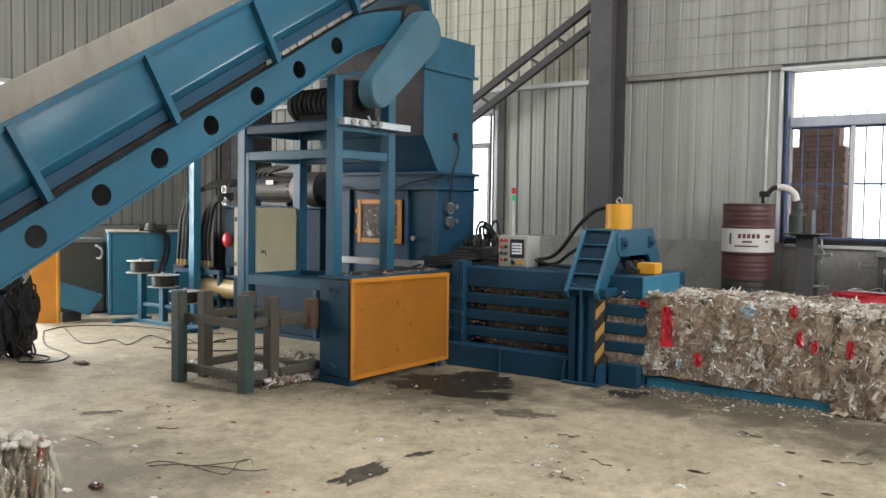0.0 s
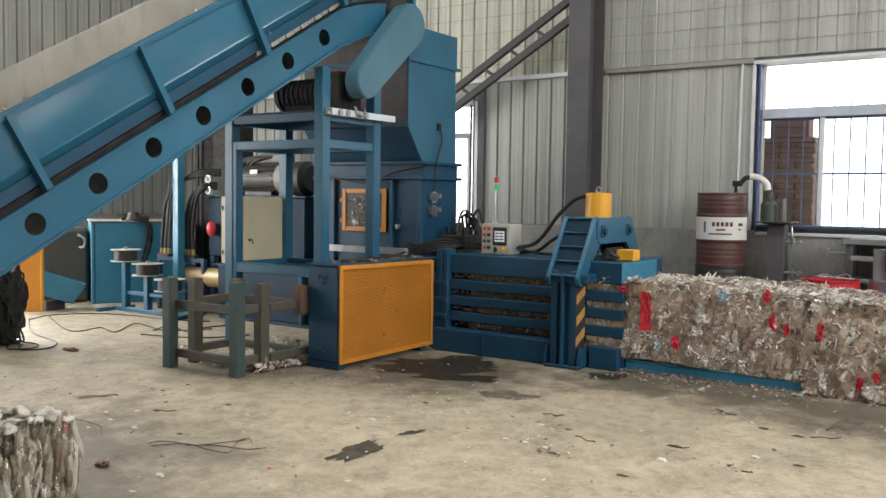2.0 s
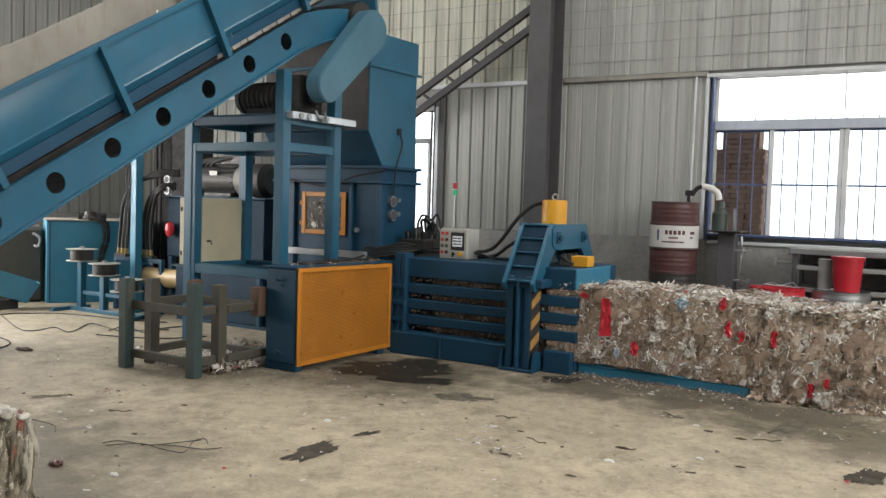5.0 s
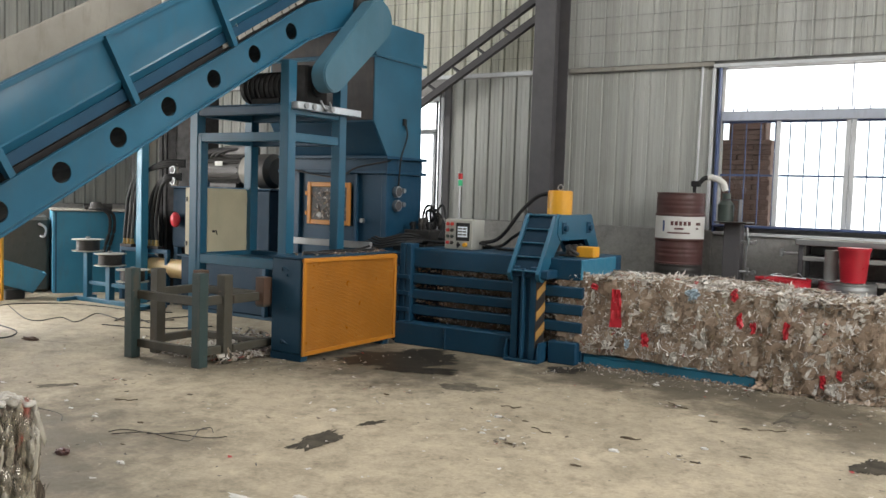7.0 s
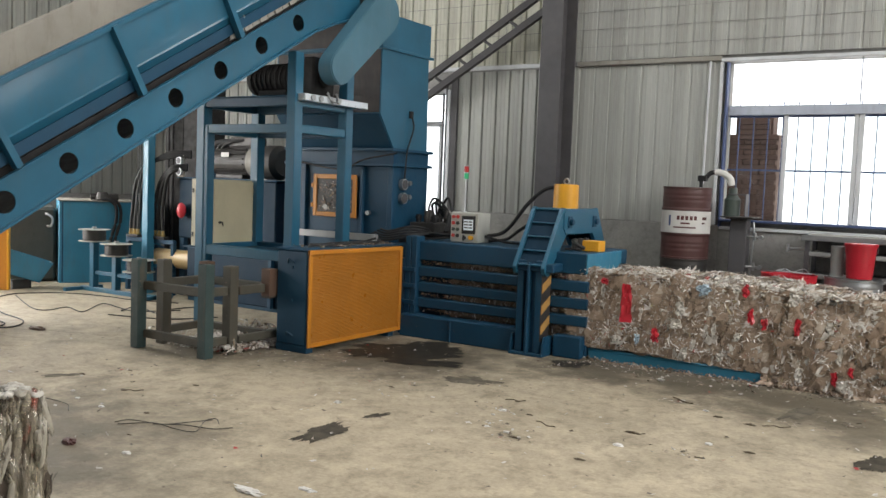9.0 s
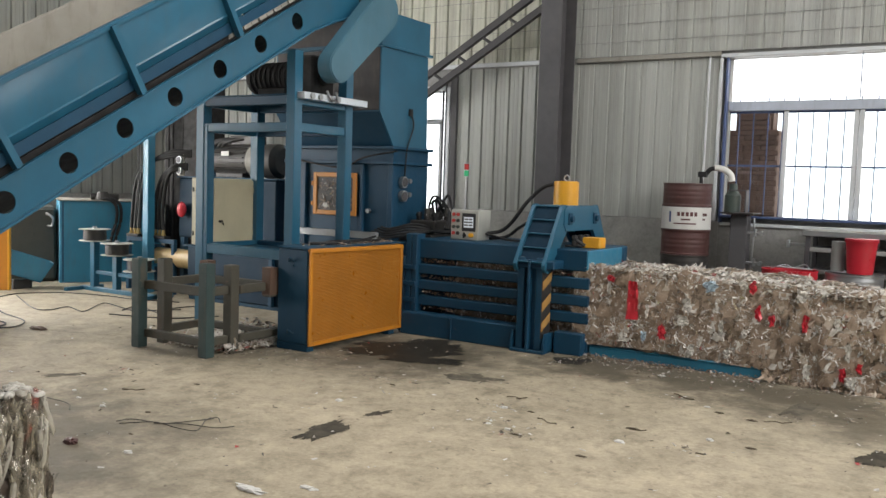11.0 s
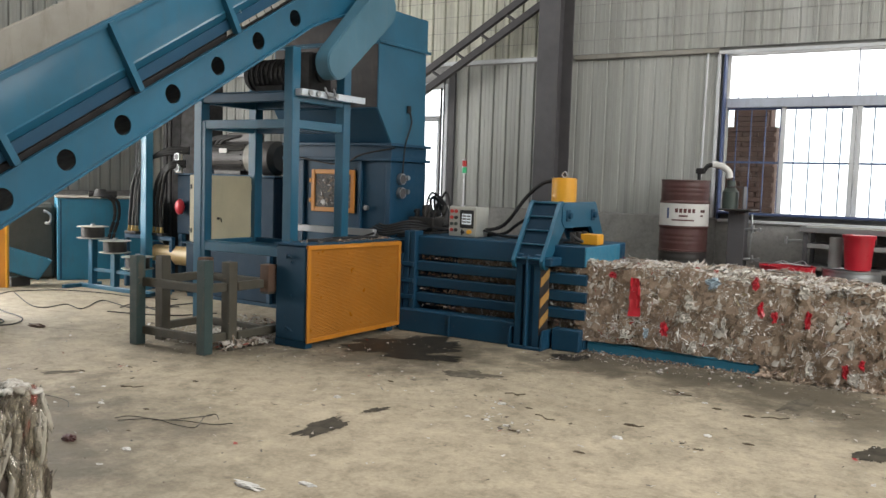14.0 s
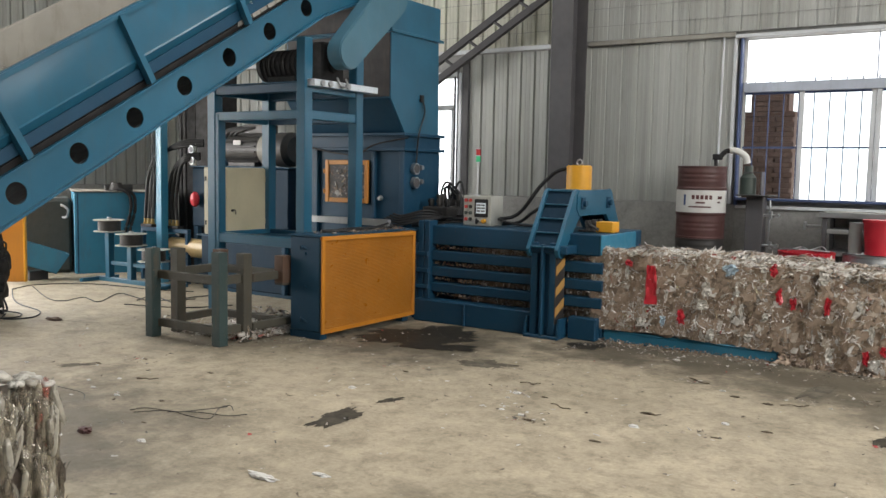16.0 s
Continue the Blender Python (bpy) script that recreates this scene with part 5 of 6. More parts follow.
    bmesh.ops.recalc_face_normals(bm, faces=bm.faces[:])
    return part(name, bm, material, parent, label)


for owner, x, z, w, h, mat, nm, lab in (
        (bale_a, 2.615, 0.60, 0.13, 0.37, RED, "red_bag", "glossy red plastic bag"),
        (bale_a, 2.907, 0.33, 0.085, 0.12, RED, "red_scrap", "red plastic scrap"),
        (bale_a, 2.39, 0.79, 0.07, 0.06, RED, "red_scrap", "red plastic scrap"),
        (bale_a, 2.207, 0.545, 0.06, 0.14, RED, "red_scrap", "red plastic scrap"),
        (bale_a, 2.357, 0.69, 0.05, 0.14, BAG, "white_bag", "crumpled white plastic bag"),
        (bale_a, 2.531, 0.24, 0.12, 0.09, BAG, "white_bag", "crumpled white plastic bag"),
        (bale_a, 2.262, 0.23, 0.07, 0.1, BAG, "white_bag", "crumpled white plastic bag"),
        (bale_a, 2.762, 0.51, 0.05, 0.12, BAG, "white_bag", "crumpled white plastic bag"),
        (bale_a, 2.74, 0.27, 0.06, 0.09, PALEBLUE, "blue_scrap", "pale blue plastic scrap"),
        (bale_b, 3.137, 0.6, 0.1, 0.14, BAG, "white_bag", "crumpled white plastic bag"),
        (bale_b, 3.1, 0.46, 0.15, 0.1, BAG, "white_bag", "crumpled white plastic bag"),
        (bale_b, 3.191, 0.2, 0.11, 0.1, BAG, "white_bag", "crumpled white plastic bag"),
        (bale_b, 3.453, 0.43, 0.06, 0.16, BAG, "white_bag", "crumpled white plastic bag"),
        (bale_b, 3.517, 0.2, 0.09, 0.08, BAG, "white_bag", "crumpled white plastic bag"),
        (bale_b, 3.654, 0.4, 0.07, 0.07, BAG, "white_bag", "crumpled white plastic bag"),
        (bale_b, 3.766, 0.6, 0.06, 0.12, RED, "red_scrap", "red plastic scrap"),
        (bale_b, 3.887, 0.545, 0.06, 0.09, RED, "red_scrap", "red plastic scrap"),
        (bale_b, 3.709, 0.82, 0.07, 0.1, RED, "red_scrap", "red plastic scrap"),
        (bale_b, 3.627, 0.83, 0.1, 0.07, BAG, "white_bag", "crumpled white plastic bag"),
        (bale_b, 3.338, 0.79, 0.12, 0.1, PALEBLUE, "blue_scrap", "pale blue plastic scrap"),
        (bale_c, 4.166, 0.55, 0.06, 0.14, RED, "red_scrap", "red plastic scrap"),
        (bale_c, 4.418, 0.57, 0.1, 0.12, BAG, "white_bag", "crumpled white plastic bag"),
        (bale_c, 4.505, 0.34, 0.08, 0.15, BAG, "white_bag", "crumpled white plastic bag"),
        (bale_c, 4.2, 0.14, 0.1, 0.12, BAG, "white_bag", "crumpled white plastic bag"),
        (bale_c, 4.474, 0.15, 0.07, 0.12, RED, "red_scrap", "red plastic scrap"),
        (bale_c, 4.54, 0.09, 0.12, 0.1, BAG, "white_bag", "crumpled white plastic bag"),
        (bale_c, 4.6, 0.22, 0.05, 0.08, RED, "red_scrap", "red plastic scrap"),
        (bale_c, 4.12, 0.78, 0.12, 0.1, BAG, "white_bag", "crumpled white plastic bag")):
    patch(owner, x, 1.655 if owner is bale_c else 1.735 if x < 2.38 else 1.68, z, w * (0.8 if mat is BAG else 1.0), h, mat, nm, lab, x * 7.3, 0.1 if nm == "red_bag" else 1.0)

# ---- things along the north wall ----


def steel_drum(x, y, z, material, label, band=None, h=0.875, r=0.288, open_top=False):
    ob = thing("steel_drum", (x, y, z), label, "drum", "steel drums")
    prof = [(r - 0.004, 0.0), (r + 0.006, 0.0), (r + 0.006, 0.018), (r, 0.024)]
    for c, w in ((0.10, 0.0025), (0.155, 0.0025), (0.21, 0.0025), (0.30, 0.012), (0.60, 0.012), (0.69, 0.0025), (0.745, 0.0025), (0.80, 0.0025)):
        for k in range(-4, 5):
            prof.append((r + w * max(0.0, math.cos(k * math.pi / 8)), h * c / 0.875 + k * 0.006))
    prof += [(r, h - 0.024), (r + 0.006, h - 0.018), (r + 0.006, h), (r - 0.006, h), (r - 0.008, h - 0.018)]
    bm = bmesh.new()
    seg = 48
    rings = [[bm.verts.new((x + p * math.cos(2 * math.pi * k / seg), y + p * math.sin(2 * math.pi * k / seg), z + q)) for k in range(seg)] for p, q in prof]
    for a, b in zip(rings, rings[1:]):
        for k in range(seg):
            bm.faces.new((a[k], a[(k + 1) % seg], b[(k + 1) % seg], b[k]))
    bm.faces.new(rings[0][::-1])
    if open_top:
        inner = [bm.verts.new((x + (r - 0.012) * math.cos(2 * math.pi * k / seg), y + (r - 0.012) * math.sin(2 * math.pi * k / seg), z + 0.3)) for k in range(seg)]
        for k in range(seg):
            bm.faces.new((rings[-1][k], rings[-1][(k + 1) % seg], inner[(k + 1) % seg], inner[k]))
        bm.faces.new(inner)
    else:
        bm.faces.new(rings[-1])
    part("body", bm, material, ob)
    if band:
        a0, a1 = band
        bm = bmesh.new()
        n = 32
        vs = []
        for k in range(n + 1):
            a = a0 + (a1 - a0) * k / n
            vs.append([bm.verts.new((x + (r + o) * math.cos(a), y + (r + o) * math.sin(a), z + q)) for o, q in ((0.0145, 0.315), (0.0145, 0.585), (0.0125, 0.585), (0.0125, 0.315))])
        for a, b in zip(vs, vs[1:]):
            for k in range(4):
                bm.faces.new((a[k], b[k], b[(k + 1) % 4], a[(k + 1) % 4]))
        bmesh.ops.recalc_face_normals(bm, faces=bm.faces[:])
        lab = part("label", bm, WHITE, ob, "white paper label band")

        def bar(t0, t1, q0, q1, mat=INK):
            b2 = bmesh.new()
            rows = []
            for k in range(7):
                a = t0 + (t1 - t0) * k / 6
                rows.append([b2.verts.new((x + (r + 0.016) * math.cos(a), y + (r + 0.016) * math.sin(a), z + q)) for q in (q0, q1)])
            for a, b in zip(rows, rows[1:]):
                b2.faces.new((a[0], b[0], b[1], a[1]))
            part("label_bar", b2, mat, lab)
        mid = (a0 + a1) / 2 + 0.05
        for k in range(5):
            bar(mid - 0.42 + 0.17 * k, mid - 0.30 + 0.17 * k, 0.475, 0.525, INK)
        bar(mid - 0.26, mid + 0.10, 0.425, 0.445)
        bar(mid - 0.55, mid + 0.35, 0.375, 0.392)
        bar(mid + 0.62, mid + 0.86, 0.48, 0.515, MAROON)
        bar(mid + 0.62, mid + 0.76, 0.43, 0.45, MAROON)
        bar(mid - 0.78, mid - 0.68, 0.40, 0.53, FRAMEBLUE)
    if not open_top:
        bm = bmesh.new()
        cyl(bm, (x + 0.16, y - 0.08, z + h - 0.016), (x + 0.16, y - 0.08, z + h + 0.004), 0.035, 16)
        part("bung", bm, STEEL, ob)
    return ob


FACE = math.atan2(-6.2 - 4.5, 5.39 - 2.2)
steel_drum(2.20, 4.53, 0.0, DARKSTEEL, "dark oily steel drum standing on the floor")
steel_drum(2.20, 4.53, 0.876, MAROON, "maroon steel oil drum with white label, stacked on another", (FACE - 1.35, FACE + 1.35))
steel_drum(3.57, 3.86, 0.0, RED, "red open steel drum with worn rim", h=0.835, open_top=True)
steel_drum(4.20, 4.02, 0.0, STEEL, "bare galvanised steel drum carrying a red bucket", h=0.83)
bm = bmesh.new()
tube(bm, [(3.40, 3.72, 0.84), (3.50, 3.95, 0.875), (3.62, 3.80, 0.86), (3.70, 4.0, 0.885), (3.78, 3.86, 0.85)], 0.006)
tube(bm, [(3.30, 3.84, 0.842), (3.52, 3.70, 0.865), (3.82, 3.78, 0.85)], 0.007)
solid("wire_offcut", bm, STEEL, "bent wire offcuts on the red drum", "wire", (3.57, 3.86, 0.84))

bucket = thing("bucket", (4.26, 3.97, 0.832), "red plastic bucket on a galvanised drum", "bucket")
bm = bmesh.new()
cyl(bm, (4.26, 3.97, 0.832), (4.26, 3.97, 1.17), 0.128, 36, 0.155)
part("body", bm, RED, bucket)
bm = bmesh.new()
cyl(bm, (4.26, 3.97, 1.17), (4.26, 3.97, 1.205), 0.166, 36, 0.168)
part("rim", bm, RED, bucket)
bm = bmesh.new()
tube(bm, [(4.095, 3.97, 1.17), (4.12, 4.10, 1.10), (4.26, 4.145, 1.07), (4.40, 4.10, 1.10), (4.425, 3.97, 1.17)], 0.004, 6)
part("handle", bm, STEEL, bucket)
bm = bmesh.new()
cyl(bm, (4.02, 4.08, 0.832), (4.02, 4.08, 1.16), 0.07, 20)
solid("metal_can", bm, NETTING, "dull grey metal can behind the bucket", "can", (4.02, 4.08, 0.832))

bench = thing("steel_bench", (4.7, 4.6, 0), "dark steel shelf bench below the window", "bench")
part("worktop", B((3.62, 6.2, 4.32, 4.90, 1.215, 1.25)), LINER, bench)
part("edge", B((3.60, 6.2, 4.30, 4.318, 1.19, 1.255)), STEEL, bench)
for z in (1.03, 0.78, 0.35):
    shelf = part("shelf", B((3.68, 6.15, 4.36, 4.88, z, z + 0.03)), COLUMN, bench)
    part("shelf_lip", B((3.68, 6.15, 4.338, 4.358, z - 0.02, z + 0.035)), NETTING, shelf)
for x in (3.66, 4.9, 6.12):
    for y in (4.36, 4.86):
        part("leg", B((x - 0.025, x + 0.025, y - 0.025, y + 0.025, 0.0, 1.214)), COLUMN, bench)
part("side_bracket", B((3.42, 3.655, 4.42, 4.46, 1.07, 1.10), (3.42, 3.45, 4.40, 4.48, 1.04, 1.13)), STEEL, bench)

pstand = thing("pump_stand", (2.85, 4.6, 0), "dark steel pillar with taps and a small top plate", "stand")
part("pillar", B((2.74, 2.94, 4.52, 4.72, 0.0, 1.40), bev=0.008), COLUMN, pstand)
part("top_plate", B((2.64, 3.03, 4.40, 4.84, 1.401, 1.418)), DARKSTEEL, pstand)
bm = bmesh.new()
tube(bm, [(3.0, 4.60, 1.36), (3.01, 4.58, 1.2), (3.0, 4.58, 0.9), (2.98, 4.6, 0.62)], 0.012)
for z in (1.18, 0.82):
    cyl(bm, (2.94, 4.57, z), (3.10, 4.57, z), 0.016, 10)
    cyl(bm, (3.10, 4.53, z), (3.10, 4.61, z), 0.026, 10)
    cyl(bm, (3.03, 4.57, z - 0.04), (3.03, 4.57, z + 0.05), 0.018, 10)
part("tap_pipe", bm, STEEL, pstand, "bare pipe with two taps")
pump = thing("oil_pump", (2.74, 4.58, 1.418), "small dull grey-green oil pump with a guard frame", "pump")
bm = bmesh.new()
cyl(bm, (2.74, 4.58, 1.419), (2.74, 4.58, 1.62), 0.095, 24)
cyl(bm, (2.74, 4.58, 1.62), (2.74, 4.58, 1.68), 0.095, 24, 0.05)
cyl(bm, (2.74, 4.58, 1.68), (2.74, 4.58, 1.76), 0.05, 20)
part("canister", bm, GREENP, pump)
part("guard", B((2.90, 2.915, 4.50, 4.66, 1.419, 1.69), (2.70, 2.90, 4.50, 4.515, 1.675, 1.69), (2.70, 2.90, 4.645, 4.66, 1.675, 1.69), bev=0.002), COLUMN, pump)
bm = bmesh.new()
tube(bm, [(2.72, 4.58, 1.79), (2.70, 4.57, 1.87), (2.64, 4.55, 1.92), (2.57, 4.54, 1.945), (2.52, 4.53, 1.945)], 0.04, 12)
part("elbow_hose", bm, WHITE, pump, "pale ribbed elbow hose")
hp = thing("hand_pump", (2.38, 4.52, 1.752), "black hand pump screwed into the drum", "pump")
bm = bmesh.new()
cyl(bm, (2.37, 4.50, 1.752), (2.37, 4.50, 1.84), 0.022, 12)
box(bm, 2.33, 2.44, 4.47, 4.54, 1.83, 1.90, 0.01)
tube(bm, [(2.42, 4.51, 1.87), (2.47, 4.52, 1.93), (2.53, 4.53, 1.945)], 0.028, 10)
part("body", bm, RUBBER, hp)

# ---- control box, lamp and hoses on the baler ----
cbox = thing("control_box", (0.56, 2.03, 1.041), "grey operator control box with screen and buttons", "control panel")
part("case", B((0.385, 0.735, 1.90, 2.17, 1.042, 1.37), bev=0.008), GREYBOX, cbox)
part("screen_frame", B((0.53, 0.70, 1.892, 1.902, 1.14, 1.335)), RUBBER, cbox)
scr = part("screen", B((0.556, 0.675, 1.888, 1.893, 1.18, 1.295), bev=0), SCREEN, cbox, "pale lit screen")
for k in range(3):
    for j in range(2):
        part("screen_bar", B((0.565 + 0.057 * j, 0.612 + 0.052 * j, 1.885, 1.887, 1.20 + 0.032 * k, 1.214 + 0.032 * k), bev=0), DARKSTEEL, scr)
for k in range(4):
    for j in range(2):
        bm = bmesh.new()
        cyl(bm, (0.425 + 0.055 * j, 1.90, 1.115 + 0.068 * k), (0.425 + 0.055 * j, 1.884, 1.115 + 0.068 * k), 0.019, 14)
        part("button", bm, BUTTON_RED if (k, j) in ((0, 0), (3, 0), (3, 1), (2, 0)) else GREENP if k == 1 else DARKSTEEL, cbox)
bm = bmesh.new()
cyl(bm, (0.57, 1.90, 1.095), (0.57, 1.87, 1.095), 0.016, 10)
box(bm, 0.562, 0.578, 1.862, 1.885, 1.065, 1.125, 0.003)
part("selector", bm, RUBBER, cbox)
bm = bmesh.new()
cyl(bm, (0.655, 1.90, 1.10), (0.655, 1.865, 1.10), 0.024, 16)
part("stop_knob", bm, YELLOW, cbox, "yellow stop knob")
lamp = thing("signal_lamp", (0.52, 1.97, 1.371), "thin signal lamp with red and green segments", "signal lamp")
bm = bmesh.new()
cyl(bm, (0.52, 1.97, 1.371), (0.52, 1.97, 1.383), 0.035, 16)
cyl(bm, (0.52, 1.97, 1.38), (0.52, 1.97, 1.735), 0.009, 10)
part("pole", bm, STEEL, lamp)
for z0, z1, m, nm in ((1.735, 1.80, GREEN_LAMP, "green_segment"), (1.81, 1.875, RED_LAMP, "red_segment")):
    bm = bmesh.new()
    cyl(bm, (0.52, 1.97, z0), (0.52, 1.97, z1), 0.026, 20)
    part(nm, bm, m, lamp)
for z in (1.732, 1.802, 1.876):
    bm = bmesh.new()
    cyl(bm, (0.52, 1.97, z - 0.003), (0.52, 1.97, z + 0.006), 0.028, 20)
    part("ring", bm, STEEL, lamp)


def hose(pts, r, label="black rubber hydraulic hose", material=RUBBER, name="hydraulic_hose", category="hose"):
    bm = bmesh.new()
    tube(bm, pts, r, 10, 8)
    at = Vector(pts[0])
    return solid(name, bm, material, label, category, at)


hose([(1.47, 2.22, 1.685), (1.34, 2.2, 1.64), (1.16, 2.2, 1.48), (0.98, 2.2, 1.25), (0.86, 2.18, 1.15), (0.735, 2.1, 1.12)], 0.020, "black rubber hose from the yellow cylinder")
hose([(1.46, 2.22, 1.34), (1.26, 2.2, 1.30), (1.08, 2.2, 1.20), (0.92, 2.2, 1.09), (0.735, 2.15, 1.062)], 0.018)
hose([(0.74, 2.05, 1.12), (0.86, 2.1, 1.085), (1.0, 2.12, 1.062), (1.3, 2.12, 1.06)], 0.014)

valve = thing("valve_block", (-0.15, 2.5, 1.0), "dark oily valve block with many small hoses", "valve")
part("base", B((-0.38, 0.07, 2.0, 2.78, 0.982, 1.06)), DARKSTEEL, valve)
part("manifold", B((-0.30, 0.05, 2.1, 2.65, 1.06, 1.22), bev=0.012), DARKSTEEL, valve)
for k in range(6):
    bm = bmesh.new()
    x, y = -0.24 + 0.11 * (k % 3), 2.2 + 0.25 * (k // 3)
    cyl(bm, (x, y, 1.22), (x, y, 1.31 + 0.05 * (k % 2)), 0.032, 12)
    cyl(bm, (x, y - 0.05, 1.28), (x, y + 0.05, 1.28), 0.018, 10)
    part("solenoid", bm, DARKSTEEL if k % 2 else RUBBER, valve)
for k in range(5):
    a = 0.05 * k
    hose([(-0.34 + 0.03 * k, 2.66, 1.20), (-0.38 + a, 2.62, 1.36 + 0.05 * (k % 3)), (-0.22 + a, 2.50, 1.50 - 0.07 * (k % 4)), (0.0 + 0.02 * k, 2.46, 1.34 - 0.04 * k), (0.06, 2.3 + 0.04 * k, 1.12)], 0.014 + 0.003 * (k % 2))
for k in range(5):
    hose([(-0.6 + 0.04 * k, 1.72, 1.06 + 0.02 * k), (-0.35, 1.66 + 0.03 * k, 1.02 + 0.025 * k), (-0.12, 1.75 + 0.05 * k, 1.06 + 0.03 * k), (0.03, 2.02 + 0.05 * k, 1.10)], 0.013)
hose([(-0.06, 2.04, 1.08), (0.12, 2.0, 1.11), (0.26, 2.02, 1.10), (0.385, 2.04, 1.10)], 0.016)

# ---- hydraulic power unit behind the cabinet ----
hpu = thing("hydraulic_power_unit", (-3.2, 2.4, 0.721), "blue hydraulic power unit with a large electric motor", "power unit")
part("oil_tank", B((-4.12, -2.3, 2.0, 2.85, 0.80, 1.62), bev=0.02), BLUE_SHADED, hpu)
part("bearer", B((-3.28, -2.3, 2.05, 2.2, 0.721, 0.80), (-3.28, -2.3, 2.6, 2.72, 0.721, 0.80)), BLUE_DK, hpu)
for y in (2.05, 2.78):
    part("support_leg", B((-4.10, -4.02, y - 0.04, y + 0.04, 0.0, 0.80)), BLUE_DK, hpu)
part("cover", B((-4.14, -2.28, 1.98, 2.87, 1.621, 1.64)), BLUE_DK, hpu)
bm = bmesh.new()
cyl(bm, (-3.62, 2.32, 1.87), (-2.98, 2.32, 1.87), 0.20, 36)
motor = part("motor_body", bm, DARKSTEEL, hpu, "dark finned motor body")
for k in range(18):
    bm = bmesh.new()
    box(bm, -3.58, -3.02, -0.008, 0.008, 0.195, 0.222, 0, Matrix.Translation((0, 2.32, 1.87)) @ Matrix.Rotation(math.pi * 2 * k / 18, 4, "X"))
    part("cooling_fin", bm, DARKSTEEL, motor)
bm = bmesh.new()
cyl(bm, (-2.98, 2.32, 1.87), (-2.74, 2.32, 1.87), 0.212, 36)
part("end_ring", bm, LINER, motor, "dull beige end ring")
bm = bmesh.new()
cyl(bm, (-2.74, 2.32, 1.87), (-2.54, 2.32, 1.87), 0.228, 40)
cyl(bm, (-2.54, 2.32, 1.87), (-2.47, 2.32, 1.87), 0.228, 40, 0.17)
part("fan_cover", bm, DARKSTEEL, motor, "dark round fan cover")
part("terminal_box", B((-3.38, -2.92, 2.22, 2.46, 2.075, 2.20), bev=0.012), DARKSTEEL, motor, "dark terminal box on top")
part("nameplate", B((-3.42, -3.28, 2.108, 2.114, 1.93, 1.99), bev=0), WHITE, motor)
part("motor_foot", B((-3.55, -3.05, 2.14, 2.50, 1.641, 1.70)), DARKSTEEL, motor)
for x in (-3.45, -3.1):
    bm = bmesh.new()
    tube(bm, [(x, 2.32, 2.06), (x + 0.035, 2.32, 2.10), (x, 2.32, 2.14), (x - 0.035, 2.32, 2.10), (x, 2.32, 2.065)], 0.008, 8)
    part("eye_bolt", bm, STEEL, motor)
bm = bmesh.new()
cyl(bm, (-3.95, 2.32, 1.87), (-3.62, 2.32, 1.87), 0.12, 28)
cyl(bm, (-3.70, 2.32, 1.87), (-3.64, 2.32, 1.87), 0.18, 28)
box(bm, -4.0, -3.8, 2.18, 2.46, 1.641, 1.82, 0.01)
part("pump_body", bm, BLUE_DK, hpu)
part("gauge_plate", B((-4.10, -3.98, 1.955, 1.985, 1.641, 1.94)), LINER, hpu)
for z in (1.86, 1.71):
    bm = bmesh.new()
    cyl(bm, (-4.04, 1.955, z), (-4.04, 1.92, z), 0.052, 24)
    gg = part("pressure_gauge", bm, STEEL, hpu)
    bm = bmesh.new()
    cyl(bm, (-4.04, 1.92, z), (-4.04, 1.917, z), 0.042, 24)
    part("dial", bm, COLUMN, gg)
bm = bmesh.new()
bmesh.ops.create_uvsphere(bm, u_segments=20, v_segments=12, radius=0.105, matrix=Matrix.Translation((-3.98, 1.93, 1.18)) @ Matrix.Diagonal((0.75, 0.5, 1.0, 1)))
part("accumulator", bm, RED, hpu, "small red accumulator bulb")
for k in range(4):
    hose([(-3.85 + 0.07 * k, 2.3, 1.95), (-3.7 + 0.09 * k, 2.2, 2.10), (-3.4 + 0.1 * k, 2.24, 2.16), (-3.1 + 0.05 * k, 2.35, 2.08)], 0.022)

mani = thing("hose_manifold", (-4.6, 1.9, 0), "blue pipe frame with hose fittings beside the power unit", "manifold")
part("tall_post", B((-4.56, -4.44, 1.74, 1.86, 0.0, 2.95), bev=0.008), BLUE_LT, mani, "tall light blue post")
part("rail", B((-5.05, -4.05, 1.86, 1.92, 0.70, 0.76)), BLUE_DK, mani)
part("low_rail", B((-5.05, -4.05, 1.86, 1.92, 0.36, 0.41)), BLUE, mani)
for x in (-5.03, -4.08):
    part("leg", B((x - 0.03, x + 0.03, 1.86, 1.92, 0.0, 0.70)), BLUE_DK, mani)
for x in (-4.98, -4.90, -4.82, -4.46, -4.38, -4.30):
    bm = bmesh.new()
    cyl(bm, (x, 1.89, 0.76), (x, 1.89, 0.88), 0.022, 12)
    cyl(bm, (x, 1.89, 0.80), (x, 1.89, 0.83), 0.032, 6)
    part("fitting", bm, BRASS, mani, "dull brass hose fitting")
part("fitting_block", B((-5.03, -4.78, 1.84, 1.94, 0.761, 0.80)), RUBBER, mani)
part("fitting_block", B((-4.50, -4.22, 1.84, 1.94, 0.761, 0.80)), RUBBER, mani)
for k in range(3):
    o = 0.08 * k
    hose([(-3.9, 2.02, 1.92 + 0.03 * k), (-4.2, 1.9, 1.90 + 0.03 * k), (-4.66 + o * 0.6, 1.87, 1.78), (-4.88 + o, 1.88, 1.50), (-4.95 + o, 1.89, 1.15), (-4.98 + o, 1.89, 0.88)], 0.026)
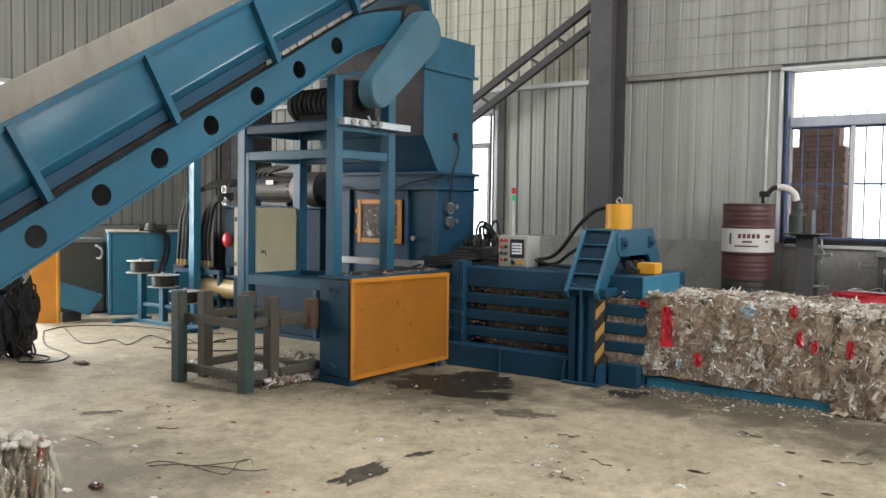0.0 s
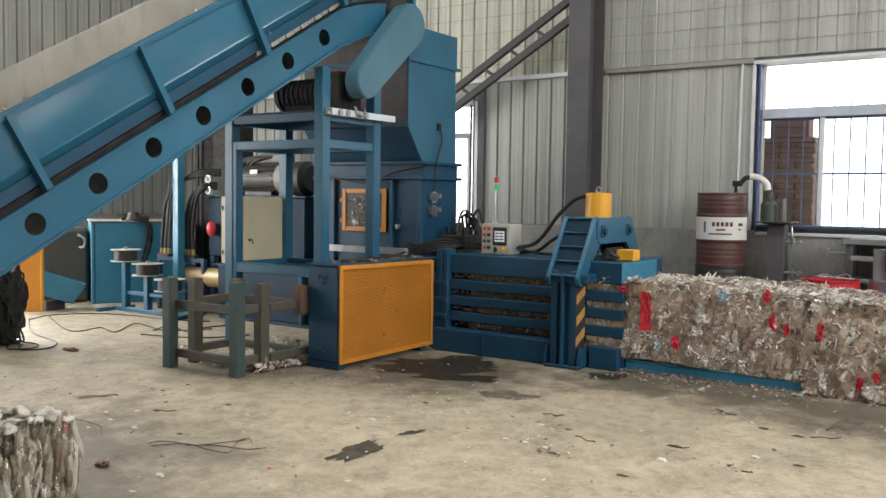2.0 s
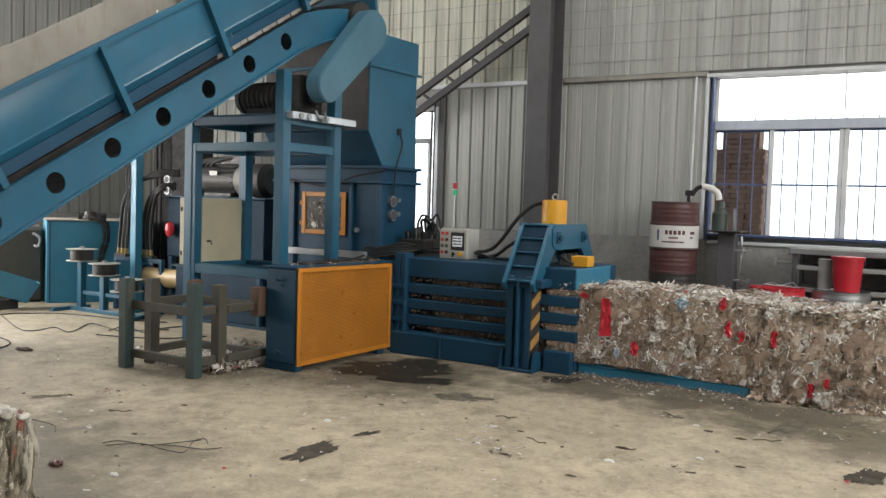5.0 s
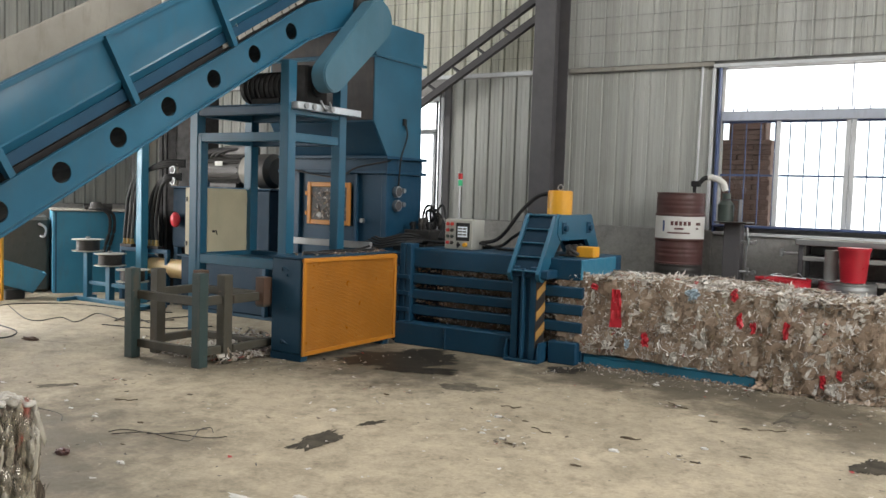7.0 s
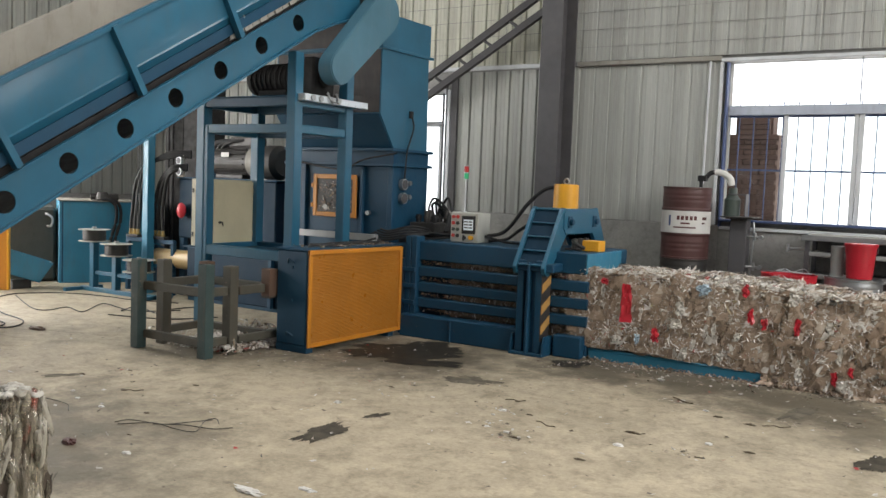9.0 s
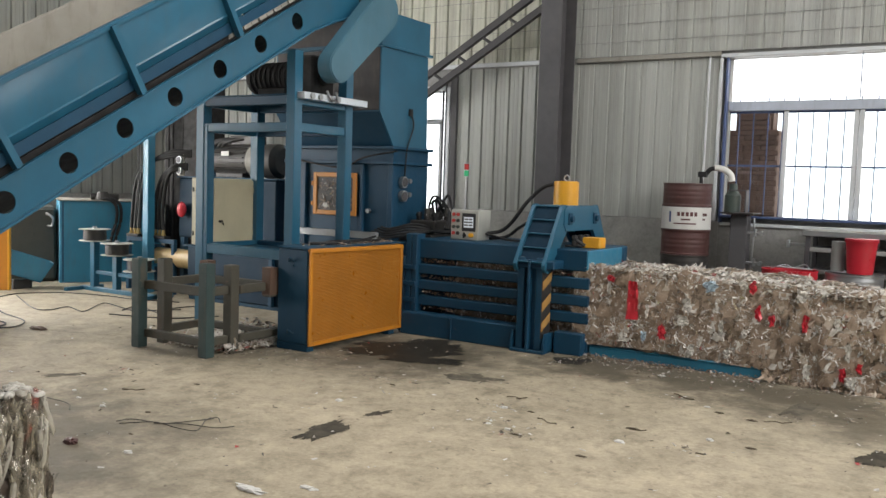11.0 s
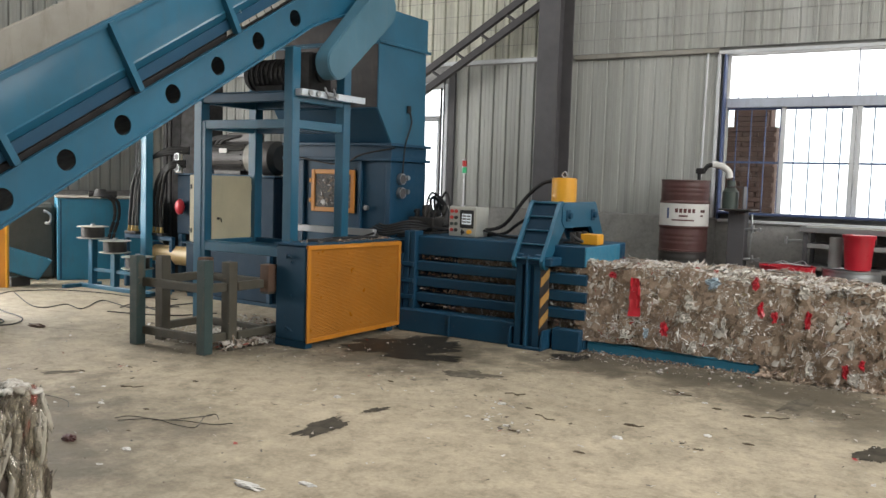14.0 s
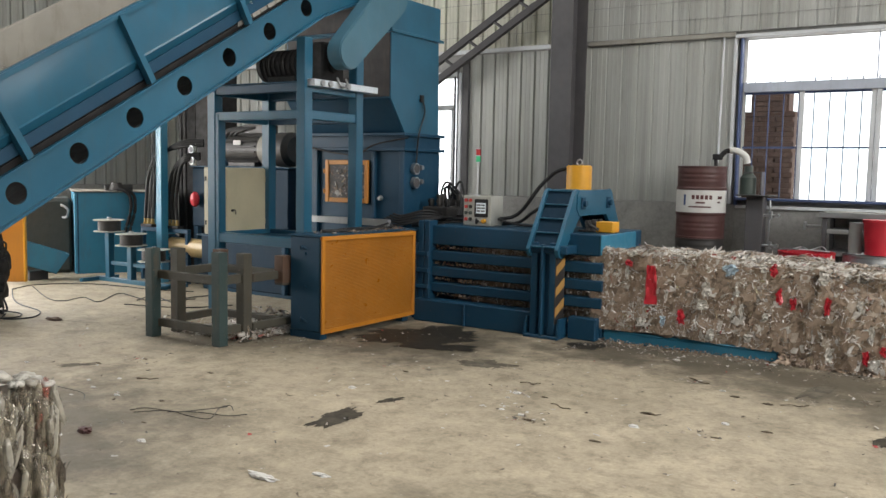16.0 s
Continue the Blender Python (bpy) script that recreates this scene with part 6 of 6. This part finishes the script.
for k in range(3):
    o = 0.08 * k
    hose([(-3.95, 2.0, 1.80 - 0.03 * k), (-4.12, 1.9, 1.77 - 0.03 * k), (-4.34 + o * 0.7, 1.89, 1.60), (-4.45 + o, 1.89, 1.35), (-4.48 + o, 1.89, 1.1), (-4.46 + o, 1.89, 0.88)], 0.026)
for k in range(3):
    bm = bmesh.new()
    tube(bm, [(-4.58 - 0.04 * k, 1.73, 2.5), (-4.57 - 0.03 * k, 1.72, 1.6), (-4.60 - 0.03 * k, 1.73, 0.9)], 0.006)
    part("control_line", bm, RUBBER, mani, "thin dark control line")

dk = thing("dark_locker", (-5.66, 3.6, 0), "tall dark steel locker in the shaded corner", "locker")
part("body", B((-6.08, -5.23, 3.4, 3.9, 0.0, 3.2), bev=0.01), NEAR_BLACK, dk)
part("door_edge", B((-5.67, -5.65, 3.39, 3.40, 0.1, 3.1)), NEAR_BLACK, dk)
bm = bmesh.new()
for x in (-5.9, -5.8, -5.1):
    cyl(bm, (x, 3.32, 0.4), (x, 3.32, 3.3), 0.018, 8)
part("conduit", bm, NEAR_BLACK, dk)

# ---- wire spools, tank and odd things at the far side ----
stand2 = thing("spool_stand", (-4.6, 1.4, 0), "blue stepped stand for wire spools", "stand")
part("base_beam", B((-5.4, -3.85, 1.36, 1.44, 0.0, 0.06)), BLUE, stand2)
part("cross_foot", B((-5.4, -5.33, 1.1, 1.7, 0.0, 0.05)), BLUE, stand2)
part("cross_foot", B((-3.92, -3.85, 1.1, 1.7, 0.0, 0.05)), BLUE, stand2)
SPOOLS = ((-5.13, 0.70), (-4.65, 0.53), (-4.18, 0.345))
for x, z in SPOOLS:
    part("spool_post", B((x - 0.045, x + 0.045, 1.355, 1.445, 0.06, z - 0.012)), BLUE, stand2)
    part("spool_seat", B((x - 0.12, x + 0.12, 1.28, 1.52, z - 0.012, z)), BLUE, stand2)
part("tie_bar", B((-5.1, -4.2, 1.38, 1.42, 0.24, 0.29)), BLUE, stand2)


def spool(x, y, z):
    ob = thing("wire_spool", (x, y, z), "pale metal spool wound with dark baling wire", "spool", "wire spools")
    for q in (0.0, 0.158):
        bm = bmesh.new()
        cyl(bm, (x, y, z + q), (x, y, z + q + 0.008), 0.21, 36)
        part("flange", bm, GREYBOX, ob)
    bm = bmesh.new()
    for k in range(9):
        cyl(bm, (x, y, z + 0.012 + 0.0162 * k), (x, y, z + 0.012 + 0.0162 * (k + 1)), 0.15 + 0.005 * (k % 2), 32)
    part("wire_winding", bm, DARKSTEEL, ob, "dark wound wire", kind="stuff")
    bm = bmesh.new()
    cyl(bm, (x, y, z + 0.17), (x, y, z + 0.20), 0.03, 12)
    part("hub", bm, STEEL, ob)
    return ob


sp = spool(SPOOLS[0][0], 1.40, SPOOLS[0][1] + 0.001)
for x, z in SPOOLS[1:]:
    copy_thing(sp, pose(x, 1.40, z + 0.001))

tank = thing("oil_tank", (-6.3, 2.3, 0), "light blue welded steel tank with pale lid", "tank")
M = Matrix.Translation((-6.2, 1.57, 0)) @ Matrix.Rotation(math.atan2(2.5 - 1.57, -5.62 + 6.2), 4, "Z")
for nm, b, mt in (("body", (0.0, 1.45, 0.0, 1.2, 0.0, 1.22), BLUE_LT), ("lid", (-0.02, 1.47, -0.02, 1.22, 1.221, 1.236), LINER), ("seam", (0.04, 0.06, -0.008, 0.0, 0.02, 1.2), BLUE_DK)):
    bm = bmesh.new()
    box(bm, *b, 0.012 if nm == "body" else 0.003, M)
    part(nm, bm, mt, tank)
bm = bmesh.new()
cyl(bm, M @ Vector((0.62, 0.3, 1.25)), M @ Vector((0.62, 0.3, 1.36)), 0.13, 16, 0.07)
cyl(bm, M @ Vector((0.45, 0.3, 1.28)), M @ Vector((0.85, 0.3, 1.28)), 0.05, 12)
part("filler", bm, DARKSTEEL, tank, "dark filler and pump on the lid")
bm = bmesh.new()
for u in (0.74, 0.80):
    tube(bm, [M @ Vector(p) for p in ((u - 0.14, -0.03, 1.26), (u - 0.05, -0.06, 1.25), (u + 0.04, -0.07, 1.16), (u + 0.05, -0.06, 0.95), (u - 0.01, -0.06, 0.72), (u - 0.04, -0.06, 0.58))], 0.024)
part("draped_hose", bm, RUBBER, tank, "dark hoses draped down the side")
bm = bmesh.new()
box(bm, -1.05, -0.02, 0.20, 1.1, 0.0, 1.12, 0.05, M)
part("motor_box", bm, TANKEND, tank, "dark rounded housing at the tank's end")
bm = bmesh.new()
tube(bm, [M @ Vector(p) for p in ((-0.16, 0.23, 1.0), (-0.16, 0.15, 1.02), (-0.08, 0.14, 0.95), (-0.10, 0.16, 0.84), (-0.17, 0.23, 0.84))], 0.018)
part("handle", bm, STEEL, tank)

tub = thing("steel_skip", (-6.0, 0.98, 0), "tilted light blue steel skip with sloping sides", "skip")
bm = bmesh.new()
Mb = Matrix.Translation((-6.06, 0.84, 0.10)) @ Matrix.Rotation(radians(62), 4, "Z") @ Matrix.Rotation(radians(19), 4, "Y")
for p in ([(-0.42, -0.3, 0.12), (0.42, -0.3, 0.12), (0.55, -0.3, 0.62), (-0.55, -0.3, 0.62)], [(-0.42, 0.3, 0.12), (0.42, 0.3, 0.12), (0.55, 0.3, 0.62), (-0.55, 0.3, 0.62)]):
    prism(bm, [Mb @ (Vector(q) * 0.62) for q in p], (Mb.to_3x3() @ Vector((0, 0.012, 0))))
prism(bm, [Mb @ (Vector(q) * 0.62) for q in ((-0.42, -0.3, 0.12), (0.42, -0.3, 0.12), (0.42, 0.31, 0.12), (-0.42, 0.31, 0.12))], Mb.to_3x3() @ Vector((0, 0, 0.012)))
for s in (-1, 1):
    prism(bm, [Mb @ (Vector(q) * 0.62) for q in ((s * 0.42, -0.3, 0.12), (s * 0.42, 0.31, 0.12), (s * 0.55, 0.31, 0.62), (s * 0.55, -0.3, 0.62))], Mb.to_3x3() @ Vector((-s * 0.012, 0, 0)))
part("shell", bm, BLUE_LT, tub)
part("prop", B((-6.10, -5.94, 0.70, 0.98, 0.0, 0.13)), DARKSTEEL, tub)
op = thing("orange_panel", (-6.02, 0.55, 0), "orange painted steel guard panel standing upright", "panel")
bm = bmesh.new()
box(bm, -0.24, 0.11, -0.02, 0.02, 0.0, 1.15, 0.005, Matrix.Translation((-6.02, 0.55, 0)) @ Matrix.Rotation(radians(40), 4, "Z"))
part("sheet", bm, ORANGE, op)
bm = bmesh.new()
box(bm, 0.11, 0.14, -0.035, 0.035, 0.0, 1.17, 0.005, Matrix.Translation((-6.02, 0.55, 0)) @ Matrix.Rotation(radians(40), 4, "Z"))
part("edge_post", bm, YELLOW, op)

weld = thing("welding_machine", (-3.95, -1.3, 0), "dark blue welding machine with coiled black cables", "welding machine")
Mw = Matrix.Translation((-3.98, -1.33, 0)) @ Matrix.Rotation(radians(42), 4, "Z")
for nm, b, mt in (("case", (-0.42, 0.26, -0.25, 0.3, 0.10, 0.68), painted("navy_paint", (0.012, 0.025, 0.09), 0.4)), ("front_panel", (0.262, 0.28, -0.24, 0.29, 0.12, 0.66), DARKSTEEL), ("base", (-0.45, 0.3, -0.27, 0.32, 0.07, 0.10), DARKSTEEL)):
    bm = bmesh.new()
    box(bm, *b, 0.012, Mw)
    part(nm, bm, mt, weld)
for x, y in ((-0.36, -0.25), (0.2, -0.25), (-0.36, 0.3), (0.2, 0.3)):
    bm = bmesh.new()
    cyl(bm, Mw @ Vector((x, y - 0.02, 0.06)), Mw @ Vector((x, y + 0.02, 0.06)), 0.06, 18)
    part("wheel", bm, RUBBER, weld)
bm = bmesh.new()
for k, q in enumerate((((-0.2, -0.262), 0.25), ((-0.10, -0.262), 0.18))):
    box(bm, q[0][0], q[0][0] + 0.07, -0.256, -0.2505, 0.42, 0.48, 0, Mw)
part("badge", bm, FRAMEPALE, weld)
rng = np.random.default_rng(21)
for k in range(16):
    bm = bmesh.new()
    c = rng.uniform(-0.06, 0.06, 3)
    drop, wide = rng.uniform(0.16, 0.40), rng.uniform(0.10, 0.24)
    tube(bm, [Mw @ Vector((0.34 + c[0] + 0.10 * math.sin(2 * a + k), 1.5 * c[1] + wide * math.sin(a), max(0.03, 0.74 - drop + drop * math.cos(a) + c[2] + 0.04 * math.sin(3 * a + k)))) for a in np.linspace(0.1, 6.0, 11)], 0.011, 7, 4)
    part("cable_loop", bm, RUBBER, weld, "loop of black welding cable")
bm = bmesh.new()
box(bm, 0.05, 0.34, -0.12, 0.2, 0.68, 0.90, 0.05, Mw)
part("wire_feeder", bm, DARKSTEEL, weld)
bm = bmesh.new()
bmesh.ops.create_icosphere(bm, subdivisions=4, radius=1)
for v in bm.verts:
    d = 1 + 0.35 * noise.noise(v.co * 2.0) + 0.22 * noise.noise(v.co * 6.0)
    v.co = Mw @ Vector((0.36 + 0.16 * v.co.x * d, 0.02 + 0.27 * v.co.y * d, max(0.02, 0.42 + 0.40 * v.co.z * d)))
part("cable_cover", bm, NEAR_BLACK, weld, "dark dusty wrap over the coiled cable")

# ---- worn steel trestle beside the tying unit ----
tr = thing("steel_trestle", (-0.95, -0.45, 0), "worn grey-green square-tube trestle without a top", "trestle")
W = 0.053
for x, y, h in ((-1.41, -0.80, 0.85), (-0.55, -0.75, 0.86), (-1.41, -0.50, 0.83), (-0.54, -0.46, 0.83)):
    part("leg", B((x - W, x + W, y - W, y + W, 0.0, h), bev=0.006), TEALSTEEL if y < -0.6 else GREENSTEEL, tr)
for x, y in ((-1.38, 0.02), (-0.47, -0.02)):
    lg = part("rear_stub", B((x - W, x + W, y - W, y + W, 0.50, 0.78), bev=0.006), GREENSTEEL, tr)
    part("rust_cap", B((x - W - 0.004, x + W + 0.004, y - W - 0.004, y + W + 0.004, 0.52, 0.785), bev=0.004), RUST, lg, "rusty brown sleeve")
for z0, z1 in ((0.56, 0.64), (0.10, 0.175)):
    part("front_rail", B((-1.41 + W, -0.55 - W, -0.79, -0.73, z0, z1)), GREENSTEEL, tr)
    part("side_rail", B((-1.44, -1.38, -0.447, -0.033, z0, z1)), GREENSTEEL, tr)
    part("side_rail", B((-0.53, -0.47, -0.407, -0.073 if z0 > 0.5 else 0.30, z0, z1)), GREENSTEEL, tr)
    part("short_rail", B((-0.575, -0.515, -0.697, -0.513, z0, z1)), GREENSTEEL, tr)
    part("rear_rail", B((-1.38 + (W if z0 > 0.5 else -0.06), -0.47 - (W if z0 > 0.5 else 0.061), -0.02, 0.03, z0, z1)), GREENSTEEL, tr)

# ---- bale of crushed bottles in the foreground ----
bale(0.92, 2.02, -5.12, -3.98, 0.0, 0.655, 47, 1300, "pressed bale of crushed clear plastic bottles", core=FILM_CORE, scrap=FILM, rough=0.06, sizes=(0.006, 0.024), pale=PALE_SCRAP, top_share=0.9, name="bottle_bale", flat=0.5, slim=(0.20, 0.5), shreds=FILM, share=0.4, curl=0.3, folds=4300)

# ---- floor: stains, cables, wires, litter ----


def stain(x, y, rx, ry, turn, seed, material=OIL, lift=0.003, wild=0.38):
    bm = bmesh.new()
    n = 120
    pts = []
    for k in range(n):
        a = 2 * math.pi * k / n
        r = 1 + wild * noise.noise((1.6 * math.cos(a), 1.6 * math.sin(a), seed)) * 1.6 + 0.28 * noise.noise((5 * math.cos(a), 5 * math.sin(a), seed)) + 0.20 * noise.noise((15 * math.cos(a), 15 * math.sin(a), seed))
        pts.append((rx * r * math.cos(a), ry * r * math.sin(a), lift))
    c = bm.verts.new((0, 0, lift))
    v = [bm.verts.new(p) for p in pts]
    for k in range(n):
        bm.faces.new((c, v[k], v[(k + 1) % n]))
    bmesh.ops.rotate(bm, verts=bm.verts[:], cent=(0, 0, 0), matrix=Matrix.Rotation(radians(turn), 3, "Z"))
    me = finish("oil_stain", bm, material)
    ob = new("oil_stain", me)
    ob.location = (x, y, 0)
    return tagged(ob, "dark oil stain soaked into the concrete", "stain", "oil stains", "stuff")


for a in ((0.60, 0.85, 0.62, 0.42, 50, 1.1), (1.02, 0.48, 0.36, 0.18, 20, 7.3), (1.76, 0.12, 0.21, 0.13, 10, 2.2), (1.78, -1.88, 0.27, 0.095, 95, 3.1), (1.81, -1.33, 0.11, 0.045, 80, 4.4),
          (2.12, 1.38, 0.20, 0.15, 40, 5.2), (4.25, 0.85, 0.32, 0.07, 75, 6.2), (-0.86, -1.97, 0.16, 0.06, 60, 7.7), (4.90, -0.2, 0.22, 0.09, 80, 8.1)):
    stain(*a, DAMP if a[5] in (2.2, 7.7, 6.2) else OLD_OIL if a[5] in (3.1, 4.4, 8.1) else OIL, 0.0045 if a[5] == 7.3 else 0.003)

FLOOR_CABLES = (
    ([(-5.3, 0.07), (-5.47, 0.49), (-5.13, 0.96), (-4.5, 1.15), (-4.06, 1.18), (-3.4, 1.4)], 0.012),
    ([(-5.35, 0.38), (-4.24, -0.1), (-3.95, -0.08), (-4.01, 0.22), (-3.58, 0.13), (-3.99, 0.7), (-3.56, 0.63), (-3.21, 0.58), (-2.9, 1.0)], 0.011),
    ([(-3.6, -1.0), (-3.3, -1.2), (-3.16, -0.98), (-3.45, -0.7), (-4.1, -0.55), (-4.62, -0.32), (-5.3, 0.07)], 0.014),
    ([(-3.9, -0.95), (-3.5, -0.9), (-3.3, -1.05), (-3.42, -1.25), (-3.7, -1.1)], 0.014),
    ([(-3.35, 0.49), (-3.5, 0.85), (-2.87, 0.64), (-3.04, 1.0), (-3.0, 1.3)], 0.012),
    ([(-3.2, 0.2), (-2.7, 0.35), (-2.4, 0.55), (-2.2, 0.95)], 0.012),
)
for pts, r in FLOOR_CABLES:
    hose([(x, y, 0.55 * r + 0.002) for x, y in pts], 0.55 * r, "loose black cable lying on the floor", RUBBER, "floor_cable", "cable")
for pts in ([(0.59, -2.57), (0.66, -2.49), (0.87, -2.41), (0.99, -2.28), (1.04, -2.13)], [(0.65, -2.59), (0.82, -2.45), (1.01, -2.43), (1.18, -2.41), (1.02, -2.18), (1.06, -2.12), (1.14, -2.17)],
            [(0.82, -2.45), (1.0, -2.36), (1.2, -2.28), (1.3, -2.2)], [(-0.34, -2.49), (-0.02, -2.51), (0.12, -2.59)]):
    hose([(x, y, 0.006 + 0.008 * (k % 2)) for k, (x, y) in enumerate(pts)], 0.0027, "thin bent baling wire on the floor", DARKSTEEL, "loose_wire", "wire")


def lump(x, y, sx, sy, sz, seed, material, name, label, category, group=""):
    bm = bmesh.new()
    bmesh.ops.create_icosphere(bm, subdivisions=3, radius=1)
    for v in bm.verts:
        d = 1 + 0.6 * noise.noise(v.co * 2.3 + Vector((seed, 0, 0))) + 0.3 * noise.noise(v.co * 6 + Vector((0, seed, 0)))
        v.co = Vector((x + v.co.x * sx * d, y + v.co.y * sy * d, max(0.001, sz * 0.5 + v.co.z * sz * d)))
    return solid(name, bm, material, label, category, (x, y, 0), group)


lump(-2.9, -0.88, 0.12, 0.05, 0.018, 1.5, RUST, "rag", "crumpled dark rag on the floor", "rag")
lump(0.77, -3.03, 0.045, 0.035, 0.022, 2.5, MAROON, "red_scrap", "small crumpled red scrap on the floor", "scrap")
lump(2.19, -2.96, 0.10, 0.03, 0.014, 3.5, WHITE, "paper_scrap", "torn white paper on the floor", "scrap")
lump(2.42, -2.75, 0.05, 0.02, 0.008, 4.5, WHITE, "paper_scrap", "torn white paper on the floor", "scrap")


SCRAPS = ((-0.53, -2.61, "w"), (-0.34, -2.58, "w"), (-0.32, -2.65, "w"), (-0.35, -2.23, "w"), (-0.14, -2.34, "w"), (-0.79, -1.84, "d"), (-0.10, -1.97, "d"), (0.56, -2.29, "d"), (0.89, -2.69, "d"),
          (1.19, -2.94, "w"), (-0.61, -1.51, "d"), (0.19, -1.52, "d"), (-1.27, -2.17, "w"), (0.19, -2.38, "w"), (0.69, -3.16, "w"), (1.38, -0.53, "d"), (1.37, -1.20, "w"), (2.40, -0.28, "d"),
          (2.44, -0.59, "w"), (2.65, -0.57, "d"), (2.74, -1.09, "w"), (2.83, -1.16, "d"), (3.38, 0.64, "d"), (3.66, 0.43, "w"), (3.78, 0.31, "d"), (3.42, -0.53, "d"), (3.45, -0.88, "w"),
          (3.95, -0.80, "d"), (3.92, -0.46, "w"), (4.19, -0.48, "d"), (2.56, -1.04, "w"), (3.37, -1.32, "d"), (2.44, -0.74, "w"), (4.03, 0.24, "d"), (3.02, 1.29, "w"))
luck = random.Random(31)
for k, (x, y, tone) in enumerate(SCRAPS):
    size = luck.uniform(0.015, 0.032)
    if tone == "w":
        lump(x, y, size, size * luck.uniform(0.4, 0.8), size * 0.32, 10.5 + k, WHITE, "paper_scrap", "small torn white paper scrap on the concrete", "scrap", "floor scraps")
    else:
        lump(x, y, size * 1.3, size * luck.uniform(0.4, 0.7), size * 0.22, 10.5 + k, LEAF, "brown_scrap", "curled dark brown scrap lying on the concrete", "scrap", "floor scraps")
for x, y, turn, length in ((2.38, -0.27, 0.4, 0.16), (3.42, 0.62, -0.5, 0.22), (3.44, -0.54, 0.2, 0.14), (-0.02, -1.95, 0.7, 0.16), (2.86, -0.74, -0.3, 0.18), (4.2, 0.3, 0.5, 0.2)):
    c, q = math.cos(turn) * length / 2, math.sin(turn) * length / 2
    hose([(x - c, y - q, 0.008), (x - 0.3 * c + 0.3 * q, y - 0.3 * q, 0.014), (x + 0.3 * c, y + 0.4 * q - 0.02, 0.007), (x + c, y + q, 0.012)], 0.0035, "thin curled brown strip on the concrete", LEAF, "brown_strip", "scrap")


def litter(rng, n):
    k = rng.random(n)
    x = np.where(k < 0.25, rng.uniform(2.0, 5.3, n), np.where(k < 0.45, rng.normal(-0.8, 0.45, n), rng.uniform(-3.5, 5.5, n)))
    y = np.where(k < 0.25, 1.72 - np.abs(rng.normal(size=n)) * 0.22, np.where(k < 0.45, rng.normal(-0.15, 0.3, n), rng.uniform(-4.5, 1.4, n)))
    c = rng.integers(0, 9, n)
    cx = np.array([4.6, 3.4, 4.25, 2.83, 2.43, 2.56, 3.85, 1.2, -0.6])[c]
    cy = np.array([0.76, 0.58, 0.47, -1.2, -0.58, -0.98, -0.78, -0.4, -1.6])[c]
    x = np.where(k > 0.90, cx + rng.normal(size=n) * 0.10, x)
    y = np.where(k > 0.90, cy + rng.normal(size=n) * 0.05, y)
    blocked = (x > -0.42) & (x < 0.03) & (y > 0) & (y < 1.6)
    x = np.where(blocked, x + 0.5, x)
    y = np.where((x < 2.1) & (x > -0.1) & (y > 1.45), y - 0.4, y)
    return np.stack([x, y, np.full(n, 0.006)], 1), np.tile([0, 0, 1.0], (n, 1))


rng = np.random.default_rng(77)
v, f = flakes(rng, 3300, litter, (0.003, 0.017), 0.3)
v[:, 2] = np.maximum(v[:, 2], 0.0055)
tagged(new("floor_litter", flake_mesh("floor_litter", v, f, LITTER)), "scattered bits of paper and dirt on the concrete", "litter", kind="stuff")


def heap(rng, n):
    x, y = -0.47 - np.abs(rng.normal(size=n)) * 0.38, rng.uniform(-0.55, 0.7, n)
    return np.stack([x, y, 0.01 + rng.random(n) * 0.13 * (0.5 + 0.5 * np.sin(x * 5 + y * 3))], 1), np.tile([0, -0.2, 0.9], (n, 1))


def spill(rng, n):
    x, y = rng.uniform(3.78, 4.85, n), rng.uniform(1.66, 1.95, n)
    top = np.clip(0.10 - 0.16 * np.maximum(0, x - 4.0), 0.02, 0.1)
    return np.stack([x, y, 0.004 + rng.random(n) * top * np.clip((y - 1.62) * 8, 0.2, 1)], 1), np.tile([0, -0.5, 0.8], (n, 1))


def skid_drift(rng, n):
    x, y = rng.uniform(2.05, 3.95, n), 1.735 - np.abs(rng.normal(size=n)) * 0.055
    return np.stack([x, y, 0.004 + rng.random(n) * 0.03 * np.exp(-((1.735 - y) / 0.07) ** 2)], 1), np.tile([0, -0.5, 0.8], (n, 1))


v, f = flakes(rng, 1000, skid_drift, (0.003, 0.013), 0.6)
v[:, 2] = np.maximum(v[:, 2], 0.004)
tagged(new("swept_scraps", flake_mesh("swept_scraps", v, f, SCRAP)), "drift of small paper scraps along the discharge skid", "waste paper", kind="stuff")
v, f = flakes(rng, 1800, spill, (0.006, 0.03), 0.6)
v[:, 2] = np.maximum(v[:, 2], 0.004)
tagged(new("spilled_waste", flake_mesh("spilled_waste", v, f, BOARD)), "spilled brown scraps under the end of the bales", "waste paper", kind="stuff")
v, f = flakes(rng, 2800, heap, (0.007, 0.036), 0.7)
v[:, 2] = np.maximum(v[:, 2], 0.004)
tagged(new("paper_heap", flake_mesh("paper_heap", v, f, PALE_SCRAP)), "low heap of torn paper under the trestle", "heap", kind="stuff")


def motions():
    """The row of bales creeps out of the chamber, pushed by the ram."""
    creep = [(0.0, -0.274), (2.4, -0.266), (3.0, -0.255), (4.0, -0.225), (6.5, -0.156), (9.0, -0.095), (11.5, -0.024), (12.5, 0.0), (13.2, 0.003), (16.0, 0.003)]
    for ob in (bale_in, bale_a, bale_b, bale_c):
        x, y, z = ob.location
        walk(ob, [(t, pose(x + d, y, z)) for t, d in creep])


motions()
